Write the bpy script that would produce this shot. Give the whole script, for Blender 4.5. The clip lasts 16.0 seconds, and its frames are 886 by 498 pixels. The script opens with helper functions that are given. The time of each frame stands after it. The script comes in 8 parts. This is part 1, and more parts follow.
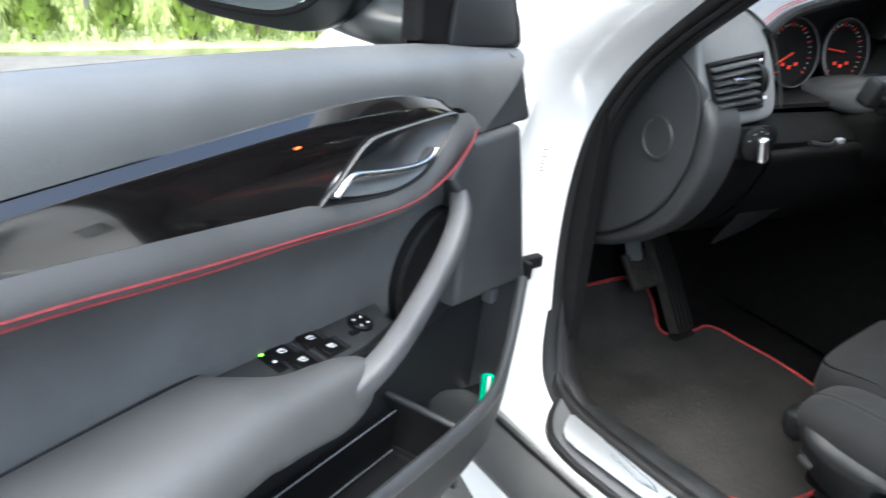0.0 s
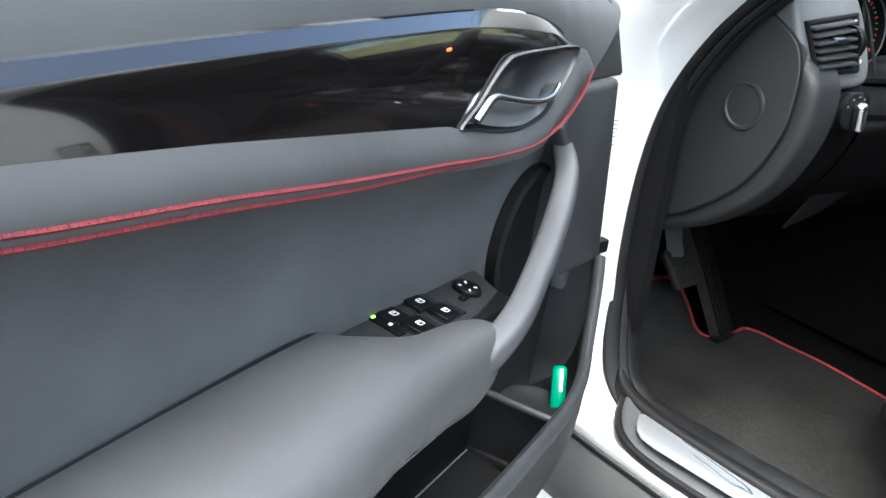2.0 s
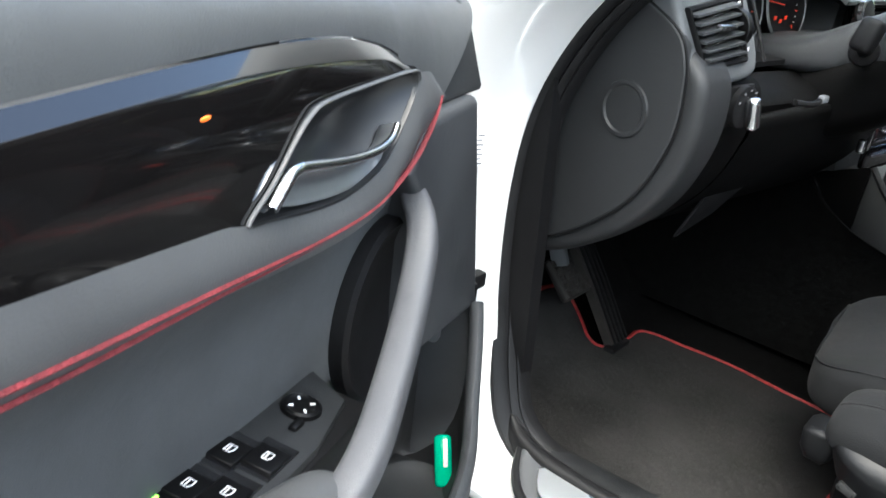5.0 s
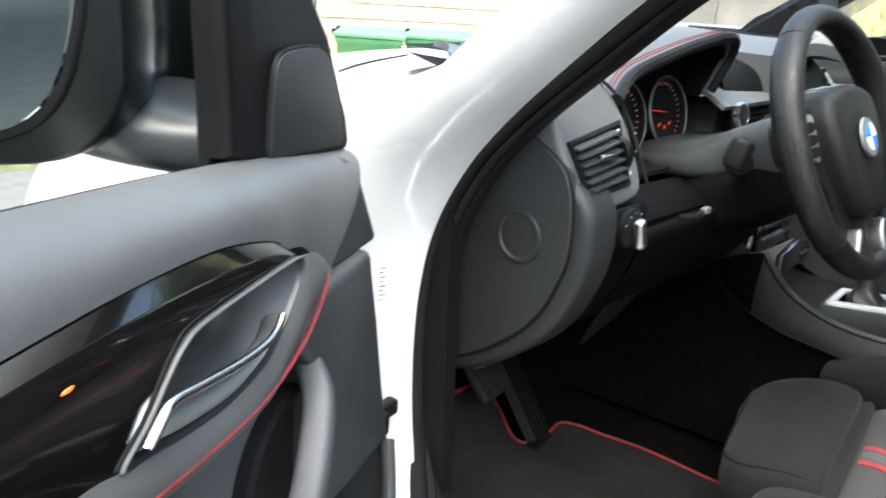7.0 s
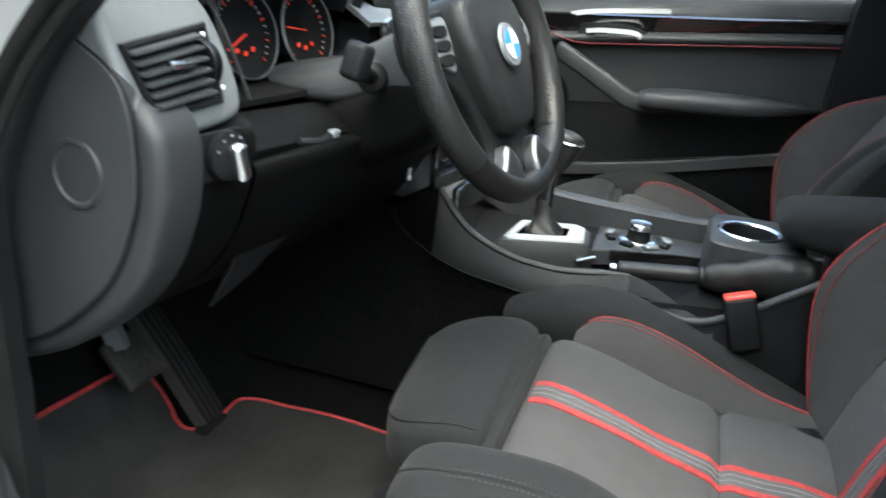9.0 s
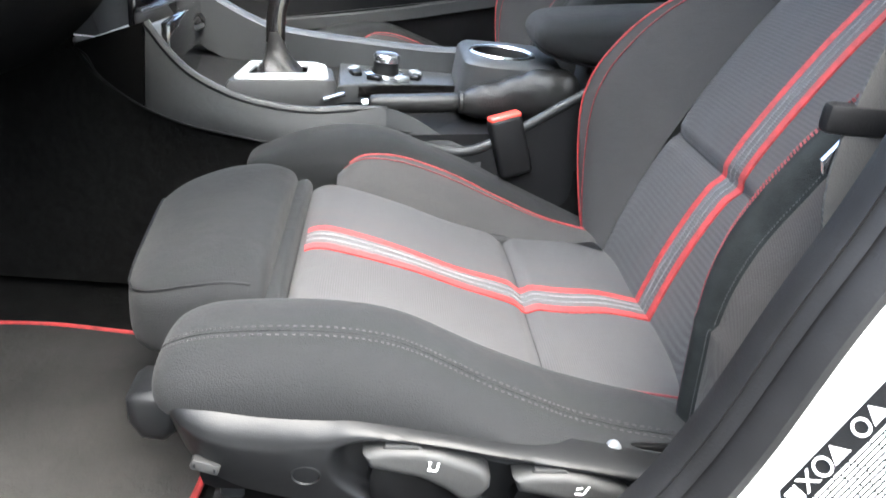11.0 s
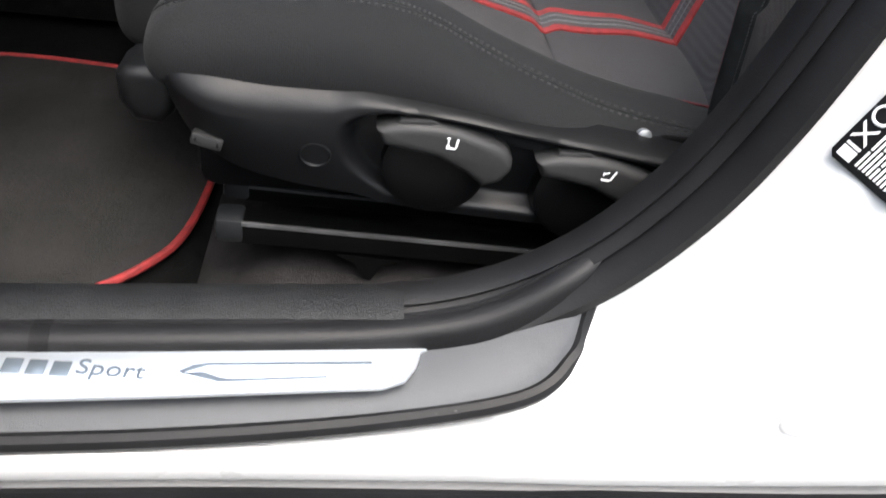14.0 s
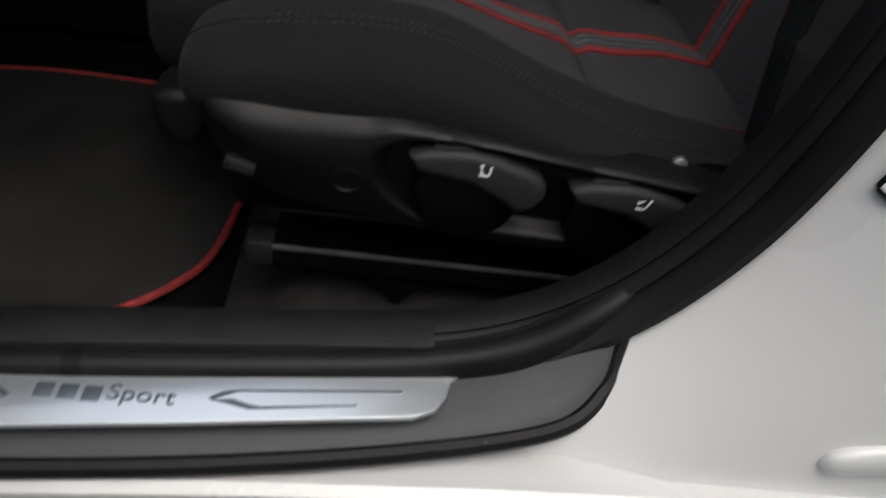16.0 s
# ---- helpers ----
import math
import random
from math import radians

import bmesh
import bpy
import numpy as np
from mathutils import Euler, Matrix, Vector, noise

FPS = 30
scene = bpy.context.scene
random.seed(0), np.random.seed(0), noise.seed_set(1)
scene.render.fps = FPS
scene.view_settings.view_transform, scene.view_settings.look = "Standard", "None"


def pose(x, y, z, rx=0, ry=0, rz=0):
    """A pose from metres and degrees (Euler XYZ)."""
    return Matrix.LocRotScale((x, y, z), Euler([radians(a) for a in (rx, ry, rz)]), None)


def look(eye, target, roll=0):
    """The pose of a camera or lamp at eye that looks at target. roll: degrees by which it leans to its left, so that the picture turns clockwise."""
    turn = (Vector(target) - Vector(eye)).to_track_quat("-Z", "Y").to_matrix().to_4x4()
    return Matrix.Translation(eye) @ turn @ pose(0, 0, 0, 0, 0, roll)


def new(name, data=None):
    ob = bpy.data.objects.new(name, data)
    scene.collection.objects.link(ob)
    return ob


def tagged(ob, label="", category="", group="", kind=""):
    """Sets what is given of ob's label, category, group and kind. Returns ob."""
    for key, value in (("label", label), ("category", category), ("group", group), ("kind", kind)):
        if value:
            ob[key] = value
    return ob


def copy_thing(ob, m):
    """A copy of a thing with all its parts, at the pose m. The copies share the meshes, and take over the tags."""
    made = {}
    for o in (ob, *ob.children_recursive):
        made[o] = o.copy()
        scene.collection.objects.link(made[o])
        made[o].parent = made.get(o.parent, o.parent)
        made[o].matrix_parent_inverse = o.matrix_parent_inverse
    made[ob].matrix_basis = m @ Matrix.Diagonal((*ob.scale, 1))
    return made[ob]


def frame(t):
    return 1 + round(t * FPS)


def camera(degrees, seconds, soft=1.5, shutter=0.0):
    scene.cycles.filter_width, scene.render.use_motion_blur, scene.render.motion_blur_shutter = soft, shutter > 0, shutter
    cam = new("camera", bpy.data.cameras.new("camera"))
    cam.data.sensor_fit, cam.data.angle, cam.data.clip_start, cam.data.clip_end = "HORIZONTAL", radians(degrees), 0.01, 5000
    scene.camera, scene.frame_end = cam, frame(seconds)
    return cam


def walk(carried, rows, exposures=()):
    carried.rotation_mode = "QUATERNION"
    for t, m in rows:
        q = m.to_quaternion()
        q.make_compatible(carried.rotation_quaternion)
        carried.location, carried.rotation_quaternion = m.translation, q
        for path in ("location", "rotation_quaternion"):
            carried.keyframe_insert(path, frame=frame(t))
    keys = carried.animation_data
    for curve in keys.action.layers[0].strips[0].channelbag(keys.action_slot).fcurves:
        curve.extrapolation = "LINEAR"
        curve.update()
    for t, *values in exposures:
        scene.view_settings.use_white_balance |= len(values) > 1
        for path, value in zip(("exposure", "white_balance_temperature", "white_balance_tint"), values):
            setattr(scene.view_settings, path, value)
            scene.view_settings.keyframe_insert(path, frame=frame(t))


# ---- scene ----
cam = camera(57.0, 16.0, shutter=0.5)
PATH = [
    (0, (-1.504, -0.298, 1.119), (-0.39, 1.098, 0.219), 6.9),
    (0.5, (-1.532, -0.285, 1.111), (-0.518, 1.18, 0.202), 5.7),
    (1, (-1.556, -0.272, 1.093), (-0.551, 1.203, 0.19), 7.0),
    (1.5, (-1.563, -0.242, 1.035), (-0.487, 1.221, 0.198), 8.4),
    (2, (-1.568, -0.166, 0.994), (-0.33, 1.184, 0.191), 8.5),
    (2.5, (-1.566, -0.123, 0.965), (-0.26, 1.173, 0.182), 9.6),
    (3, (-1.559, -0.108, 0.96), (-0.205, 1.121, 0.152), 9.4),
    (3.2, (-1.547, -0.101, 0.959), (-0.183, 1.105, 0.132), 9.7),
    (5.3, (-1.417, -0.054, 1.011), (0.023, 1.077, 0.208), 5.8),
    (5.5, (-1.419, -0.053, 1.02), (0.033, 1.082, 0.243), 5.3),
    (6, (-1.424, -0.056, 1.043), (0.05, 1.086, 0.318), 5.0),
    (6.5, (-1.417, -0.053, 1.055), (0.082, 1.072, 0.355), 4.6),
    (7, (-1.396, -0.063, 1.073), (0.169, 0.988, 0.405), 4.5),
    (7.5, (-1.37, -0.079, 1.086), (0.272, 0.868, 0.448), 4.6),
    (8, (-1.326, -0.118, 1.086), (0.407, 0.659, 0.457), 5.2),
    (8.5, (-1.274, -0.148, 1.059), (0.495, 0.478, 0.369), 5.1),
    (9, (-1.202, -0.132, 1.004), (0.602, 0.39, 0.316), 5.6),
    (9.5, (-1.149, -0.108, 0.949), (0.714, 0.141, 0.265), 6.4),
    (10, (-1.111, -0.098, 0.915), (0.763, -0.054, 0.218), 5.7),
    (10.2, (-1.102, -0.081, 0.904), (0.767, -0.137, 0.195), 6.1),
    (12.3, (-1.092, -0.06, 0.818), (0.685, -0.309, -0.064), 6.6),
    (12.5, (-1.096, -0.058, 0.808), (0.677, -0.322, -0.078), 6.7),
    (13, (-1.098, -0.061, 0.793), (0.613, -0.332, -0.206), 7.3),
    (13.5, (-1.098, -0.061, 0.778), (0.552, -0.323, -0.321), 7.8),
    (14, (-1.104, -0.063, 0.766), (0.483, -0.309, -0.425), 8.7),
    (14.5, (-1.106, -0.057, 0.755), (0.458, -0.271, -0.472), 9.0),
    (15, (-1.105, -0.042, 0.75), (0.451, -0.191, -0.497), 8.7),
    (15.5, (-1.106, -0.038, 0.751), (0.457, -0.176, -0.489), 8.8),
    (16, (-1.093, -0.056, 0.772), (0.508, -0.251, -0.41), 8.4),
]
walk(cam, [(t, look(eye, target, roll)) for t, eye, target, roll in PATH], [(0, 2.62, 5900, 2), (3, 2.62, 5900, 2), (5.3, 2.6, 6000, 1), (7.0, 2.45, 6100, 1), (8.5, 2.4, 6100, -2), (9.0, 2.95, 6050, -3), (9.5, 3.68, 6000, -1), (10, 3.98, 6000, 1), (12.3, 4.05, 6100, 4), (13.0, 3.8, 6100, 5), (13.5, 3.15, 6150, 6), (14.0, 2.15, 6150, 7), (14.5, 1.1, 6200, 7), (15.0, 0.62, 6200, 7), (15.5, 0.35, 6200, 7), (16, 0.13, 6200, 6)])

# ---- world, sun and exposure ----
world = bpy.data.worlds.new("sky")
scene.world = world
world.use_nodes = True
wn = world.node_tree
sky = wn.nodes.new("ShaderNodeTexSky")
sky.sky_type, sky.sun_disc = "NISHITA", False
sky.sun_elevation, sky.sun_rotation = radians(67), radians(247)
sky.air_density, sky.dust_density = 0.9, 6.0
wn.links.new(sky.outputs[0], wn.nodes["Background"].inputs[0])
wn.nodes["Background"].inputs[1].default_value = 0.15
sun = new("sun", bpy.data.lights.new("sun", "SUN"))
sun.data.energy, sun.data.angle, sun.data.color = 1.15, radians(100), (1.0, 0.97, 0.92)
sun.matrix_world = look((-5.3, -2.1, 13.3), (0, 0, 0))


# ---- materials ----
def mat(name, base, rough=0.6, metal=0.0, vary=0.25, scale=12.0, bump=0.0, grain=400.0, coat=0.0, spec=0.5, second=None, stretch=(1, 1, 1)):
    """Procedural surface: a base colour that drifts at two scales, and a fine relief."""
    m = bpy.data.materials.new(name)
    m.use_nodes = True
    nt = m.node_tree
    b = nt.nodes["Principled BSDF"]
    tc = nt.nodes.new("ShaderNodeTexCoord")
    mp = nt.nodes.new("ShaderNodeMapping")
    mp.inputs["Scale"].default_value = stretch
    nt.links.new(tc.outputs["Object"], mp.inputs[0])
    n1 = nt.nodes.new("ShaderNodeTexNoise")
    n1.inputs["Scale"].default_value, n1.inputs["Detail"].default_value = scale, 6
    nt.links.new(mp.outputs[0], n1.inputs[0])
    mix = nt.nodes.new("ShaderNodeMix")
    mix.data_type = "RGBA"
    dark = tuple(c * (1 - vary) for c in base)
    light = second if second else tuple(min(1, c * (1 + vary)) for c in base)
    mix.inputs[6].default_value, mix.inputs[7].default_value = (*dark, 1), (*light, 1)
    spread = nt.nodes.new("ShaderNodeMapRange")
    spread.inputs[1].default_value, spread.inputs[2].default_value = 0.33, 0.67
    nt.links.new(n1.outputs[0], spread.inputs[0])
    nt.links.new(spread.outputs[0], mix.inputs[0])
    nt.links.new(mix.outputs[2], b.inputs["Base Color"])
    b.inputs["Metallic"].default_value, b.inputs["Coat Weight"].default_value = metal, coat
    b.inputs["Specular IOR Level"].default_value = spec
    rr = nt.nodes.new("ShaderNodeMapRange")
    rr.inputs[3].default_value, rr.inputs[4].default_value = max(0.02, rough * 0.85), min(1, rough * 1.15)
    nt.links.new(n1.outputs[0], rr.inputs[0])
    nt.links.new(rr.outputs[0], b.inputs["Roughness"])
    if bump:
        n2 = nt.nodes.new("ShaderNodeTexNoise")
        n2.inputs["Scale"].default_value, n2.inputs["Detail"].default_value = grain, 3
        nt.links.new(mp.outputs[0], n2.inputs[0])
        bp = nt.nodes.new("ShaderNodeBump")
        bp.inputs["Strength"].default_value, bp.inputs["Distance"].default_value = bump, 0.001
        n3 = nt.nodes.new("ShaderNodeTexNoise")
        n3.inputs["Scale"].default_value, n3.inputs["Detail"].default_value = grain / 14, 2
        nt.links.new(mp.outputs[0], n3.inputs[0])
        add = nt.nodes.new("ShaderNodeMath")
        add.operation = "MULTIPLY_ADD"
        add.inputs[1].default_value = 1.6
        nt.links.new(n3.outputs[0], add.inputs[0])
        nt.links.new(n2.outputs[0], add.inputs[2])
        nt.links.new(add.outputs[0], bp.inputs["Height"])
        nt.links.new(bp.outputs[0], b.inputs["Normal"])
    return m


def glow(name, colour, strength):
    m = bpy.data.materials.new(name)
    m.use_nodes = True
    b = m.node_tree.nodes["Principled BSDF"]
    b.inputs["Base Color"].default_value = (*colour, 1)
    b.inputs["Emission Color"].default_value = (*colour, 1)
    b.inputs["Emission Strength"].default_value = strength
    return m


def glass(name, tint=(1, 1, 1), rough=0.0):
    m = bpy.data.materials.new(name)
    m.use_nodes = True
    b = m.node_tree.nodes["Principled BSDF"]
    b.inputs["Base Color"].default_value = (*tint, 1)
    b.inputs["Roughness"].default_value, b.inputs["Transmission Weight"].default_value, b.inputs["IOR"].default_value = rough, 1, 1.45
    return m


def woven(name, base, second, pitch, rough=0.9):
    """Cloth with fine ribs that run across the seat."""
    m = mat(name, base, rough, vary=0.15, scale=30, bump=0.5, grain=900, spec=0.2)
    nt = m.node_tree
    b = nt.nodes["Principled BSDF"]
    b.inputs["Sheen Weight"].default_value = 0.03
    tc = nt.nodes["Texture Coordinate"]
    w = nt.nodes.new("ShaderNodeTexWave")
    w.bands_direction = "Y"
    w.inputs["Scale"].default_value, w.inputs["Distortion"].default_value, w.inputs["Detail"].default_value = pitch, 0.6, 2
    nt.links.new(tc.outputs["Object"], w.inputs[0])
    mix = [n for n in nt.nodes if n.bl_idname == "ShaderNodeMix"][0]
    over = nt.nodes.new("ShaderNodeMix")
    over.data_type = "RGBA"
    over.inputs[7].default_value = (*second, 1)
    nt.links.new(w.outputs["Fac"], over.inputs[0])
    nt.links.new(mix.outputs[2], over.inputs[6])
    nt.links.new(over.outputs[2], b.inputs["Base Color"])
    return m


def perforated(name, base, pitch):
    """Leather with rows of small punched holes."""
    m = mat(name, base, 0.42, vary=0.2, scale=20, spec=0.35)
    nt = m.node_tree
    b = nt.nodes["Principled BSDF"]
    v = nt.nodes.new("ShaderNodeTexVoronoi")
    v.inputs["Scale"].default_value, v.inputs["Randomness"].default_value = 1 / pitch, 0.0
    nt.links.new(nt.nodes["Texture Coordinate"].outputs["Object"], v.inputs["Vector"])
    r = nt.nodes.new("ShaderNodeMapRange")
    r.inputs[1].default_value, r.inputs[2].default_value = 0.16, 0.34
    nt.links.new(v.outputs["Distance"], r.inputs[0])
    mix = [n for n in nt.nodes if n.bl_idname == "ShaderNodeMix"][0]
    over = nt.nodes.new("ShaderNodeMix")
    over.data_type = "RGBA"
    over.inputs[6].default_value = (0.001, 0.001, 0.001, 1)
    nt.links.new(r.outputs[0], over.inputs[0])
    nt.links.new(mix.outputs[2], over.inputs[7])
    nt.links.new(over.outputs[2], b.inputs["Base Color"])
    bp = nt.nodes.new("ShaderNodeBump")
    bp.inputs["Strength"].default_value, bp.inputs["Distance"].default_value = 0.7, 0.001
    nt.links.new(r.outputs[0], bp.inputs["Height"])
    nt.links.new(bp.outputs[0], b.inputs["Normal"])
    return m


PERFORATED = perforated("perforated_leather", (0.0085, 0.0082, 0.0082), 0.0030)
PAINT = mat("white_paint", (0.66, 0.66, 0.65), 0.28, vary=0.02, scale=4, coat=0.6)
PLASTIC = mat("soft_grey_plastic", (0.0535, 0.0550, 0.0570), 0.48, vary=0.14, scale=9, bump=0.22, grain=800)
UPPER_GREY = mat("light_grey_upper_plastic", (0.073, 0.076, 0.0775), 0.45, vary=0.12, scale=9, bump=0.22, grain=900)
PLASTIC_HARD = mat("hard_grey_plastic", (0.034, 0.036, 0.039), 0.42, vary=0.12, scale=15, bump=0.3, grain=1300)
BLACK = mat("black_plastic", (0.0065, 0.0065, 0.007), 0.5, vary=0.2, scale=12, bump=0.2, grain=700, spec=0.13)
COVER = mat("satin_dark_cover", (0.0048, 0.0050, 0.0055), 0.42, vary=0.14, scale=10, bump=0.15, grain=1400, spec=0.27)
# pale colour for the highlight painted along the seat rails
RAIL_GLINT = mat("painted_rail_glint", (0.075, 0.075, 0.075), 0.4, vary=0.3, scale=60)
SATIN = mat("satin_black_cover", (0.0024, 0.0024, 0.0026), 0.38, vary=0.12, scale=10, bump=0.12, grain=1400, spec=0.16)
GLOSS = mat("gloss_black_trim", (0.005, 0.0045, 0.0045), 0.085, vary=0.3, scale=5, coat=0.8)
# near-black that carries the shade below the dashboard in its colour
KNEE = mat("shaded_grained_plastic", (0.0026, 0.0026, 0.0027), 0.6, vary=0.2, scale=12, bump=0.2, grain=700, spec=0.08)
SHELL = mat("gloss_black_shell", (0.0045, 0.006, 0.0062), 0.3, vary=0.2, scale=6, spec=0.22)
FOOT = mat("satin_mirror_foot", (0.022, 0.026, 0.027), 0.34, vary=0.15, scale=10, coat=0.15)
BOWL = mat("satin_dark_bowl", (0.016, 0.0165, 0.0175), 0.33, vary=0.1, scale=20, spec=0.5)
LEVER_METAL = mat("dark_lever_metal", (0.30, 0.31, 0.32), 0.33, metal=0.75, vary=0.08, scale=30)
PULL_GREY = mat("pull_handle_plastic", (0.058, 0.059, 0.064), 0.5, vary=0.1, scale=15, bump=0.4, grain=1300)
SWITCH_DARK = mat("dark_switch_panel", (0.0135, 0.0145, 0.0155), 0.55, vary=0.12, scale=9, bump=0.4, grain=1100, spec=0.35)
# hard plastic made darker: the shade inside the pocket is in the colour
POCKET = mat("shaded_pocket_plastic", (0.016, 0.0165, 0.0175), 0.5, vary=0.2, scale=12, bump=0.3, grain=900, spec=0.3)
WEDGE = mat("dark_facet_plastic", (0.024, 0.0255, 0.027), 0.5, vary=0.12, scale=9, bump=0.2, grain=1100)
RUBBER = mat("rubber_seal", (0.0055, 0.0055, 0.006), 0.5, vary=0.25, scale=25, bump=0.2, grain=500, spec=0.25)
PEDAL_RUBBER = mat("dusty_pedal_rubber", (0.019, 0.017, 0.015), 0.7, vary=0.3, scale=30, bump=0.4, grain=500, spec=0.25)
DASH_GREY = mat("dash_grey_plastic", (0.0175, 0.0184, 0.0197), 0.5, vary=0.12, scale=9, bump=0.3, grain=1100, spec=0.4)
CLOTH = mat("door_cloth", (0.053, 0.0565, 0.060), 0.85, vary=0.24, scale=11, bump=0.6, grain=1200)
SEAT_DARK = woven("dark_seat_fabric", (0.0062, 0.0066, 0.0071), (0.0098, 0.0102, 0.0108), 260)
SEAT_MID = woven("mid_grey_seat_fabric", (0.0270, 0.0260, 0.0260), (0.0345, 0.0332, 0.0332), 260)
SUEDE = mat("dark_suede", (0.0125, 0.0140, 0.0142), 0.95, vary=0.3, scale=60, bump=0.8, grain=1300, spec=0.1)
SEAT_SIDE = woven("plain_dark_seat_fabric", (0.0105, 0.0108, 0.0110), (0.0135, 0.0138, 0.0140), 300)
STITCH_GREY = mat("pale_grey_thread", (0.024, 0.0245, 0.025), 0.8, vary=0.3, scale=300, bump=0.5, grain=900)
LEVER_GREY = mat("lever_grey_plastic", (0.020, 0.020, 0.020), 0.5, vary=0.1, scale=20, bump=0.3, grain=1500, spec=0.3)
RAIL_BLACK = mat("black_enamel", (0.003, 0.003, 0.003), 0.3, vary=0.2, scale=20, spec=0.15)
SEAT_GREY = woven("grey_ribbed_seat_fabric", (0.036, 0.0352, 0.036), (0.047, 0.0455, 0.0465), 150)
RED_THREAD = mat("red_thread", (0.12, 0.009, 0.013), 0.7, vary=0.35, scale=260, bump=0.8, grain=900)
RED = mat("red_piping", (0.24, 0.018, 0.018), 0.7, vary=0.3, scale=120, bump=0.6, grain=900)
MESH_CLOTH = woven("brown_grey_mesh_fabric", (0.024, 0.0215, 0.0205), (0.034, 0.031, 0.0292), 330)
SILVER_CLOTH = woven("silver_stripe_fabric", (0.045, 0.045, 0.0465), (0.075, 0.075, 0.078), 240)
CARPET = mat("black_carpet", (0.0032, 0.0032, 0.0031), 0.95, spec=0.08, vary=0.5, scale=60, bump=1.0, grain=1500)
CARPET_GREY = mat("grey_brown_carpet", (0.024, 0.0225, 0.0222), 0.95, spec=0.1, vary=0.35, scale=45, bump=1.0, grain=900)
MAT_FELT = mat("grey_velour_mat", (0.0135, 0.0132, 0.0130), 0.95, spec=0.1, vary=0.35, scale=7, second=(0.029, 0.0282, 0.0272), bump=1.0, grain=1100)
CHROME = mat("satin_chrome", (0.72, 0.73, 0.75), 0.22, metal=1.0, vary=0.05, scale=30)
ALU = mat("brushed_aluminium", (0.82, 0.86, 0.90), 0.33, metal=0.85, vary=0.06, scale=30, stretch=(1, 0.04, 1))
LEATHER = mat("black_leather", (0.0075, 0.0072, 0.0072), 0.40, vary=0.2, scale=20, bump=0.7, grain=600, spec=0.35)
AIRBAG = mat("grained_airbag_cover", (0.0085, 0.0085, 0.009), 0.5, vary=0.15, scale=15, bump=0.5, grain=900, spec=0.3)
SPOKE_METAL = mat("satin_spoke_metal", (0.20, 0.20, 0.205), 0.38, metal=1.0, vary=0.08, scale=30)
# door lining grey with the shade of the far side put into it
DOOR_SHADE = mat("shaded_door_lining", (0.0125, 0.0138, 0.0145), 0.5, vary=0.12, scale=9, bump=0.3, grain=900, spec=0.35)
SATIN_SILVER = mat("satin_silver_paint", (0.42, 0.43, 0.44), 0.35, metal=0.3, vary=0.05, scale=30)
FLANK_GREY = mat("soft_console_grey", (0.0145, 0.0150, 0.0158), 0.5, vary=0.12, scale=9, bump=0.3, grain=1100, spec=0.4)
# dash grey made lighter: skylight through the windscreen is in the colour
DASH_TOP = mat("skylit_dash_grey", (0.064, 0.068, 0.072), 0.45, vary=0.12, scale=9, bump=0.35, grain=900, spec=0.5)
CLAD = mat("grey_cladding", (0.065, 0.065, 0.066), 0.5, vary=0.12, scale=12, bump=0.35, grain=900)
# hard plastic made lighter: skylight on the upward tread is in the colour
TREAD = mat("skylit_tread_plastic", (0.058, 0.0605, 0.064), 0.5, vary=0.1, scale=8, bump=0.3, grain=1200, spec=0.3)
SCUFFED = mat("scuffed_grained_plastic", (0.0058, 0.0064, 0.0070), 0.5, vary=0.15, scale=26, second=(0.0115, 0.0122, 0.0130), bump=0.5, grain=900, spec=0.25)
SILVER_THREAD = mat("silver_thread", (0.11, 0.11, 0.113), 0.6, vary=0.25, scale=300, bump=0.5, grain=900)
WHITE_MARK = mat("white_marking", (0.75, 0.75, 0.75), 0.5, vary=0.05)
GREEN_GLOW = glow("green_lamp", (0.25, 1.0, 0.05), 1.2)
RED_GLOW = glow("red_dial_light", (0.8, 0.05, 0.02), 0.02)
GLASS = glass("clear_glass")
MIRROR_CLEAR = mat("clear_mirror_glass", (0.78, 0.82, 0.82), 0.02, metal=1.0, vary=0.0)
MIRROR = mat("mirror_glass", (0.26, 0.31, 0.315), 0.02, metal=1.0, vary=0.0)
GREEN_PACK = mat("green_lighter", (0.0, 0.36, 0.20), 0.25, vary=0.1, scale=40, coat=0.5)
CONCRETE = mat("pale_concrete", (0.105, 0.103, 0.098), 0.9, vary=0.18, scale=9, bump=0.6, grain=120)
GRASS_SOIL = mat("grass_ground", (0.26, 0.29, 0.13), 0.95, vary=0.4, scale=6, bump=1.0, grain=60)
GRASS = mat("grass_blades", (0.27, 0.33, 0.12), 0.8, vary=0.4, scale=3)
LEAF = mat("thuja_leaf", (0.20, 0.28, 0.05), 0.7, vary=0.5, scale=8)
LEAF2 = mat("tree_leaf", (0.06, 0.11, 0.025), 0.7, vary=0.5, scale=5)
BARK = mat("bark", (0.09, 0.07, 0.05), 0.9, vary=0.4, scale=20, bump=1.0, grain=80)
BIN_GREEN = mat("green_bin_plastic", (0.10, 0.26, 0.11), 0.5, vary=0.1, scale=8)
WALL_MAT = mat("pale_rendered_wall", (0.40, 0.37, 0.32), 0.9, vary=0.15, scale=2, bump=0.5, grain=60)
BRICK = mat("sand_brick", (0.52, 0.40, 0.28), 0.9, vary=0.2, scale=8, bump=0.5, grain=90)
YELLOW = mat("yellow_crate_plastic", (0.60, 0.36, 0.04), 0.55, vary=0.15, scale=6)
STEEL = mat("grey_steel", (0.20, 0.21, 0.22), 0.5, metal=0.6, vary=0.15, scale=12)
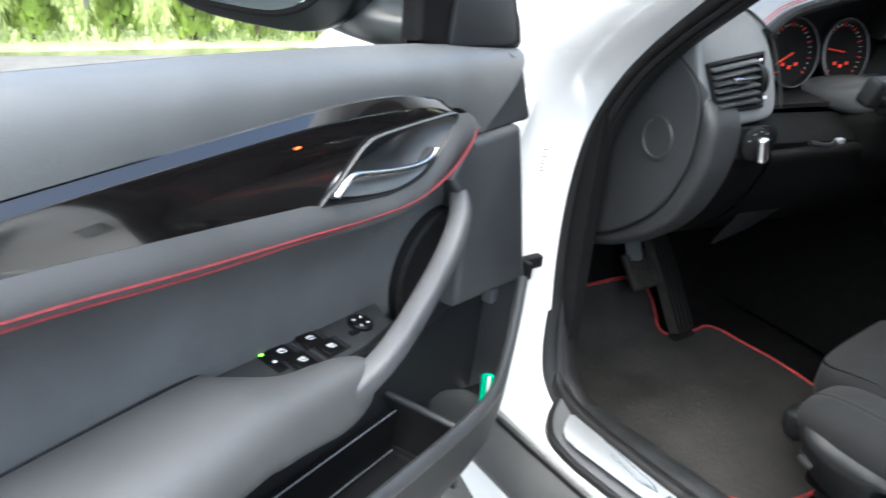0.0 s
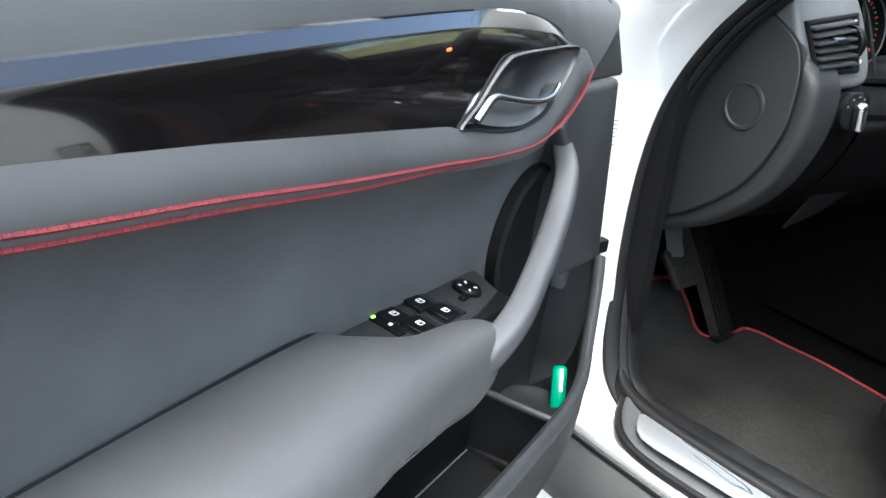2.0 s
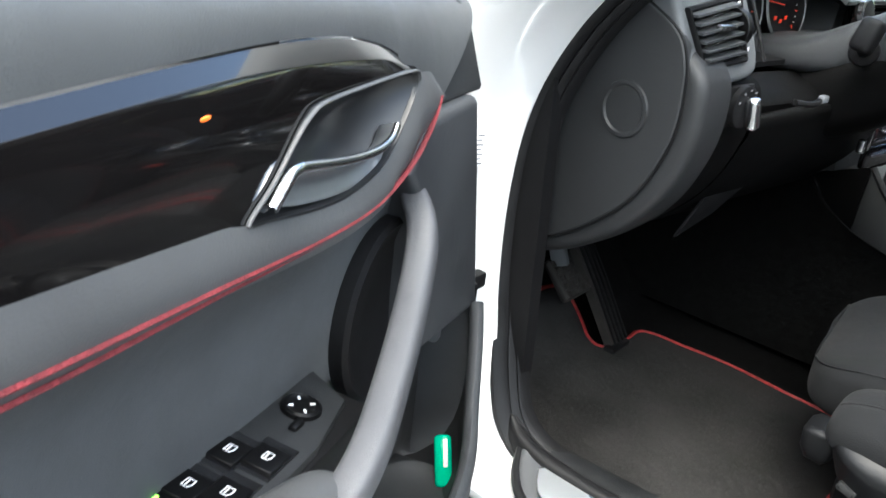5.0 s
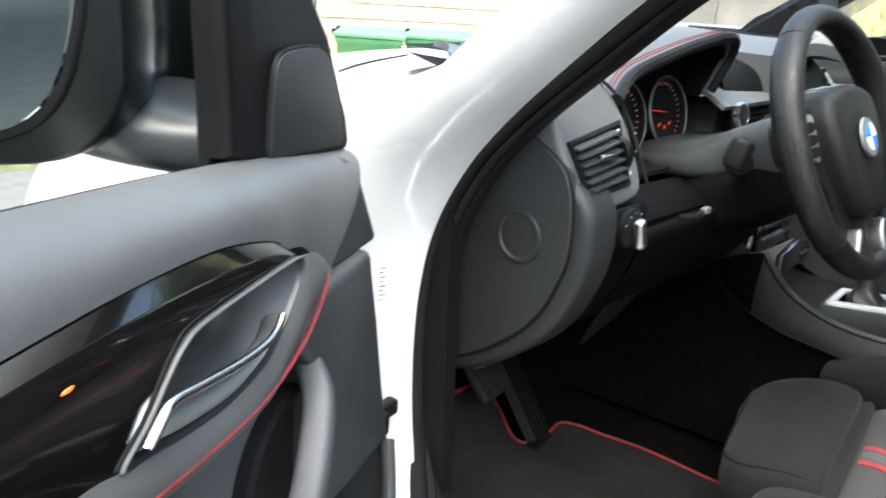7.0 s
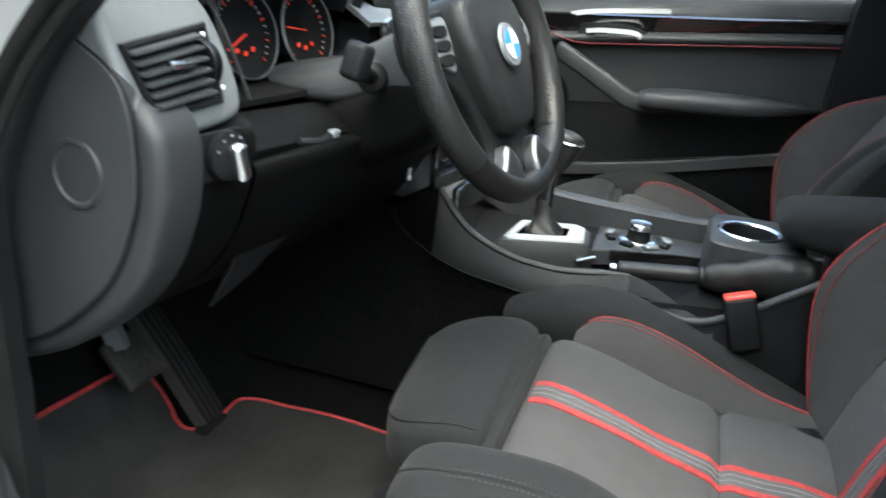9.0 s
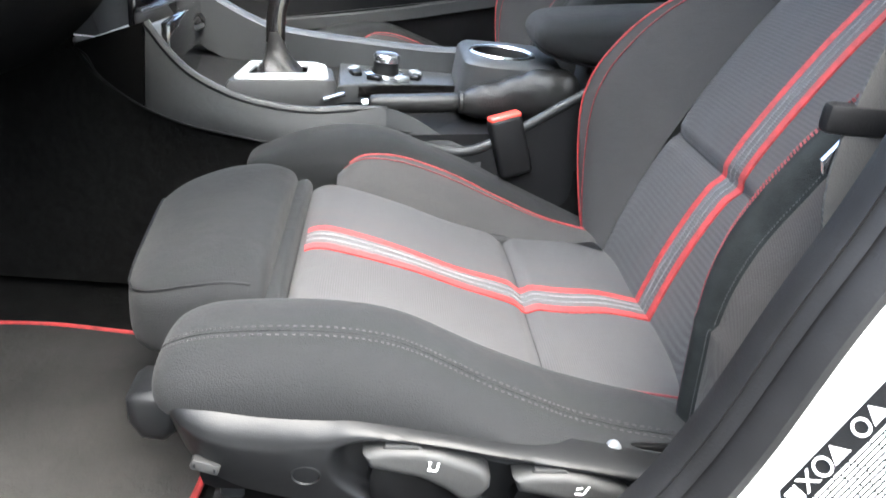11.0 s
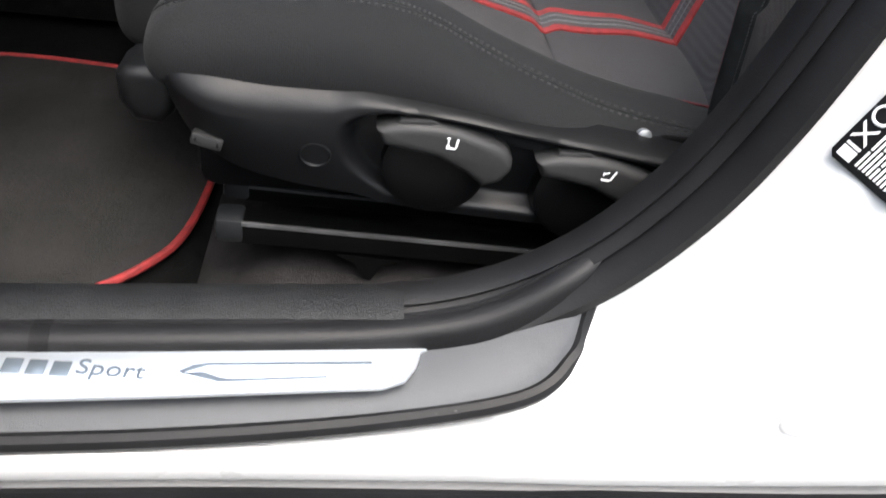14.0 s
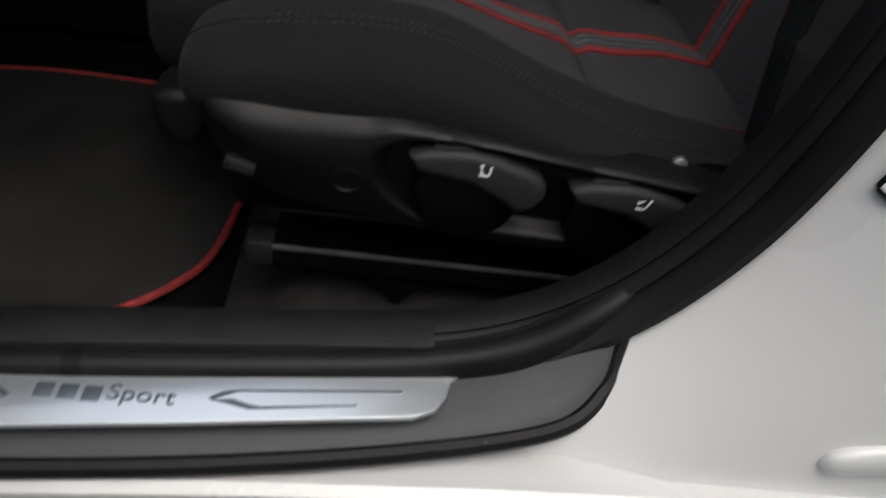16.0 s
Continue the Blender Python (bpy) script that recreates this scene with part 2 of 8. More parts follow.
HEADLINER = mat("grey_headliner", (0.52, 0.52, 0.50), 0.95, vary=0.08, scale=30, bump=0.4, grain=900)
SCREEN = mat("dark_screen", (0.008, 0.008, 0.009), 0.08, vary=0.1, coat=1.0)
BLUE = mat("badge_blue", (0.03, 0.16, 0.45), 0.3, vary=0.05, coat=0.6)
BADGE_WHITE = mat("badge_white", (0.8, 0.8, 0.8), 0.3, vary=0.03, coat=0.6)
BUCKLE_RED = mat("buckle_red", (0.62, 0.05, 0.035), 0.4, vary=0.1)
WEBBING = woven("belt_webbing", (0.03, 0.03, 0.03), (0.055, 0.053, 0.052), 400, 0.8)
AMBER = glow("amber_lamp", (1.0, 0.16, 0.015), 0.10)


# ---- mesh helpers ----
def V(*p):
    return Vector(p)


def curve(pts, n=8, closed=False):
    """Points along a smooth line through pts, n to each stretch."""
    p = [Vector(q) for q in pts]
    k = len(p)
    out = []
    for i in range(k if closed else k - 1):
        a, b, c, d = (p[(i - 1) % k], p[i], p[(i + 1) % k], p[(i + 2) % k]) if closed else (p[max(i - 1, 0)], p[i], p[i + 1], p[min(i + 2, k - 1)])
        for j in range(n):
            t = j / n
            out.append(0.5 * (2 * b + (c - a) * t + (2 * a - 5 * b + 4 * c - d) * t * t + (3 * b - 3 * c + d - a) * t ** 3))
    if not closed:
        out.append(p[-1].copy())
    return out


def skin(rings, closed=True, caps=True, loop=False):
    """A bmesh from rings of points, one after the other."""
    bm = bmesh.new()
    vs = [[bm.verts.new(p) for p in r] for r in rings]
    m = len(vs[0])
    for i in range(len(vs) if loop else len(vs) - 1):
        a, b = vs[i], vs[(i + 1) % len(vs)]
        for j in range(m if closed else m - 1):
            bm.faces.new((a[j], a[(j + 1) % m], b[(j + 1) % m], b[j]))
    if caps and closed and not loop:
        bm.faces.new(vs[0][::-1])
        bm.faces.new(vs[-1])
    bmesh.ops.recalc_face_normals(bm, faces=bm.faces)
    return bm


def sweep(path, profile, up=(0, 0, 1), loop=False, grow=None, caps=True):
    """profile (side, up) carried along the path; grow(f) scales it."""
    path, up = [Vector(p) for p in path], Vector(up)
    rings = []
    for i, p in enumerate(path):
        a = path[(i - 1) % len(path)] if loop else path[max(i - 1, 0)]
        b = path[(i + 1) % len(path)] if loop else path[min(i + 1, len(path) - 1)]
        t = (b - a).normalized()
        s = t.cross(up)
        s = s.normalized() if s.length > 1e-4 else Vector((1, 0, 0))
        u = s.cross(t)
        g = grow(i / (len(path) - 1)) if grow else 1.0
        rings.append([p + s * (x * g) + u * (y * g) for x, y in profile])
    return skin(rings, True, caps, loop)


def circle(r, n=10, ry=None):
    return [(r * math.cos(2 * math.pi * i / n), (ry or r) * math.sin(2 * math.pi * i / n)) for i in range(n)]


def tube(path, r, n=10, up=(0, 0, 1), loop=False, grow=None):
    return sweep(path, circle(r, n), up, loop, grow)


def line_at(line, f):
    i = f * (len(line) - 1)
    k = min(int(i), len(line) - 2)
    return line[k].lerp(line[k + 1], i - k)


def soft_table(rows, n=8):
    """A smooth function of one number through the given pairs."""
    p = curve([(a, b, 0) for a, b in sorted(rows)], n)
    xs, ys = [q.x for q in p], [q.y for q in p]
    return lambda t: float(np.interp(t, xs, ys))


def blob_rings(sections, seg=28, n=6, power=2.6):
    """Rings of a soft form lofted through sections (centre, half side vector, half up vector)."""
    flat = [tuple(c) + tuple(a) + tuple(b) for c, a, b in sections]
    out = []
    k = len(flat)
    for i in range(k - 1):
        p = [flat[max(i - 1, 0)], flat[i], flat[i + 1], flat[min(i + 2, k - 1)]]
        for j in range(n + (1 if i == k - 2 else 0)):
            t = j / n
            out.append([0.5 * (2 * b + (c - a) * t + (2 * a - 5 * b + 4 * c - d) * t * t + (3 * b - 3 * c + d - a) * t ** 3) for a, b, c, d in zip(*p)])
    rings = []
    for q in out:
        c, a, b = Vector(q[:3]), Vector(q[3:6]), Vector(q[6:9])
        ring = []
        for s in range(seg):
            w = 2 * math.pi * s / seg
            x, y = math.cos(w), math.sin(w)
            ring.append(c + a * math.copysign(abs(x) ** (2 / power), x) + b * math.copysign(abs(y) ** (2 / power), y))
        rings.append(ring)
    return rings


def blob(sections, seg=28, n=6, power=2.6):
    """A soft closed form lofted through sections."""
    return skin(blob_rings(sections, seg, n, power))


def sheet(f, nu, nv, thick, face=(0, 0, 1)):
    """A curved sheet f(u, v) with u, v from 0 to 1; face: where its good side looks, the thickness goes the other way."""
    bm = bmesh.new()
    g = [[bm.verts.new(f(i / nu, j / nv)) for j in range(nv + 1)] for i in range(nu + 1)]
    for i in range(nu):
        for j in range(nv):
            bm.faces.new((g[i][j], g[i + 1][j], g[i + 1][j + 1], g[i][j + 1]))
    bm.normal_update()
    if sum((fc.normal for fc in bm.faces), Vector()).dot(Vector(face)) < 0:
        bmesh.ops.reverse_faces(bm, faces=list(bm.faces))
        bm.normal_update()
    if thick:
        top = list(bm.verts)
        nrm = [v.normal.copy() for v in top]
        low = [bm.verts.new(v.co - d * thick) for v, d in zip(top, nrm)]
        idx = {v: k for k, v in enumerate(top)}
        for fc in list(bm.faces):
            bm.faces.new([low[idx[v]] for v in reversed(fc.verts)])
        edge = [g[i][0] for i in range(nu + 1)] + [g[nu][j] for j in range(1, nv + 1)] + [g[i][nv] for i in range(nu - 1, -1, -1)] + [g[0][j] for j in range(nv - 1, 0, -1)]
        for a, b in zip(edge, edge[1:] + edge[:1]):
            bm.faces.new((b, a, low[idx[a]], low[idx[b]]))
        bmesh.ops.recalc_face_normals(bm, faces=bm.faces)
    return bm


def block(c, size, bevel=0.004, seg=2, rot=None):
    bm = bmesh.new()
    bmesh.ops.create_cube(bm, size=1.0)
    for v in bm.verts:
        v.co = Vector((v.co.x * size[0], v.co.y * size[1], v.co.z * size[2]))
    if bevel:
        bmesh.ops.bevel(bm, geom=list(bm.edges), offset=min(bevel, min(size) * 0.45), segments=seg, profile=0.5, affect="EDGES")
    m = Matrix.Translation(c) @ (rot if rot else Matrix())
    bmesh.ops.transform(bm, matrix=m, verts=bm.verts)
    return bm


def plate(outline, frame_of, depth, bevel=0.003, seg=2):
    """A flat form cut to an outline (a, b), raised by depth; frame_of(a, b, c) gives the place."""
    bm = bmesh.new()
    vs = [bm.verts.new((a, b, 0)) for a, b in outline]
    f = bm.faces.new(vs)
    r = bmesh.ops.extrude_face_region(bm, geom=[f])
    top = [v for v in r["geom"] if isinstance(v, bmesh.types.BMVert)]
    for v in top:
        v.co.z += depth
    bmesh.ops.recalc_face_normals(bm, faces=bm.faces)
    if bevel:
        tops = {v for v in top}
        es = [e for e in bm.edges if e.verts[0] in tops and e.verts[1] in tops]
        bmesh.ops.bevel(bm, geom=es, offset=bevel, segments=seg, profile=0.5, affect="EDGES")
    for v in bm.verts:
        v.co = Vector(frame_of(*v.co))
    bmesh.ops.recalc_face_normals(bm, faces=bm.faces)
    return bm


def lathe(c, normal, prof, n=32, loop=False):
    """Rings of (height, radius) turned about an axis."""
    z = Vector(normal).normalized()
    x = z.orthogonal().normalized()
    y = z.cross(x)
    c = Vector(c)
    return skin([[c + z * h + (x * math.cos(2 * math.pi * i / n) + y * math.sin(2 * math.pi * i / n)) * q for i in range(n)] for h, q in prof], True, not loop, loop)


def merge(*bms):
    """Several forms of one part as one bmesh."""
    out = bmesh.new()
    for b in bms:
        me = bpy.data.meshes.new("tmp")
        b.to_mesh(me)
        b.free()
        out.from_mesh(me)
        bpy.data.meshes.remove(me)
    return out


def stitches(line, r, every=2, fill=0.6, shift=Vector()):
    """Short threads along a line."""
    return merge(*[tube([line[k] + shift, line[k].lerp(line[k + 1], fill) + shift], r, 4) for k in range(0, len(line) - 1, every)])


def mesh_object(name, bm, material, smooth=40):
    me = bpy.data.meshes.new(name)
    bm.to_mesh(me)
    bm.free()
    me.materials.append(material)
    if smooth:
        for p in me.polygons:
            p.use_smooth = True
        me.set_sharp_from_angle(angle=radians(smooth))
    return new(name, me)


def part(name, bm, material, parent, label="", smooth=40, local=False):
    """One mesh under a thing or a part. Places are in the world, or in the thing's own frame if local."""
    ob = mesh_object(name, bm, material, smooth)
    ob.parent = parent
    if not local:
        ob.matrix_parent_inverse = BASES[parent.name].inverted()
    BASES[ob.name] = BASES[parent.name].copy() if local else Matrix()
    if label:
        tagged(ob, label)
    return ob


BASES = {}


def thing(name, m, label, category, group="", kind=""):
    ob = new(name)
    ob.matrix_world = m
    ob.empty_display_size = 0.05
    BASES[ob.name] = m.copy()
    return tagged(ob, label, category, group, kind)


def solid(name, bm, material, label, category="", kind="", smooth=40, group=""):
    ob = mesh_object(name, bm, material, smooth)
    BASES[ob.name] = Matrix()
    return tagged(ob, label, category, group, kind)


# ---- car body: the door opening ----
# (y, z, x) round the opening of the driver's door
OPENING = [(0.07, 0.418, -0.748), (0.20, 0.408, -0.752), (0.29, 0.408, -0.754), (0.345, 0.432, -0.754), (0.378, 0.495, -0.752), (0.398, 0.58, -0.750), (0.405, 0.70, -0.748),
           (0.394, 0.80, -0.745), (0.360, 0.88, -0.742), (0.312, 0.94, -0.738), (0.245, 1.005, -0.732), (0.165, 1.08, -0.722), (0.03, 1.19, -0.70), (-0.14, 1.29, -0.675),
           (-0.30, 1.34, -0.66), (-0.42, 1.33, -0.66), (-0.47, 1.25, -0.675), (-0.45, 1.10, -0.70), (-0.40, 0.92, -0.72), (-0.345, 0.75, -0.733), (-0.315, 0.67, -0.736),
           (-0.288, 0.59, -0.737), (-0.258, 0.528, -0.737), (-0.213, 0.475, -0.738), (-0.155, 0.440, -0.740), (-0.08, 0.425, -0.744)]
RING = curve([(x, y, z) for y, z, x in OPENING], 6, closed=True)


def around(profile, k0=0, k1=None, loop=True, widths=None, ring=RING, sink=None):
    """A profile (outward, out of the car) carried round the door opening; widths(y, z) limits how far out it goes."""
    n = len(ring)
    rings = []
    span = range(n) if loop else range(k0, k1)
    for i in span:
        p, a, b = ring[i % n], ring[(i - 1) % n], ring[(i + 1) % n]
        t = (b - a).normalized()
        out = Vector((0, -t.z, t.y))
        out = out.normalized()
        w = widths(p.y, p.z) if widths else 1.0
        d = sink(p.y, p.z) if sink else 0.0
        rings.append([p + out * (o * w) + Vector((d - e, 0, 0)) for o, e in profile])
    return skin(rings, True, not loop, loop)


centre = sum(RING, Vector()) / len(RING)
_t = (RING[1] - RING[-1]).normalized()
FLIP = 1 if Vector((0, -_t.z, _t.y)).dot(RING[0] - centre) > 0 else -1


def prof(*pts):
    return [(o * FLIP, e) for o, e in pts]


car = thing("body_shell", pose(0, 0.2, 0.0), "white painted car body around the open doorway", "car body", "", "structure")


def jamb_width(y, z):
    if y > -0.1 and z > 0.7:
        return float(np.interp(z, [0.78, 0.86, 0.90, 0.95], [0.85, 0.55, 0.34, 0.22]))
    if y > 0.25:
        return 0.85
    return 1.0


part("body_side", around(prof((0.0, -0.03), (0.0, -0.004), (0.016, 0.010), (0.034, 0.036), (0.075, 0.062), (0.16, 0.078), (0.25, 0.080), (0.25, 0.065), (0.16, 0.060), (0.07, 0.044), (0.03, 0.010), (0.015, -0.03)), widths=jamb_width),
     PAINT, car, "glossy white painted door jamb and pillar")


def seal_sink(y, z):
    """The seal sits deeper on the front pillar than along the sill."""
    return 0.015 * min(1.0, max(0.0, (y - 0.22) / 0.14)) * min(1.0, max(0.0, (z - 0.45) / 0.1))


seal = part("door_seal", around(prof((-0.018, -0.030), (-0.019, -0.016), (-0.016, -0.010), (-0.0135, -0.0115), (-0.011, -0.006), (-0.0085, -0.003), (-0.0065, -0.0055), (-0.004, 0.005), (0.003, 0.0115), (0.009, 0.0105), (0.0115, 0.004), (0.008, -0.003), (0.0, -0.012), (-0.005, -0.03)), sink=seal_sink),
            RUBBER, car, "black ribbed rubber door seal")

# the seal's bulb along the sill, in two lengths that meet in a joint
sill_seal_line = curve([(-0.748, 0.352, 0.452), (-0.755, 0.335, 0.438), (-0.762, 0.300, 0.430), (-0.764, 0.235, 0.428), (-0.763, 0.15, 0.429), (-0.759, 0.07, 0.430), (-0.750, -0.05, 0.431), (-0.745, -0.11, 0.435), (-0.740, -0.16, 0.448), (-0.730, -0.205, 0.476), (-0.712, -0.232, 0.500)], 8)
bulb = [(-0.0115, -0.010), (-0.0120, -0.002), (-0.0100, 0.0052), (-0.0065, 0.0082), (-0.0045, 0.0080), (-0.0036, 0.0064), (-0.0026, 0.0082), (0.0030, 0.0086), (0.0080, 0.0066), (0.0112, 0.0018), (0.0115, -0.010)]
for k0, k1 in ((0, 38), (38, 81)):
    part("sill_seal", sweep(sill_seal_line[k0:k1], bulb, grow=lambda f, k0=k0: 1.0 - 0.75 * max(0.0, ((f - 0.72) / 0.28 if k0 else (0.3 - f) / 0.3)) ** 1.5), RUBBER, car, "ribbed black rubber seal along the sill")
part("seal_joint", sweep(sill_seal_line[37:39], [(a * 1.02, b * 1.02) for a, b in bulb]), BLACK, car)

# sill: black tread trim, aluminium strip, white lip and grey cladding below
tread_line = curve([(-0.738, -0.213, 0.474), (-0.750, -0.209, 0.450), (-0.764, -0.202, 0.434), (-0.783, -0.172, 0.419), (-0.799, -0.085, 0.412), (-0.814, 0.03, 0.411), (-0.822, 0.15, 0.410), (-0.827, 0.235, 0.411), (-0.820, 0.280, 0.415), (-0.796, 0.307, 0.422), (-0.765, 0.324, 0.432)], 8)
inner_line = curve([(-0.734, -0.208, 0.474), (-0.740, -0.198, 0.463), (-0.745, -0.178, 0.448), (-0.750, -0.145, 0.431), (-0.753, -0.085, 0.423), (-0.758, 0.03, 0.421), (-0.764, 0.15, 0.421), (-0.766, 0.235, 0.422), (-0.766, 0.28, 0.425), (-0.763, 0.305, 0.430), (-0.758, 0.315, 0.436)], 8)


def tread(u, v):
    i = u * (len(tread_line) - 1)
    k = min(int(i), len(tread_line) - 2)
    a, b = tread_line[k].lerp(tread_line[k + 1], i - k), inner_line[k].lerp(inner_line[k + 1], i - k)
    p = b.lerp(a, v)
    drop = 0.007 * max(0.0, (v - 0.72) / 0.28) ** 2
    return p + Vector((0, 0, 0.0015 * math.sin(math.pi * min(1, v * 1.25)) - drop + 0.004))


part("sill_trim", sheet(tread, 70, 12, 0.012), TREAD, car, "grey plastic sill tread trim, lightened for skylight")
part("sill_trim_edge", tube([p + Vector((0.002, 0, -0.0015)) for p in tread_line], 0.0058, 8), RUBBER, car)
strip_out = [(-0.753, -0.122), (-0.758, -0.113), (-0.770, -0.110), (-0.782, -0.103), (-0.788, -0.090), (-0.793, -0.04), (-0.800, 0.03), (-0.806, 0.10), (-0.813, 0.18), (-0.818, 0.235), (-0.817, 0.256), (-0.808, 0.270), (-0.795, 0.280), (-0.779, 0.289),
             (-0.772, 0.284), (-0.770, 0.235), (-0.768, 0.18), (-0.766, 0.10), (-0.762, 0.03), (-0.757, -0.04)]
sill_strip = part("sill_strip", plate(strip_out, lambda a, b, c: (a, b, 0.4275 + c), 0.003, 0.0012), ALU, car, "brushed aluminium sill strip with engraved lettering")


ENGRAVE = mat("engraved_grey", (0.17, 0.20, 0.23), 0.35, metal=0.6, vary=0.15, scale=40)


def engraved(text, size, m, name, parent, material, depth=0.0006, spacing=1.0):
    cu = bpy.data.curves.new(name, "FONT")
    cu.body, cu.size, cu.extrude, cu.align_x, cu.space_character = text, size, depth, "CENTER", spacing
    tmp = new(name, cu)
    dg = bpy.context.evaluated_depsgraph_get()
    me = bpy.data.meshes.new_from_object(tmp.evaluated_get(dg))
    bpy.data.objects.remove(tmp)
    bpy.data.curves.remove(cu)
    me.transform(m)
    me.materials.clear()
    me.materials.append(material)
    ob = new(name, me)
    ob.parent = parent
    ob.matrix_parent_inverse = BASES[parent.name].inverted()
    BASES[ob.name] = Matrix()
    return ob


engraved("Sport", 0.0155, Matrix.Translation((-0.788, 0.0565, 0.4307)) @ Euler((0, 0, radians(-93.5))).to_matrix().to_4x4(), "lettering", sill_strip, ENGRAVE, spacing=1.05)
for i in range(3):
    part("logo_mark", block((-0.7825 - 0.0006 * i, 0.107 - 0.0125 * i, 0.4306), (0.0105, 0.0095, 0.001), 0.0015), ENGRAVE, sill_strip)
for tip, s, dx in ((0.021, 1, 0.0045), (0.122, -1, -0.001)):
    for pts in ([(-0.787, 0.0), (-0.782, -0.007), (-0.780, -0.015), (-0.774, -0.105), (-0.7755, -0.105), (-0.7815, -0.015), (-0.788, -0.002)],
                [(-0.7885, -0.002), (-0.7870, -0.013), (-0.7905, -0.022), (-0.7915, -0.028), (-0.7865, -0.080), (-0.7875, -0.080), (-0.7928, -0.030), (-0.7935, -0.022), (-0.789, -0.006)]):
        part("engraved_arrow", plate([(a + dx, tip + s * b) for a, b in pts], lambda a, b, c: (a, b, 0.4302 + c), 0.0012, 0), ENGRAVE, sill_strip)

# white lip under the tread, and the grey cladding
LIP_X = lambda y: float(np.interp(y, [-0.9, -0.36, -0.16, 0.0, 0.15, 0.3, 0.62], [-0.822, -0.819, -0.814, -0.818, -0.825, -0.828, -0.828]))
CLAD_X = lambda y: float(np.interp(y, [-0.9, -0.36, -0.22, 0.0, 0.15, 0.3, 0.62], [-0.822, -0.820, -0.814, -0.818, -0.825, -0.828, -0.828]))
LIP_Z = lambda y: float(np.interp(y, [-0.9, -0.385, -0.27, -0.2, -0.1, 0.11, 0.62], [0.040, 0.016, 0.008, 0.004, 0.005, 0.007, 0.008]))
lip = [(0.012, -0.006), (0.003, -0.004), (-0.003, -0.008), (-0.003, -0.014), (0.0, -0.022), (0.05, -0.022), (0.05, -0.006)]
run = [0.62 - 0.04 * i for i in range(38)]
part("sill_lip", skin([[Vector((LIP_X(y) + dx, y, 0.401 + dz + LIP_Z(y))) for dx, dz in lip] for y in run]), PAINT, car)
clad = [(0.0, 0.0), (-0.006, -0.002), (-0.012, -0.010), (-0.020, -0.050), (-0.016, -0.085), (0.0, -0.12), (0.06, -0.15), (0.08, -0.12), (0.05, 0.0)]
part("sill_cladding", skin([[Vector((CLAD_X(y) - 0.001 + dx, y, 0.379 + dz + LIP_Z(y))) for dx, dz in clad] for y in run]), CLAD, car, "dark grey plastic sill cladding")
part("sill_cladding_groove", skin([[Vector((CLAD_X(y) - 0.0085 + dx, y, 0.3795 + dz + LIP_Z(y))) for dx, dz in ((0, 0), (-0.002, -0.004), (0.004, -0.007), (0.006, -0.002))] for y in run]), BLACK, car)

# inner sill trim between seal and carpet
inner = [(0.0, 0.0), (0.004, 0.012), (0.016, 0.018), (0.034, 0.014), (0.045, -0.01), (0.05, -0.08), (0.0, -0.08)]
part("inner_sill_trim", skin([[Vector((-0.748 + dx - 0.02 * (y + 0.1), y, 0.430 + dz - 0.05 * (y + 0.1))) for dx, dz in inner] for y in [0.33 - 0.036 * i for i in range(13)]]), SCUFFED, car, "grained black inner sill trim, scuffed")
part("inner_sill_trim", sweep(curve([(-0.735, -0.105, 0.420), (-0.732, -0.170, 0.436), (-0.728, -0.232, 0.474), (-0.724, -0.280, 0.528), (-0.720, -0.314, 0.60), (-0.712, -0.360, 0.735), (-0.695, -0.415, 0.95), (-0.675, -0.455, 1.15)], 6),
     [(-0.016, -0.02), (0.016, -0.02), (0.018, 0.004), (0.010, 0.010), (-0.016, 0.006)], up=(-1, 0, 0)), BLACK, car, "soft black lower pillar trim")

# outer skin: fenders, bonnet, rear flank, roof, far side
WING_Z = lambda y: float(np.interp(y, [0.43, 0.62, 0.70, 0.77, 0.90, 0.955, 1.006, 1.055, 1.10, 1.16], [0.905, 0.897, 0.878, 0.858, 0.836, 0.811, 0.788, 0.757, 0.70, 0.56]))


def fender(u, v):
    y = 0.43 + 0.73 * u
    w = v ** 1.3
    return Vector((-0.79 - 0.075 * math.sin(min(1, w * 1.6) * math.pi / 2) * (1 - 0.6 * max(0.0, u - 0.75) / 0.25) + 0.10 * max(0.0, u - 0.72) ** 2 / 0.28, y, WING_Z(y) - (0.55 - 0.2 * u) * w))


def bonnet_z(x, y):
    s = math.sin(math.pi * (x + 0.785) / 1.57)
    return WING_Z(0.62 + (y - 0.62) * 0.52 / (0.52 + 0.36 * s)) + 0.045 * s ** 0.7 * (1 - 0.5 * max(0, y - 0.9))


part("front_fender", sheet(fender, 30, 10, 0.01, (-1, 0, 0.5)), PAINT, car)
part("bonnet", sheet(lambda u, v: Vector((-0.785 + 1.57 * u, 0.62 + (0.52 + 0.36 * math.sin(math.pi * u)) * v, bonnet_z(-0.785 + 1.57 * u, 0.62 + (0.52 + 0.36 * math.sin(math.pi * u)) * v))), 40, 30, 0.012), PAINT, car, "white bonnet")
part("bonnet_gap", tube([(-0.786, 0.62 + 0.03 * i, WING_Z(0.62 + 0.03 * i) - 0.001) for i in range(13)], 0.003, 6), BLACK, car)
part("cowl", block((0, 0.60, 0.868), (1.4, 0.10, 0.03), 0.01), BLACK, car)
part("wing_corner", sheet(lambda u, v: Vector((-0.79 + 1.58 * u, 0.43 + 0.20 * v, 0.904 + 0.028 * math.sin(math.pi * u))), 20, 6, 0.01), PAINT, car)
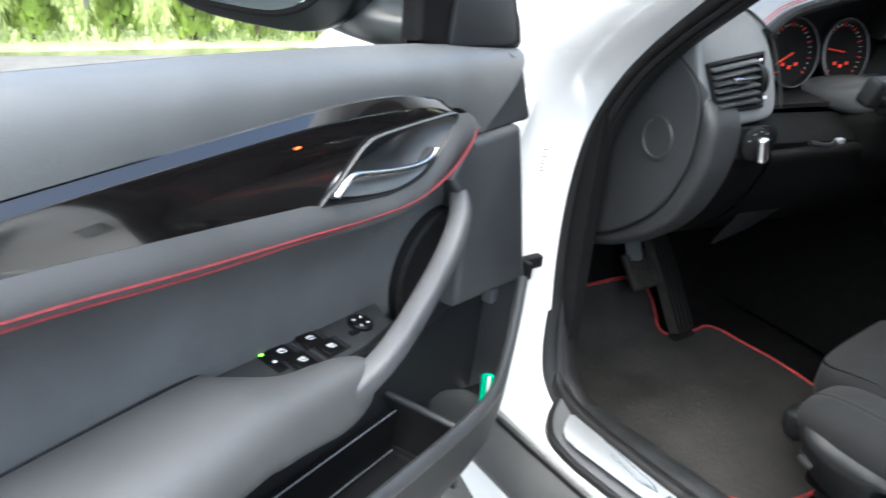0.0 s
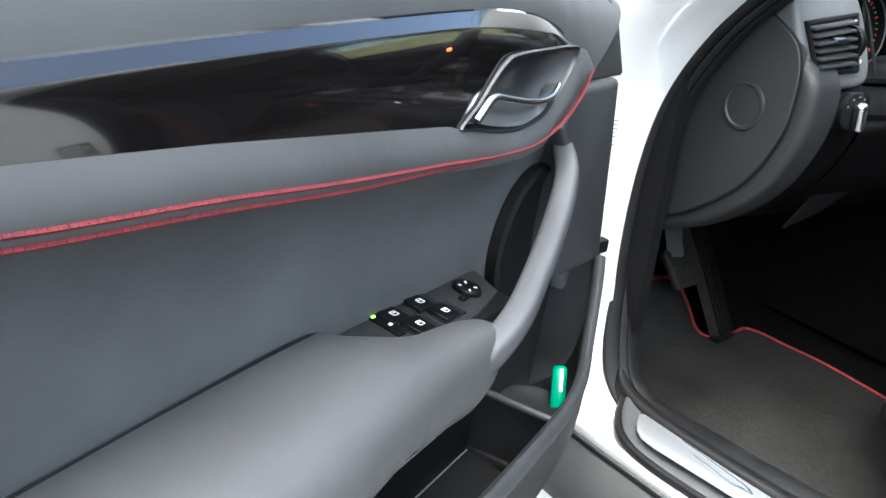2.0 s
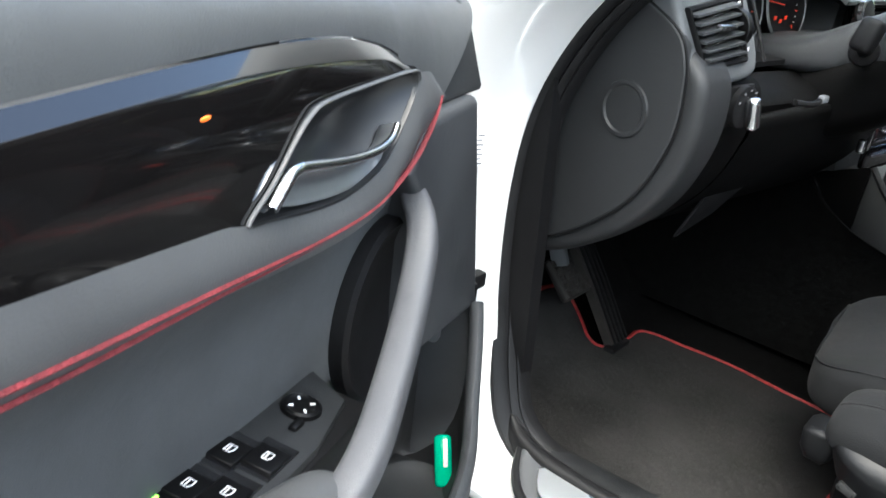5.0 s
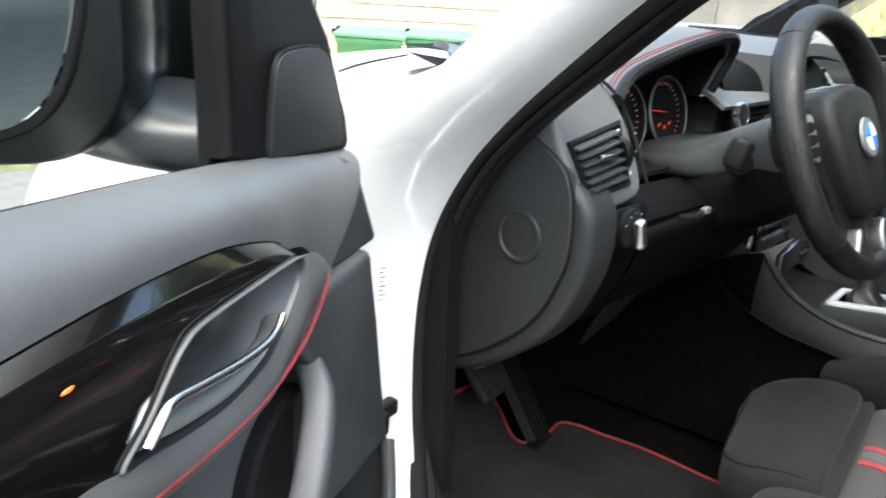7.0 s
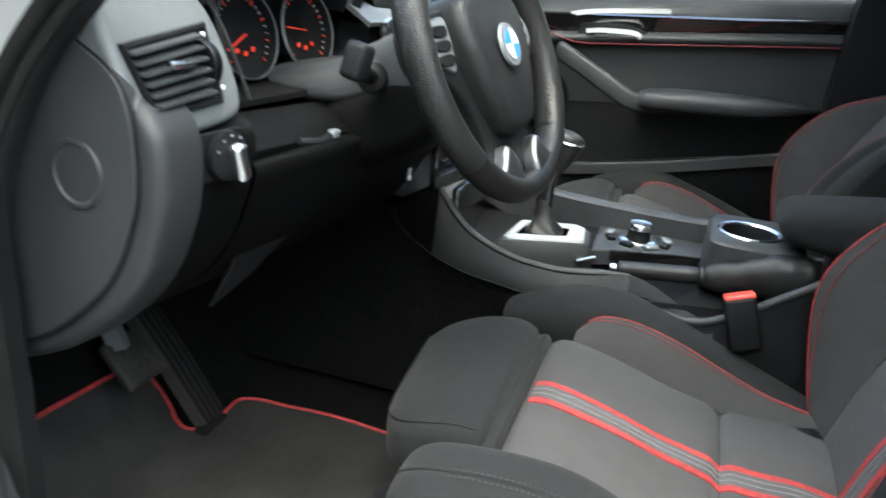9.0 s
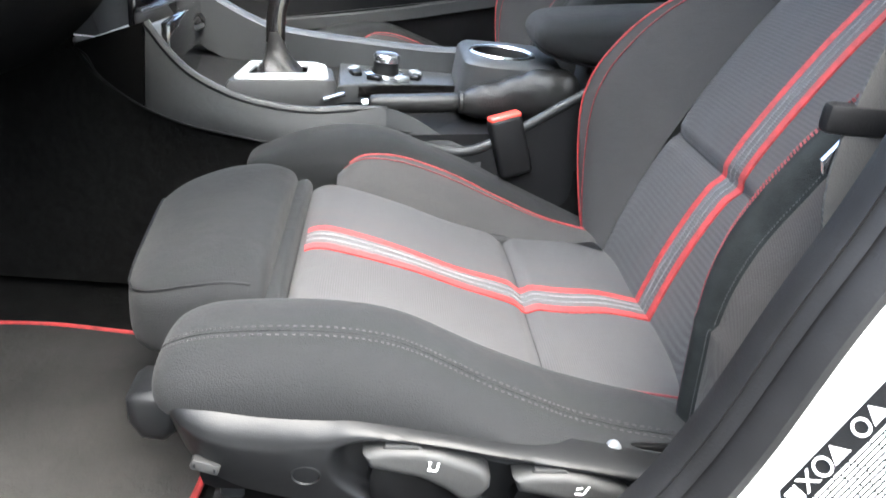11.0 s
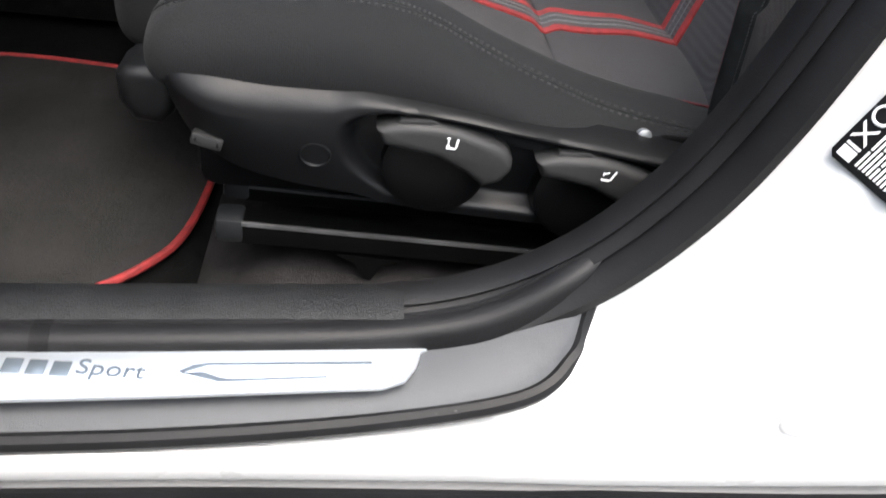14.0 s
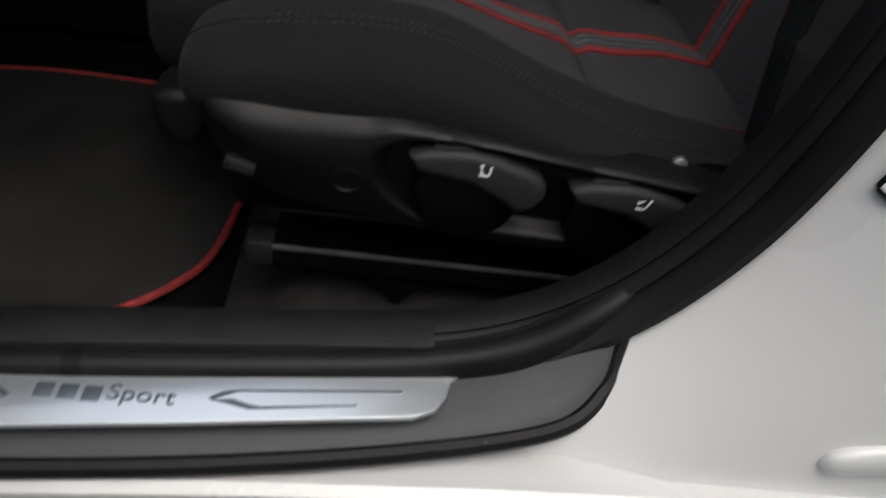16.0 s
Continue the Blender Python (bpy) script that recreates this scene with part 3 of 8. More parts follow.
part("bonnet_slit", plate([(-0.466, 0.776), (-0.38, 0.815), (-0.31, 0.838), (-0.182, 0.862), (-0.30, 0.846), (-0.38, 0.822)], lambda a, b, c: (a, b, bonnet_z(a, b) + 0.0005 + c), 0.003, 0), BLACK, car)
part("front_wall", block((0, 1.08, 0.42), (1.40, 0.06, 0.52), 0.03), PAINT, car)
part("rear_flank", sheet(lambda u, v: Vector((-0.815 - 0.035 * math.sin(math.pi * v), -0.50 - 1.6 * u, 0.30 + 0.72 * v)), 8, 8, 0.01, (-1, 0, 0)), PAINT, car)
part("far_flank", sheet(lambda u, v: Vector((0.86 + 0.03 * math.sin(math.pi * v), 1.12 - 3.22 * u, 0.30 + 0.66 * v + 0.05 * u)), 8, 8, 0.01, (1, 0, 0)), PAINT, car)
part("roof", sheet(lambda u, v: Vector((-0.63 + 1.29 * u, -0.16 - 1.9 * v, 1.375 + 0.035 * math.sin(math.pi * u) + 0.03 * math.sin(math.pi * v))), 12, 10, 0.012), PAINT, car)
part("headliner", sheet(lambda u, v: Vector((-0.63 + 1.29 * u, -0.16 - 1.9 * v, 1.345 + 0.03 * math.sin(math.pi * u) + 0.03 * math.sin(math.pi * v))), 8, 8, 0.01, (0, 0, -1)), HEADLINER, car, "pale grey headliner")
part("tail", block((0.0, -2.1, 0.7), (1.6, 0.06, 0.8), 0.02), PAINT, car)
wind = part("windscreen", sheet(lambda u, v: Vector((-0.735 + 0.10 * v + (1.47 - 0.19 * v) * u, 0.41 - 0.55 * v + 0.17 * (1 - (2 * u - 1) ** 2) * (1 - 0.6 * v), 0.925 + 0.455 * v)), 10, 6, 0.004), GLASS, car)
wind.visible_shadow = False
part("far_a_pillar", sweep(curve([(0.72, 0.52, 0.93), (0.71, 0.40, 1.02), (0.69, 0.15, 1.19), (0.65, -0.16, 1.345)], 5), [(-0.035, -0.03), (0.035, -0.03), (0.04, 0.02), (0.0, 0.04), (-0.04, 0.02)]), BLACK, car)
part("far_quarter_trim", plate([(0.36, 0.90), (0.60, 0.90), (0.50, 1.0), (0.38, 1.07)], lambda a, b, c: (0.73 - c, a, b), 0.03), BLACK, car)
part("far_b_pillar", sweep([(0.72, -0.42, 0.40), (0.71, -0.45, 0.95), (0.66, -0.50, 1.34)], [(-0.05, -0.04), (0.05, -0.04), (0.05, 0.03), (-0.05, 0.03)], up=(1, 0, 0)), BLACK, car)
part("far_roof_rail", sweep([(0.655, -0.16, 1.345), (0.66, -0.9, 1.38), (0.62, -2.0, 1.35)], [(-0.03, -0.03), (0.03, -0.03), (0.03, 0.03), (-0.03, 0.03)]), PAINT, car)
part("rear_glass_frame", block((-0.74, -1.3, 1.15), (0.03, 1.5, 0.42), 0.01), SCREEN, car)
part("rear_seat_back", block((0.0, -1.42, 0.75), (1.36, 0.16, 0.75), 0.06, 4, Euler((radians(-16), 0, 0)).to_matrix().to_4x4()), SEAT_DARK, car)
part("rear_seat_cushion", block((0.0, -1.08, 0.50), (1.36, 0.50, 0.20), 0.06, 4), SEAT_DARK, car)

# floor and bulkhead
def floor_rise(y):
    return 0.25 * max(0.0, (y - 0.46) / 0.16) ** 2


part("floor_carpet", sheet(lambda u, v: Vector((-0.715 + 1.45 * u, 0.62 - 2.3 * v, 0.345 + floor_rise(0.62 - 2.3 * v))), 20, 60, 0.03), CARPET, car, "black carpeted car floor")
part("seat_carpet", sheet(lambda u, v: Vector((-0.712 + 0.56 * u, 0.045 - 0.46 * v, 0.350 + 0.034 * min(1.0, v / 0.12) + 0.0015 * math.sin(21 * u) * math.sin(17 * v))), 24, 24, 0.02), CARPET_GREY, car, "worn grey carpet under the seat")
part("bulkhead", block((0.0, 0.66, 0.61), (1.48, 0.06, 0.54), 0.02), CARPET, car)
part("dash_shelf", sheet(lambda u, v: Vector((-0.70 + 1.40 * u, 0.38 + (0.015 + 0.165 * (1 - (2 * u - 1) ** 2)) * v, 0.915 + 0.025 * math.sin(math.pi * u))), 20, 6, 0.012), DASH_GREY, car, "dark shelf below the windscreen")
part("rear_lining", block((0.750, -1.25, 0.68), (0.03, 1.52, 0.64), 0.01), BLACK, car, "dark rear door lining")
part("rear_window", block((0.715, -1.25, 1.18), (0.02, 1.50, 0.36), 0.006, 2, Euler((0, radians(-9), 0)).to_matrix().to_4x4()), SCREEN, car, "dark tinted rear window")
part("kick_panel", sheet(lambda u, v: Vector((-0.712, 0.62 - 0.27 * u + 0.03 * v, 0.34 + 0.54 * v)), 6, 8, 0.02, (1, 0, 0)), BLACK, car)
part("bonnet_release", block((-0.695, 0.395, 0.585), (0.02, 0.012, 0.055), 0.004), BLACK, car)
part("far_sill", block((0.735, -0.1, 0.40), (0.06, 1.4, 0.14), 0.02), PLASTIC, car)

# warning label on the pillar, white printing on black
LX = Vector((-0.004, -0.024, 0.059)).normalized()
LN = LX.cross(Vector((-0.026, -0.021, -0.014))).normalized()
LN = LN if LN.x < 0 else -LN
LY = (Vector((-0.026, -0.021, -0.014)) - LX * LX.dot(Vector((-0.026, -0.021, -0.014)))).normalized()
LC = Vector((-0.755, -0.307, 0.581)) + LN * 0.0035


def on_label(a, b, c):
    return LC + LX * a + LY * b + LN * c


def label_plate(pts, lift, depth):
    return plate(pts, lambda a, b, c: on_label(a, b, c + lift), depth, 0)


def rect(a, b, w, h):
    return [(a, b), (a + w, b), (a + w, b + h), (a, b + h)]


lab = part("warning_label", label_plate([(0.003, 0.0), (0.087, 0.0), (0.09, 0.003), (0.09, 0.039), (0.087, 0.042), (0.003, 0.042), (0.0, 0.039), (0.0, 0.003)], -0.006, 0.0065), BLACK, car, "black warning label with white pictograms and small print")
# pictograms: book, crossed bar, ring, triangles
part("pictogram", merge(label_plate(rect(0.003, 0.003, 0.006, 0.008), 0.0006, 0.0004), label_plate(rect(0.010, 0.003, 0.0014, 0.008), 0.0006, 0.0004)), WHITE_MARK, lab)
part("pictogram", merge(label_plate([(0.013, 0.002), (0.015, 0.002), (0.024, 0.011), (0.022, 0.011)], 0.0006, 0.0004), label_plate([(0.022, 0.002), (0.024, 0.002), (0.015, 0.011), (0.013, 0.011)], 0.0012, 0.0004)), WHITE_MARK, lab)
for a0, r0 in ((0.030, 0.0048), (0.060, 0.0044)):
    ring = [on_label(a0 + r0 * math.cos(w), 0.0068 + r0 * math.sin(w), 0.0009) for w in [2 * math.pi * k / 20 for k in range(20)]]
    part("pictogram", tube(ring, 0.0008, 5, up=LN, loop=True), WHITE_MARK, lab)
for a0 in (0.041, 0.071):
    part("pictogram", label_plate([(a0 - 0.006, 0.011), (a0 + 0.006, 0.011), (a0, 0.002)], 0.0006, 0.0004), WHITE_MARK, lab)
rnd = random.Random(3)
for k in range(12):
    a0, b0 = 0.004, 0.0138 + 0.00225 * k
    while a0 < 0.084:
        w = rnd.uniform(0.006, 0.020)
        w = min(w, 0.0855 - a0)
        part("print_bar", label_plate(rect(a0, b0, w, 0.00125), 0.0006, 0.0003), WHITE_MARK, lab, "", 0)
        a0 += w + 0.0012

# hinge strap, drain bump and a small clear sticker on the jamb
part("check_strap", merge(block((-0.785, 0.407, 0.612), (0.034, 0.014, 0.018), 0.003), block((-0.800, 0.400, 0.607), (0.010, 0.02, 0.026), 0.003)), BLACK, car, "black door check strap")
part("jamb_bump", blob([(V(-0.806, -0.318, 0.432), V(0.001, 0, 0), V(0, 0, 0.002)), (V(-0.807, -0.324, 0.434), V(0.005, 0, 0), V(0, 0, 0.008)), (V(-0.808, -0.345, 0.438), V(0.006, 0, 0), V(0, 0, 0.011)), (V(-0.812, -0.40, 0.446), V(0.006, 0, 0), V(0, 0, 0.013)), (V(-0.815, -0.46, 0.45), V(0.004, 0, 0), V(0, 0, 0.010))], 20, 5, 2.4), PAINT, car)
stk = part("clear_sticker", plate([(-0.004, 0.735), (0.006, 0.735), (0.006, 0.775), (-0.004, 0.775)], lambda a, b, c: (-0.7775 + 0.86 * a - 0.51 * c, 0.4265 - 0.51 * a - 0.86 * c, b), 0.0015, 0), BADGE_WHITE, car, "small white sticker with fine print")
for k in range(7):
    part("print_bar", plate([(-0.0025, 0.738 + 0.005 * k), (0.0045 - 0.002 * (k % 2), 0.738 + 0.005 * k), (0.0045 - 0.002 * (k % 2), 0.7395 + 0.005 * k), (-0.0025, 0.7395 + 0.005 * k)], lambda a, b, c: (-0.7783 + 0.86 * a - 0.51 * c, 0.4252 - 0.51 * a - 0.86 * c, b), 0.0004, 0), STEEL, stk)

# dust and grit lying along the tread edge
rnd = random.Random(8)
flecks = []
for k in range(34):
    p = tread_line[rnd.randrange(22, len(tread_line) - 18)] + Vector((rnd.uniform(-0.001, 0.006), rnd.uniform(-0.004, 0.004), 0.0))
    r = rnd.uniform(0.0002, 0.0006)
    flecks.append(block((p.x, p.y, p.z + 0.0033 - 0.0004), (r * 2, r * 4, 0.0006), 0))
part("grit", merge(*flecks), CLAD, car, "pale grit along the tread", 0)


# ---- driver's door, standing open; own frame: u from the hinge to the latch, v into the car, w up ----
DOOR = Matrix.Translation((-0.863, 0.345, 0)) @ Euler((0, 0, math.atan2(-0.353, -0.936))).to_matrix().to_4x4()
door_thing = thing("driver_door", DOOR, "open driver's door with dark grey lining and red stitching", "car door")


def dpart(name, bm, material, parent=None, label="", smooth=40):
    return part(name, bm, material, parent or door_thing, label, smooth, local=True)


def lerp_table(table):
    xs, ys = [a for a, _ in table], [b for _, b in table]
    return lambda x: float(np.interp(x, xs, ys))


BELT = lerp_table([(-0.02, 0.912), (0.05, 0.923), (0.15, 0.940), (0.28, 0.9545), (0.45, 0.970), (0.60, 0.981), (0.95, 0.998)])
TRIM_U = soft_table([(0.195, 0.8945), (0.215, 0.9040), (0.25, 0.914), (0.29, 0.921), (0.36, 0.926), (0.48, 0.927), (0.60, 0.9265), (0.72, 0.9255), (0.96, 0.926)])
TRIM_L = lerp_table([(0.195, 0.886), (0.25, 0.862), (0.32, 0.848), (0.39, 0.857), (0.47, 0.868), (0.605, 0.886), (0.72, 0.899), (0.95, 0.921)])
STITCH = soft_table([(0.165, 0.872), (0.178, 0.852), (0.207, 0.834), (0.256, 0.823), (0.32, 0.8255), (0.415, 0.8375), (0.515, 0.850), (0.60, 0.8625), (0.677, 0.872), (0.732, 0.8795), (0.95, 0.906)])

# outer skin and inner shell
skin_out = [(-0.035, 0.42), (0.05, 0.40), (0.94, 0.41), (0.985, 0.60), (0.99, 0.94), (0.10, 0.895), (0.0, 0.86), (-0.03, 0.75)]
dpart("outer_panel", plate(skin_out, lambda a, b, c: (a, -0.115 - c - 0.02 * math.sin((b - 0.4) * 5), b), 0.03, 0.006), PAINT, None, "white outer door panel")
dpart("inner_shell", plate([(-0.005, 0.44), (0.06, 0.42), (0.93, 0.43), (0.965, 0.60), (0.965, 0.93), (0.13, 0.885), (0.055, 0.87), (0.0, 0.70)], lambda a, b, c: (a, -0.115 + c, b), 0.055, 0.004), PLASTIC, None)
dpart("hinge", block((-0.012, -0.055, 0.665), (0.045, 0.035, 0.022), 0.004), BLACK)
dpart("check_strap", block((-0.03, -0.04, 0.60), (0.07, 0.018, 0.03), 0.004), STEEL)


# upper padded panel: from the gloss trim up to the window sill
def upper(u, v):
    vs = math.sin(v * math.pi / 2) ** 0.9
    a0 = 0.122 - 0.118 * vs
    a = a0 + (0.965 - a0) * u ** 1.15
    lo = TRIM_U(a) + 0.0012 if a > 0.20 else float(np.interp(a, [0.04, 0.128, 0.150, 0.171, 0.20], [0.848, 0.853, 0.873, 0.888, 0.8945]))
    hi = BELT(a)
    w = lo + (hi - lo) * vs
    vv = -0.0125 - 0.0395 * (1 - math.cos(v * math.pi / 2)) ** 1.15
    return Vector((a, vv, w))


dpart("upper_panel", sheet(upper, 90, 28, 0.012, (0, 1, 0.3)), UPPER_GREY, None, "grained grey upper door panel, darkened for shade")
dpart("window_seal", sweep([(a, -0.060, BELT(a) - 0.009) for a in [0.19 + 0.04 * i for i in range(20)]], [(-0.006, -0.008), (0.006, -0.008), (0.007, 0.003), (0, 0.007), (-0.006, 0.003)]), RUBBER)
dpart("outer_window_seal", sweep([(a, -0.108, BELT(a) - 0.045) for a in [0.19 + 0.04 * i for i in range(20)]], [(-0.006, -0.012), (0.006, -0.012), (0.006, 0.004), (-0.004, 0.006)]), RUBBER)

# wedge at the hinge end below the mirror and the flat end panel
dpart("end_wedge", plate([(0.115, 0.8515), (0.024, 0.8455), (0.020, 0.849), (0.023, 0.900), (0.028, 0.911), (0.046, 0.919)], lambda a, b, c: (a, -0.042 + c - 0.30 * max(0.0, b - 0.849), b), 0.030, 0.003, 3), WEDGE, None, "dark facet at the hinge end")
dpart("end_panel", plate([(0.158, 0.856), (0.148, 0.852), (0.056, 0.848), (0.030, 0.78), (-0.018, 0.635), (-0.012, 0.628), (0.150, 0.658), (0.150, 0.69), (0.152, 0.735), (0.16, 0.79), (0.19, 0.82)], lambda a, b, c: (a, -0.030 + c, b), 0.028, 0.008, 3), PLASTIC_HARD, None, "flat grey hinge-end lining panel")

# gloss black trim: an upright lower face, a crest and a shelf above it that looks at the sky; it ends along the handle's bezel
TRIM_C = soft_table([(0.195, 0.8910), (0.205, 0.8945), (0.24, 0.9040), (0.285, 0.9096), (0.34, 0.9150), (0.403, 0.9185), (0.518, 0.9200), (0.604, 0.9203), (0.724, 0.9198), (0.96, 0.9202)])
LEAF_TOP = lerp_table([(0.198, 0.8885), (0.213, 0.8925), (0.272, 0.8947), (0.319, 0.8950), (0.334, 0.8910), (0.346, 0.8835), (0.366, 0.8670), (0.386, 0.8540)])


def gloss(u, v):
    a = 0.200 + 0.76 * u ** 1.2
    base, crest, hi = TRIM_L(a) - 0.007, TRIM_C(a), TRIM_U(a)
    lo = min(LEAF_TOP(a), crest - 0.001) if a < 0.386 else base
    if v < 0.68:
        w = lo + (crest - lo) * v / 0.68
        f = (w - base) / (crest - base)
        d = -0.0012 - 0.0045 * f ** 4
    else:
        f = (v - 0.68) / 0.32
        w, d = crest + (hi - crest) * f, -0.0057 - 0.0065 * f
    return Vector((a, d, w))


trim = dpart("trim_strip", sheet(gloss, 150, 44, 0.012, (0, 1, 0)), GLOSS, None, "gloss black curved trim strip")
dpart("ambient_lamp", blob([(V(0.4040, -0.0050, 0.9075), V(0, 0.0006, 0), V(0, 0, 0.0003)), (V(0.408, -0.0046, 0.9075), V(0, 0.0018, 0), V(0, 0, 0.0011)), (V(0.412, -0.0046, 0.9075), V(0, 0.0018, 0), V(0, 0, 0.0011)), (V(0.4160, -0.0050, 0.9075), V(0, 0.0006, 0), V(0, 0, 0.0003))], 12, 4), AMBER, trim, "small amber marker lamp")

# padded roll under the trim, with two rows of red stitching
def roll(u, v):
    a = 0.158 + 0.80 * u
    if a < 0.30:
        f = (0.30 - a) / 0.142
        hi = np.interp(a, [0.158, 0.165, 0.178, 0.196, 0.2005, 0.222, 0.247, 0.29, 0.30], [0.872, 0.881, 0.8885, 0.8905, 0.8775, 0.856, 0.8415, 0.8380, 0.8388])
    else:
        hi = np.interp(a, [0.30, 0.33, 0.365, 0.386, 0.40], [0.8388, 0.8430, 0.8505, 0.8550, TRIM_L(0.40) + 0.001]) if a < 0.40 else TRIM_L(a) + 0.001
    lo = np.interp(a, [0.158, 0.17, 0.205, 0.235], [0.866, 0.850, 0.828, 0.820]) if a < 0.235 else STITCH(a) - 0.013
    w = hi + (lo - hi) * v
    return Vector((a, -0.003 + 0.008 * math.sin(math.pi * min(1, v * 0.85 + 0.08)) - 0.020 * max(0, v - 0.80) / 0.20, w))


dpart("padded_roll", sheet(roll, 140, 14, 0.012, (0, 1, 0)), PLASTIC, None, "padded grey roll with red double stitching")
for row in (0, 1):
    line = []
    for k in range(80):
        a = 0.166 + 0.78 * (k / 79) ** 1.3
        dw = 0.001 if row == 0 else 0.001 - 0.0058 * min(1.0, max(0.0, (a - 0.24) / 0.25))
        line.append(Vector((a, 0.0047 - (0.0012 if row else 0.0), STITCH(a) + dw)))
    dpart("stitching", stitches(curve(line, 3), 0.00135, 1, 0.93), RED_THREAD, None, "red stitching thread")

# cloth panel below
def cloth(u, v):
    a = 0.14 + 0.82 * u
    hi, lo = STITCH(max(a, 0.21)) - 0.010, 0.68
    return Vector((a, -0.010 - 0.020 * math.sin(min(1, v * 3) * math.pi / 2), hi + (lo - hi) * v))


dpart("cloth_panel", sheet(cloth, 40, 10, 0.02, (0, 1, 0)), CLOTH, None, "dark grey cloth door panel")

# loudspeaker
spk = dpart("speaker_grille", lathe((0.172, -0.030, 0.708), (0, 1, 0), [(0.0, 0.070), (0.010, 0.070), (0.013, 0.066), (0.010, 0.061), (0.006, 0.05), (0.004, 0.02), (0.004, 0.004)], 40), BLACK, None, "round black loudspeaker grille")


# armrest: wide pad that runs back from the switch panel
def arm_section(a, v0, v1, wt, wb):
    return Vector((a, (v1 + v0) / 2, (wt + wb) / 2)), Vector((0, (v1 - v0) / 2, 0)), Vector((0, 0, (wt - wb) / 2))


dpart("armrest", blob([arm_section(0.352, 0.030, 0.038, 0.704, 0.686), arm_section(0.357, 0.022, 0.045, 0.714, 0.672), arm_section(0.372, 0.014, 0.049, 0.721, 0.663), arm_section(0.40, 0.007, 0.052, 0.727, 0.660), arm_section(0.440, 0.000, 0.054, 0.733, 0.668), arm_section(0.475, -0.03, 0.056, 0.739, 0.671),
                       arm_section(0.50, -0.05, 0.057, 0.742, 0.673), arm_section(0.62, -0.05, 0.066, 0.748, 0.672), arm_section(0.78, -0.05, 0.066, 0.750, 0.672), arm_section(0.93, -0.05, 0.055, 0.750, 0.68), arm_section(0.955, -0.04, 0.03, 0.74, 0.69)], 40, 6, 2.8), PLASTIC, None, "padded grey armrest")

# dark line that paints the shade where the armrest meets the cloth
dpart("armrest_crease_shade", tube(curve([(0.90, -0.026, 0.7455), (0.78, -0.026, 0.7460), (0.62, -0.026, 0.7437), (0.50, -0.026, 0.7388), (0.478, -0.024, 0.7285), (0.455, -0.018, 0.718)], 6), 0.0018, 8), BLACK)
# pull handle bowed from the roll down to the armrest
pull = curve([(0.150, -0.024, 0.803), (0.160, -0.010, 0.795), (0.180, 0.006, 0.779), (0.220, 0.019, 0.755), (0.287, 0.035, 0.731), (0.345, 0.045, 0.714), (0.390, 0.040, 0.698), (0.43, 0.022, 0.690)], 6)
dpart("pull_handle", sweep(pull, [(0.0115 * math.copysign(abs(math.cos(w)) ** 0.5, math.cos(w)), 0.0105 * math.copysign(abs(math.sin(w)) ** 0.5, math.sin(w))) for w in [2 * math.pi * i / 20 for i in range(20)]], up=(0, 1, 0), grow=lambda f: min(1.0, 0.72 + 1.4 * f)), PULL_GREY, None, "bowed grey pull handle")

# switch panel
SW = Matrix.Translation((0.380, -0.012, 0.716)) @ Euler((radians(-8), radians(-6), 0)).to_matrix().to_4x4()


def sw(bm):
    bmesh.ops.transform(bm, matrix=SW, verts=bm.verts)
    return bm


swp = dpart("switch_panel", sw(plate([(-0.120, -0.018), (-0.105, 0.014), (-0.05, 0.024), (0.07, 0.026), (0.125, -0.012), (0.10, -0.026), (-0.10, -0.026)], lambda a, b, c: (a, b, c - 0.014), 0.010, 0.003)), SWITCH_DARK, None, "dark grey window switch panel")
dpart("panel_base", sw(block((0.0, 0.0, -0.03), (0.24, 0.055, 0.04), 0.004)), BLACK, swp)
WINDOW_KEYS = ((0.0209, -0.0111), (0.014, 0.0071), (-0.0149, -0.011), (-0.0224, 0.0077))
for a, b in WINDOW_KEYS:
    dpart("key_dish", sw(plate([(a - 0.0165, b - 0.0105), (a + 0.0165, b - 0.0105), (a + 0.0165, b + 0.0105), (a - 0.0165, b + 0.0105)], lambda p, q, r: (p, q, r - 0.0046), 0.0014, 0.0004, 1)), SCREEN, swp)
    key = dpart("window_switch", sw(plate([(a - 0.0095, b - 0.0092), (a + 0.0125, b - 0.0092), (a + 0.0125, b + 0.0092), (a - 0.0095, b + 0.0092)], lambda p, q, r: (p, q, r * (1 + 30 * (p - a)) - 0.0040), 0.0022, 0.0009, 3)), SATIN, swp, "black window switch with white symbol")
    sym = [(a - 0.0030, b - 0.0022), (a + 0.0036, b - 0.0022), (a + 0.0036, b + 0.0014), (a + 0.0012, b + 0.0024), (a - 0.0030, b + 0.0024)]
    dpart("symbol", sw(tube([(p, q, -0.0018 + 0.066 * (p - a)) for p, q in sym], 0.0004, 6, loop=True)), WHITE_MARK, key)
    dpart("symbol", sw(block((a + 0.0003, b - 0.0006, -0.0018), (0.0050, 0.0008, 0.0006), 0.0002, 1)), WHITE_MARK, key)
LA, LB = (0.0362, -0.0039)
lock_key = dpart("lock_switch", sw(block((LA + 0.001, LB - 0.006, -0.0040), (0.011, 0.036, 0.0035), 0.0011)), SATIN, swp, "black lock switch with a green lamp")
dpart("symbol", sw(block((LA, LB, -0.0021), (0.0036, 0.0026, 0.0008), 0.001)), WHITE_MARK, lock_key)
dpart("indicator", sw(block((0.0394, -0.0166, -0.0022), (0.0042, 0.0020, 0.0008), 0.001)), GREEN_GLOW, lock_key)
KA, KB = (-0.0755, -0.0021)
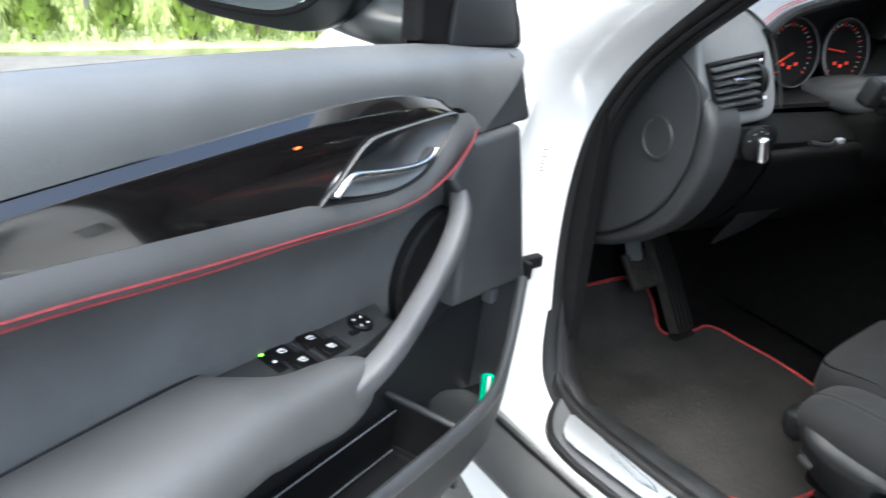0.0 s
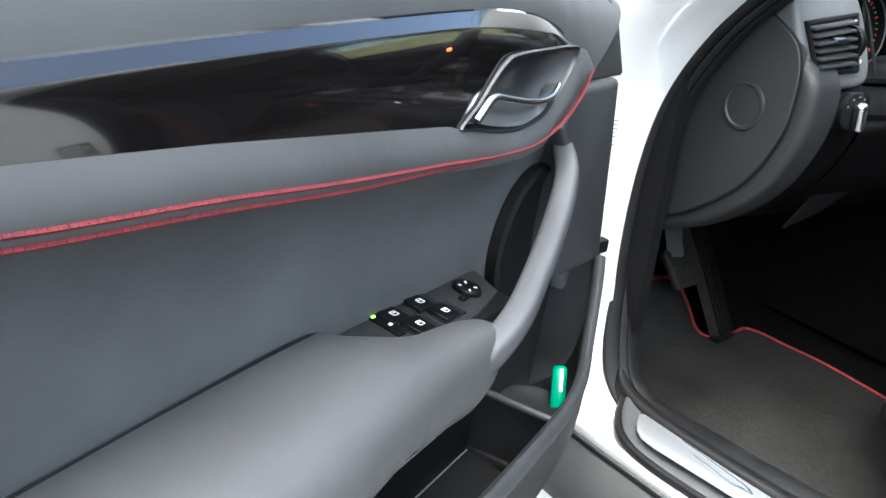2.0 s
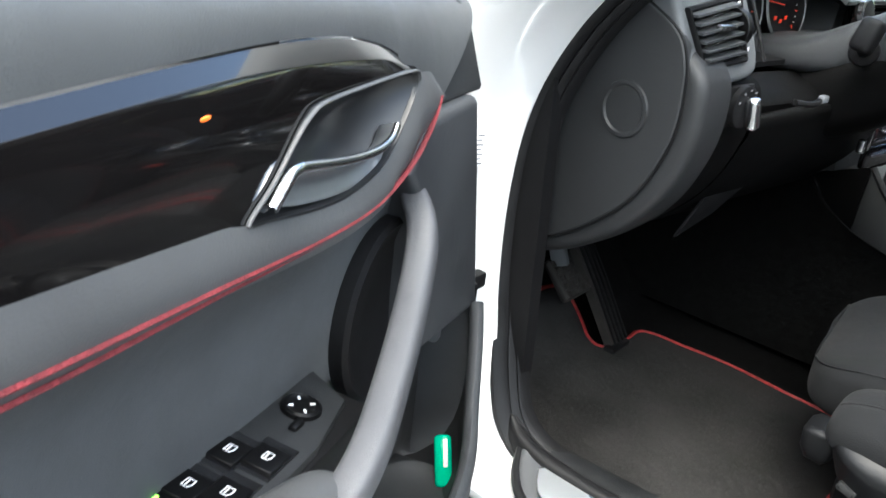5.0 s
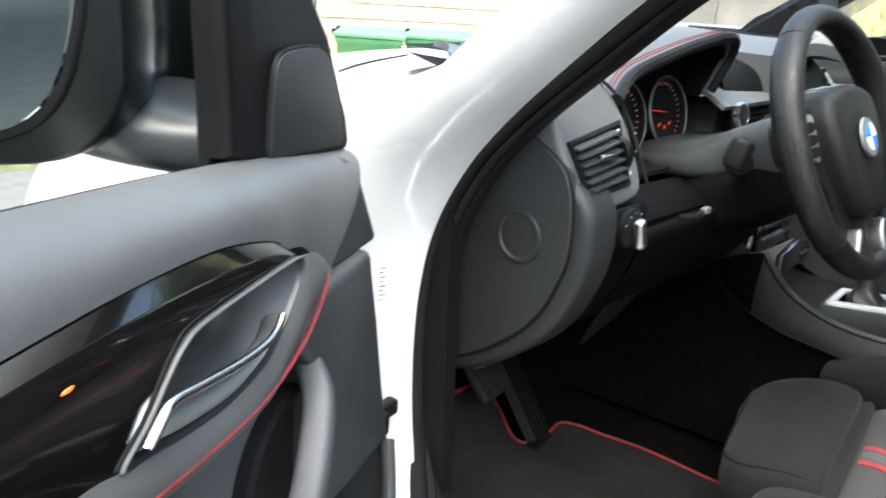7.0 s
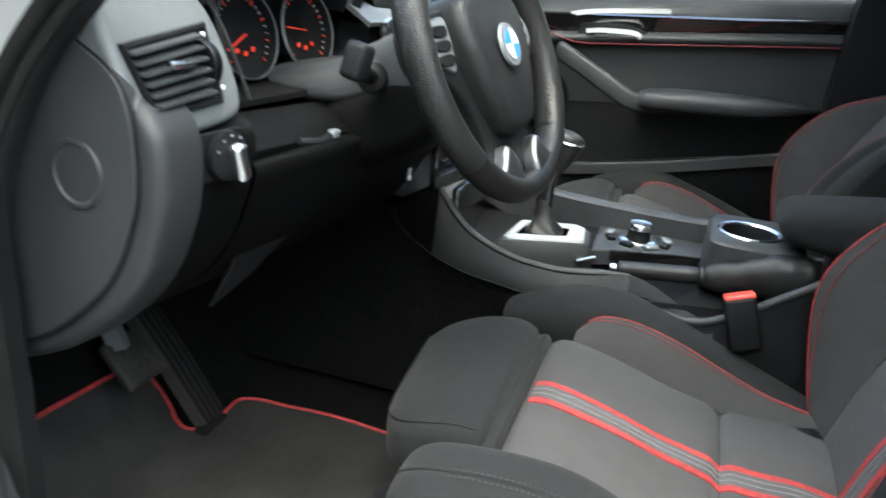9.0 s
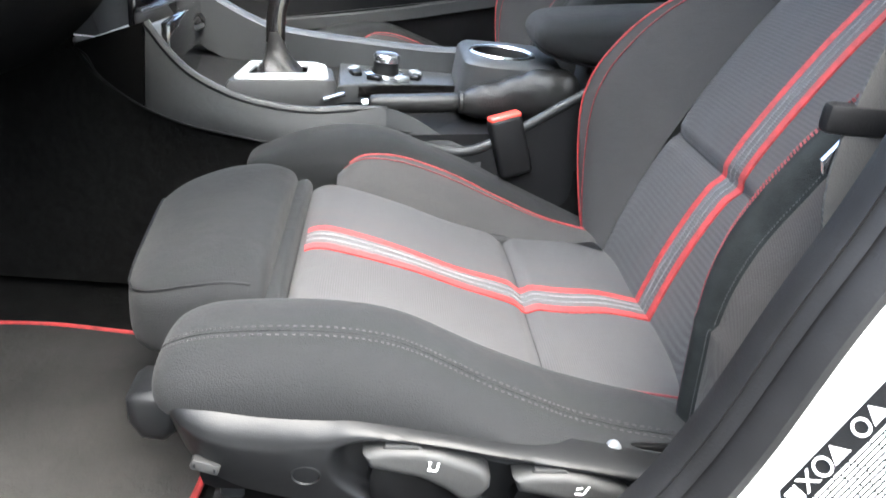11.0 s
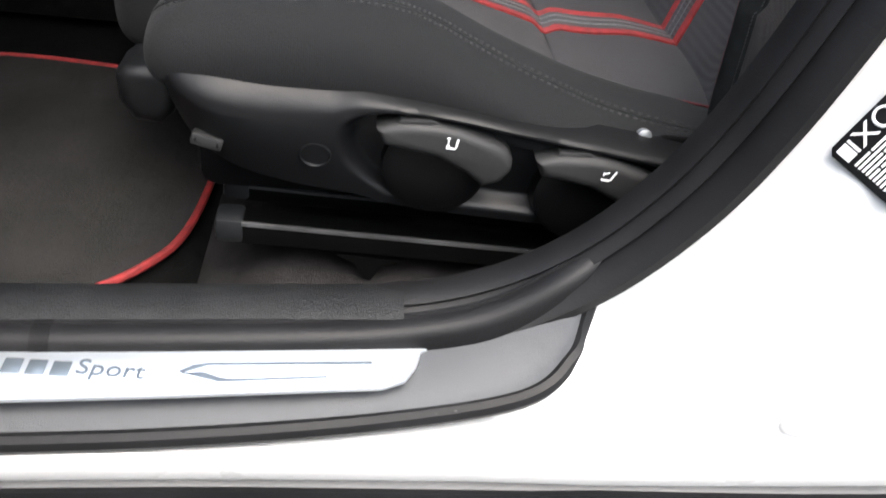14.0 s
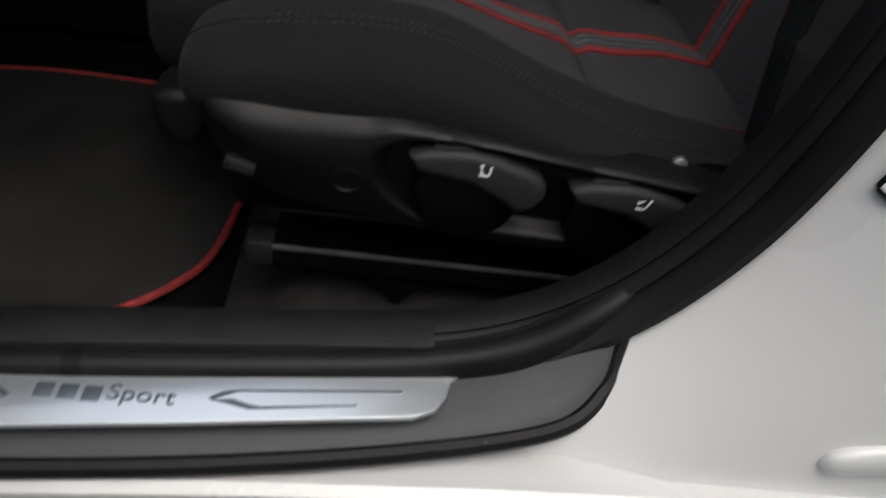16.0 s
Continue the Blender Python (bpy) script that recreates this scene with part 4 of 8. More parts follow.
knob_m = dpart("mirror_knob", sw(lathe((KA, KB, -0.0042), (0, 0, 1), [(0.0, 0.0128), (0.0030, 0.0124), (0.0042, 0.0105), (0.0030, 0.0085), (0.0030, 0.002)], 32)), SATIN, swp, "round black mirror control")
for q in range(4):
    an = math.pi / 4 + q * math.pi / 2
    dpart("symbol", sw(block((KA + 0.0068 * math.cos(an), KB + 0.0068 * math.sin(an), -0.0008), (0.0034, 0.0018, 0.0008), 0.0006, 1, Euler((0, 0, an)).to_matrix().to_4x4())), WHITE_MARK, knob_m)
dpart("mirror_selector", sw(block((-0.0585, 0.0046, -0.0034), (0.012, 0.006, 0.005), 0.0022)), SATIN, swp)

# release handle in its leaf-shaped bezel
leaf = curve([(0.386, 0.8550, 0), (0.366, 0.8685, 0), (0.346, 0.8850, 0), (0.334, 0.8925, 0), (0.319, 0.8965, 0), (0.272, 0.8962, 0), (0.213, 0.8940, 0), (0.198, 0.8900, 0), (0.2005, 0.877, 0), (0.222, 0.8560, 0), (0.247, 0.8415, 0), (0.29, 0.8380, 0), (0.33, 0.8430, 0), (0.365, 0.8505, 0)], 5, True)
bez = dpart("handle_bezel", skin([[Vector((p.x, d, p.y)) for p in leaf] for d in (-0.026, -0.002, 0.0)] + [[Vector((0.285 + (p.x - 0.285) * 0.985, 0.0, 0.870 + (p.y - 0.870) * 0.96)) for p in leaf], [Vector((0.285 + (p.x - 0.285) * 0.97, -0.003, 0.870 + (p.y - 0.870) * 0.93)) for p in leaf]], True, False), BOWL, None, "dark grey bezel round the release handle")
dpart("bezel_rim", sweep([(p.x, 0.0004, p.y) for p in leaf[:38]], [(-0.0007, -0.0012), (0.0007, -0.0012), (0.0007, 0.0004), (0.0002, 0.0010), (-0.0004, 0.0008), (-0.0007, 0.0004)], up=(0, 1, 0)), PLASTIC, bez, "pale edge of the bezel")


def bowl(u, k):
    """Concave hollow in the bezel, deepest behind the lever."""
    p = leaf[k]
    q = Vector((0.275, 0.868, 0)).lerp(p, 0.97 * u)
    return Vector((q.x, -0.003 - 0.026 * (1 - u ** 2.4), q.y))


dpart("handle_recess", skin([[bowl(u, k) for k in range(len(leaf))] for u in (1.0, 0.95, 0.88, 0.8, 0.7, 0.58, 0.45, 0.3, 0.15, 0.02)], True, False), BOWL, bez, "dark hollow behind the lever")
lev_top = curve([(0.3708, 0.0023, 0.8590), (0.3623, 0.0031, 0.8665), (0.3563, 0.0035, 0.8710), (0.3503, 0.0035, 0.8723), (0.3423, 0.0033, 0.8711), (0.3183, 0.0029, 0.8660), (0.2923, 0.0025, 0.8610), (0.2673, 0.0023, 0.8577), (0.2493, 0.0023, 0.8575), (0.2373, 0.0019, 0.8600), (0.2293, 0.0009, 0.8650)], 6)
lev_low = curve([(0.3688, -0.0007, 0.8570), (0.3573, -0.0005, 0.8545), (0.3473, -0.0005, 0.8515), (0.3393, -0.0005, 0.8495), (0.3313, -0.0007, 0.8477), (0.3123, -0.0009, 0.8440), (0.2923, -0.0012, 0.8410), (0.2693, -0.0015, 0.8395), (0.2523, -0.0017, 0.8410), (0.2403, -0.0022, 0.8460), (0.2308, -0.0022, 0.8585)], 6)
lever = dpart("release_lever", sheet(lambda u, v: line_at(lev_top, u).lerp(line_at(lev_low, u), v) + Vector((0, -0.0075 * math.sin(math.pi * min(1.0, v * 1.05)) - 0.001 * v, 0)), 60, 14, 0.002, (0, 1, 0)), LEVER_METAL, bez, "dark metal release lever with chrome edge")
dpart("chrome_edge", tube(lev_top, 0.0031, 12, up=(0, 1, 0), grow=lambda f: 1.1 - 0.35 * f), CHROME, lever, "bright chrome edge")

# door pocket
lip_line = curve([(-0.004, 0.002, 0.636), (0.018, 0.012, 0.61), (0.055, 0.026, 0.565), (0.105, 0.042, 0.545), (0.18, 0.054, 0.552), (0.28, 0.060, 0.565), (0.42, 0.064, 0.582), (0.60, 0.064, 0.592), (0.80, 0.055, 0.60), (0.93, 0.035, 0.605)], 6)


def pocket(u, v):
    i = u * (len(lip_line) - 1)
    k = min(int(i), len(lip_line) - 2)
    p = lip_line[k].lerp(lip_line[k + 1], i - k)
    q = Vector((p.x + (0.03 if p.x < 0.1 else 0.0), p.y - 0.06, 0.45))
    d = p.z - q.z
    return Vector((p.x + (q.x - p.x) * v * v, p.y + (q.y - p.y) * v ** 5, p.z - d * (v ** 0.75)))


# walls and floors take the shaded grey, lip and rims the plain one
dpart("pocket_wall", sheet(pocket, 50, 10, 0.006, (0, -1, 1)), POCKET, None, "grey plastic door pocket, darkened inside for shade")
dpart("pocket_lip", sweep(lip_line, [(0.007 * math.cos(w), 0.011 * math.sin(w)) for w in [2 * math.pi * i / 12 for i in range(12)]]), PLASTIC_HARD)
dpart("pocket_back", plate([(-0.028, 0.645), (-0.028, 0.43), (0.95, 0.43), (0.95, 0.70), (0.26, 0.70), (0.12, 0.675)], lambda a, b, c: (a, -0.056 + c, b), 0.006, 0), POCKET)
dpart("pocket_end", plate([(-0.115, 0.44), (0.0, 0.44), (0.004, 0.60), (-0.004, 0.640), (-0.115, 0.64)], lambda a, b, c: (-0.016 + c + 0.02 * max(0, 0.6 - b), a, b), 0.008, 0.002), PLASTIC_HARD)
dpart("pocket_divider", sheet(lambda u, v: V(0.200 - 0.006 * u - 0.012 * v + 0.007 * (1 - v) ** 6, -0.046 + 0.092 * u, 0.549 - 0.003 * u - 0.10 * v), 12, 16, 0.006, (1, 0, 0)), POCKET)
dpart("divider_rim", tube([(0.203, -0.046, 0.549), (0.200, 0.0, 0.548), (0.197, 0.046, 0.546)], 0.0042, 10), PLASTIC_HARD)
stor = dpart("storage_flap", plate([(0.202, 0.474), (0.202, 0.532), (0.80, 0.566), (0.80, 0.508)], lambda a, b, c: (a, -0.038 + c, b), 0.006, 0.002), BLACK, None, "black storage flap edged in chrome")
for w0, w1 in ((0.533, 0.567), (0.475, 0.509)):
    dpart("chrome_edge", tube([(0.203, -0.0315, w0), (0.80, -0.0315, w1)], 0.0009, 6), ALU, stor)
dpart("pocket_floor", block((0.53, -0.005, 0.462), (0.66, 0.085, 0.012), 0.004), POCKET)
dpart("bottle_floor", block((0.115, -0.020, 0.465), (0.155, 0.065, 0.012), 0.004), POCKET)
dpart("bottle_seat", lathe((0.085, -0.012, 0.4705), (0, 0, 1), [(0, 0.042), (0.004, 0.0415), (0.0065, 0.039), (0.0065, 0.036), (0.0035, 0.032), (0.003, 0.003)], 36), WEDGE, None, "round bottle seat in the pocket")
# mirror triangle with tweeter cover, window channel, glass
dpart("mirror_triangle", plate([(0.203, 0.948), (0.155, 0.933), (0.072, 0.921), (0.002, 0.914), (-0.004, 0.922), (0.004, 0.945), (0.046, 1.013), (0.10, 1.07), (0.16, 1.16), (0.196, 1.24), (0.203, 1.24)], lambda a, b, c: (a, -0.066 + c - 0.06 * max(0, b - 1.0), b), 0.020, 0.009, 4), BLACK, None, "black mirror triangle")
tw = [(0.154, 0.940), (0.153, 0.958), (0.149, 0.985), (0.143, 1.001), (0.128, 1.007), (0.09, 1.007), (0.064, 1.002), (0.050, 0.990), (0.034, 0.963), (0.021, 0.934), (0.024, 0.926), (0.036, 0.925), (0.075, 0.929), (0.115, 0.934), (0.143, 0.937)]
dpart("tweeter_cover", plate([(p.x, p.y) for p in curve([(a, b, 0) for a, b in tw], 4, True)], lambda a, b, c: (a, -0.0475 + c, b), 0.0045, 0.002), DASH_GREY, None, "smooth dark tweeter cover")
dpart("cover_joint", tube([(p.x, -0.0462, p.y) for p in curve([(a, b, 0) for a, b in tw], 4, True)], 0.0022, 6, up=(0, 1, 0), loop=True), BLACK)
chan = curve([(0.198, -0.064, 0.94), (0.199, -0.072, 1.10), (0.22, -0.10, 1.25), (0.40, -0.115, 1.33), (0.70, -0.12, 1.36), (0.90, -0.12, 1.34), (0.965, -0.11, 1.22), (0.975, -0.09, 0.99)], 6)
dpart("window_frame", sweep(chan, [(-0.005, -0.004), (0.005, -0.004), (0.005, 0.003), (0.0, 0.005), (-0.005, 0.003)], up=(0, 1, 0)), RUBBER, None, "black window frame")

# outside mirror
mir = Matrix.Translation((0.205, -0.222, 1.022)) @ Euler((0, 0, radians(-80))).to_matrix().to_4x4()


def mm(bm):
    bmesh.ops.transform(bm, matrix=mir, verts=bm.verts)
    return bm


dpart("mirror_foot", blob([(V(0.12, -0.068, 0.950), V(0.075, 0, 0), V(0, 0.0, 0.026)), (V(0.135, -0.10, 0.950), V(0.068, 0, 0), V(0, 0, 0.026)), (V(0.155, -0.14, 0.957), V(0.060, 0.0, 0), V(0, 0, 0.027)), (V(0.170, -0.18, 0.966), V(0.050, 0, 0), V(0, 0, 0.026)), (V(0.18, -0.21, 0.975), V(0.03, 0, 0), V(0, 0, 0.02))], 28, 6, 2.6), FOOT, None, "satin dark mirror foot")
hous = dpart("mirror_housing", mm(blob([(V(0.011, 0.042, 0.0), V(0.122, 0, 0), V(0, 0, 0.084)), (V(0.011, 0.036, 0.0), V(0.127, 0, 0), V(0, 0, 0.089)), (V(0.011, 0.0, 0), V(0.127, 0, 0), V(0, 0, 0.089)), (V(0.006, -0.05, 0), V(0.108, 0, 0), V(0, 0, 0.088)), (V(-0.022, -0.095, 0), V(0.100, 0, 0), V(0, 0, 0.076)), (V(-0.045, -0.122, 0), V(0.06, 0, 0), V(0, 0, 0.050)), (V(-0.06, -0.132, 0), V(0.01, 0, 0), V(0, 0, 0.008))], 36, 6, 3.2)), SHELL, None, "glossy black mirror housing")
dpart("mirror_rim", mm(blob([(V(0.018, 0.040, 0), V(0.113, 0, 0), V(-0.018, 0, 0.0790)), (V(0.018, 0.0450, 0), V(0.111, 0, 0), V(-0.018, 0, 0.0770)), (V(0.018, 0.0455, 0), V(0.107, 0, 0), V(-0.018, 0, 0.0735))], 36, 3, 3.2)), BLACK, hous)
dpart("mirror_glass", mm(blob([(V(0.018, 0.0456, 0), V(0.106, 0, 0), V(-0.018, 0, 0.0725)), (V(0.018, 0.0466, 0), V(0.105, 0, 0), V(-0.018, 0, 0.0715))], 36, 1, 3.2)), MIRROR, hous)

# green lighter left standing in the pocket
lighter = thing("lighter", DOOR @ pose(0.070, 0.015, 0.466) @ Euler((radians(17), radians(-30), 0)).to_matrix().to_4x4() @ Euler((0, 0, radians(-80))).to_matrix().to_4x4(), "green plastic lighter standing in the door pocket", "lighter")
lb = part("body", block((0, 0, 0.032), (0.017, 0.010, 0.050), 0.0045, 3), GREEN_PACK, lighter, local=True)
part("valve", block((0, 0, 0.002), (0.014, 0.009, 0.010), 0.002), BLACK, lighter, local=True)
part("sticker", block((-0.003, 0.0051, 0.040), (0.004, 0.0008, 0.026), 0.0002), WHITE_MARK, lb, local=True)


# ---- dashboard; own frame: a across the car, b forward, z up ----
DASH = Matrix.Translation((-0.69, 0.25, 0)) @ Euler((0, 0, radians(-9))).to_matrix().to_4x4()
dash = thing("dashboard", DASH, "dark grey grained dashboard with hooded instruments and red stitched edge", "dashboard")


def hpart(name, bm, material, parent=None, label="", smooth=40):
    return part(name, bm, material, parent or dash, label, smooth, local=True)


# end cover seen when the door is open
cover_line = curve([(0.20, 0.945, 0), (0.11, 0.938, 0), (0.059, 0.918, 0), (0.020, 0.898, 0), (0.005, 0.874, 0), (0.0, 0.845, 0), (0.0, 0.81, 0), (0.008, 0.780, 0), (0.025, 0.743, 0), (0.055, 0.706, 0), (0.11, 0.662, 0), (0.172, 0.632, 0), (0.20, 0.628, 0)], 5)
rim_line = curve([(0.20, 0.90, 0), (0.08, 0.90, 0), (0.030, 0.892, 0), (0.006, 0.880, 0), (-0.010, 0.866, 0), (-0.019, 0.846, 0), (-0.019, 0.806, 0), (-0.010, 0.770, 0), (0.008, 0.731, 0), (0.040, 0.692, 0), (0.098, 0.646, 0), (0.165, 0.615, 0), (0.20, 0.612, 0)], 5)
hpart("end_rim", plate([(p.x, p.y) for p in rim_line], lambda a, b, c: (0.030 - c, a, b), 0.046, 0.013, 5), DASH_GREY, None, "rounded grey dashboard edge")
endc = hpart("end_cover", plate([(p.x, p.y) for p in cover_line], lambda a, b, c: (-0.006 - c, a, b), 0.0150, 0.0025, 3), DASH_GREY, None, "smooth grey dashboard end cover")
hpart("cover_joint", tube([(-0.0180, p.x - 0.0005, p.y - 0.0005) for p in cover_line], 0.0018, 6, up=(1, 0, 0)), BLACK, endc)
hpart("round_cap", lathe((-0.0211, 0.060, 0.815), (-1, 0, 0), [(0.0, 0.0285), (0.0022, 0.0275), (0.0026, 0.0245), (0.0008, 0.0225), (0.0010, 0.005)], 40), DASH_GREY, endc, "round embossed cap")


# body of the dashboard as a swept section: (b, z) from the front of the top down to the knee edge
def section(a):
    """Outline of the dashboard (b, z) at a; under the hood it steps back to hold the instruments."""
    low = [(-0.003, 0.842), (-0.002, 0.806), (0.006, 0.772), (0.022, 0.735), (0.050, 0.697), (0.102, 0.651), (0.172, 0.620), (0.25, 0.60), (0.36, 0.58)]
    if a < 0.115:
        return [(0.17 + 1.9 * a, 0.955), (0.155 + 0.6 * a, 0.955), (0.135, 0.950), (0.095, 0.935), (0.060, 0.905), (0.030, 0.862)] + low
    if a < 0.475:
        return [(0.40, 0.962), (0.24, 0.964), (0.172, 0.962), (0.170, 0.86), (0.16, 0.815), (0.03, 0.808)] + low[1:]
    away = 0.45 * max(0.0, a - 0.85)
    return [(b + away, z) for b, z in [(0.42, 0.962), (0.24, 0.966), (0.16, 0.962), (0.115, 0.945), (0.095, 0.905), (0.085, 0.86)] + [(b + 0.05, z) for b, z in low]]


bodies = []
for span in ([0.02, 0.05, 0.08, 0.112], [0.116, 0.2, 0.3, 0.4, 0.474], [0.475, 0.6, 0.75, 0.9, 1.05, 1.2, 1.35, 1.42]):
    bodies.append(skin([curve([(a, b, z) for b, z in section(a)], 5) for a in span], False, False))
hpart("dash_body", merge(*bodies), KNEE, None, "grained lower dashboard, darkened for shade")

# vent pod at the door end: a face that leans back, with the air vent in it
def vf(a, z, d=0.0):
    """A point on the leaning vent face, d proud of it."""
    return Vector((a, 0.53 * (z - 0.867) - 0.88 * d, z + 0.47 * d))


pod_line = curve([(-0.0165, 0.868, 0), (0.012, 0.850, 0), (0.055, 0.850, 0), (0.090, 0.855, 0), (0.104, 0.870, 0), (0.108, 0.900, 0), (0.104, 0.935, 0), (0.088, 0.960, 0), (0.050, 0.980, 0), (0.010, 0.991, 0), (-0.015, 0.994, 0), (-0.0165, 0.96, 0), (-0.0165, 0.92, 0), (-0.0165, 0.89, 0)], 5, True)
# the pod and dash top wear the grey with skylight painted in
pod = hpart("vent_pod", plate([(p.x, p.y) for p in pod_line], lambda a, b, c: (a, 0.53 * (b - 0.867) + 0.10 - c, b), 0.10, 0.010, 5), DASH_TOP, None, "smooth grey vent surround, lightened for skylight")
corner = [(0.001, 0.866), (0.073, 0.871), (0.085, 0.926), (-0.006, 0.914)]
vent_in = hpart("vent_opening", plate(corner, lambda a, b, c: vf(a, b, 0.0005 + c), 0.0015, 0), SCREEN, pod, "black air vent")
frame_pts = [vf(a, z, 0.002) for a, z in corner]
hpart("vent_frame", tube(frame_pts, 0.0036, 6, up=(0, -0.88, 0.47), loop=True), BLACK, vent_in)
for k in range(6):
    f = (k + 0.5) / 6
    p, q = vf(-0.005, 0.912, 0.006).lerp(vf(0.002, 0.868, 0.006), f), vf(0.072, 0.922, 0.006).lerp(vf(0.064, 0.873, 0.006), f)
    hpart("vent_slat", sweep([p, q], [(-0.005, -0.0012), (0.005, -0.0012), (0.005, 0.0012), (-0.005, 0.0012)]), PLASTIC_HARD, vent_in)
hpart("vent_slider", block(vf(0.036, 0.8965, 0.012), (0.026, 0.008, 0.006), 0.002), CHROME, vent_in)
wheel_v = hpart("vent_wheel", lathe(vf(0.073, 0.899, -0.004), (1, 0, 0), [(-0.004, 0.019), (-0.003, 0.020), (0.004, 0.020), (0.005, 0.019)], 28), SATIN, vent_in)
for dz in (-0.020, 0.020):
    hpart("symbol", block(vf(0.080, 0.899 + dz, 0.003), (0.004, 0.001, 0.004), 0.0005), WHITE_MARK, wheel_v)
seam_pts = curve([(-0.020, 0.066, 0.996), (0.0, 0.063, 0.993), (0.050, 0.056, 0.980), (0.088, 0.046, 0.960), (0.105, 0.034, 0.936), (0.110, 0.016, 0.90), (0.107, -0.002, 0.868)], 5)
hpart("pod_joint", tube(seam_pts, 0.0018, 6), BLACK)
top_edge = [p for p in seam_pts if p.z > 0.945]


def dash_top(u, v):
    i = u * (len(top_edge) - 1)
    k = min(int(i), len(top_edge) - 2)
    p = top_edge[k].lerp(top_edge[k + 1], i - k) + Vector((0, 0.006, 0.0))
    q = Vector((p.x + 0.03, p.y + 0.10 + 0.20 * u, 0.975))
    return p.lerp(q, v) + Vector((0, 0, 0.012 * math.sin(math.pi * min(1, v * 1.3)) * (1 - v)))


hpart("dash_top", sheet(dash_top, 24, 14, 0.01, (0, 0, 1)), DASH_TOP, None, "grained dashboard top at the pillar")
for k in range(6):
    hpart("demist_slat", block(vf(0.004 + 0.001 * k, 0.958 + 0.0048 * k, 0.0015), (0.030, 0.003, 0.0022), 0.0006, 1, Euler((radians(-28), radians(-12), 0)).to_matrix().to_4x4()), BLACK)

# shelf under the vent with the light switch
LS = V(0.064, -0.012, 0.829)
ls = thing("light_switch", DASH @ pose(LS.x, LS.y, LS.z), "rotary headlamp switch with a bright metal grip", "light switch")
part("plate", plate([(-0.036, 0.010), (-0.026, 0.019), (0.026, 0.019), (0.028, -0.022), (-0.034, -0.022)], lambda a, b, c: (a, 0.008 - c, b), 0.005, 0.002), BLACK, ls, local=True)
part("dial", lathe((0, 0.0, 0), (0, -1, 0), [(0, 0.021), (0.006, 0.0205), (0.008, 0.017)], 32), BLACK, ls, local=True)
part("grip", block((0.002, -0.014, -0.004), (0.014, 0.014, 0.034), 0.005, 4, Euler((0, radians(-18), 0)).to_matrix().to_4x4()), CHROME, ls, local=True)
for q in range(5):
    w = math.pi * (0.12 + 0.19 * q)
    part("symbol", block((0.0175 * math.cos(w), -0.0085, 0.0175 * math.sin(w)), (0.003, 0.001, 0.0022), 0.0005), SILVER_THREAD, ls, local=True)

# instrument hood and dials
rim = curve([(0.095, 0.042, 0.952), (0.16, 0.066, 0.972), (0.25, 0.074, 0.990), (0.34, 0.079, 1.003), (0.40, 0.080, 1.009), (0.436, 0.084, 1.003), (0.446, 0.090, 0.984), (0.438, 0.098, 0.955), (0.428, 0.106, 0.925)], 6)


def hood(u, v):
    i = u * (len(rim) - 1)
    k = min(int(i), len(rim) - 2)
    p = rim[k].lerp(rim[k + 1], i - k)
    far = Vector((p.x + 0.03, p.y + 0.22, min(p.z, 0.962 + 0.02 * math.sin(math.pi * u))))
    return p.lerp(far, v) + Vector((0, 0, 0.012 * math.sin(math.pi * v) * (1 if u < 0.75 else 0.3)))


hd = hpart("instrument_hood", sheet(hood, 60, 14, 0.012), DASH_TOP, None, "grained hood over the instruments")
hpart("hood_lining", sheet(lambda u, v: hood(u, v) + Vector((0.004 if u < 0.5 else -0.013, 0.004, -0.014 if u < 0.75 else -0.004)), 60, 10, 0.002), BLACK, hd)
hpart("hood_lip", sweep([p + V(0, -0.001, -0.004) for p in rim], circle(0.007, 8)), BLACK, hd)
for db in (0.010, 0.015):
    hpart("stitching", tube([hood(0.02 + 0.7 * i / 40, db / 0.22) + V(0, 0, 0.0004) for i in range(41)], 0.0008, 6), RED_THREAD, hd, "red stitching thread")
hpart("cluster_wall", block((0.30, 0.16, 0.90), (0.40, 0.02, 0.20), 0.004), BLACK, hd)
hpart("cluster_floor", sheet(lambda u, v: Vector((0.12 + 0.36 * u, 0.07 + 0.09 * v, 0.846 + 0.004 * v)), 4, 4, 0.006), BLACK, hd)
hpart("cluster_side", plate([(0.02, 0.86), (0.15, 0.86), (0.15, 0.98), (0.05, 0.95)], lambda a, b, c: (0.115 + c + 0.4 * max(0, a - 0.05), a, b), 0.006, 0), BLACK, hd)
cl = thing("instrument_cluster", DASH @ pose(0.315, 0.14, 0.897), "black instrument dials with red lit pointers", "instrument cluster")
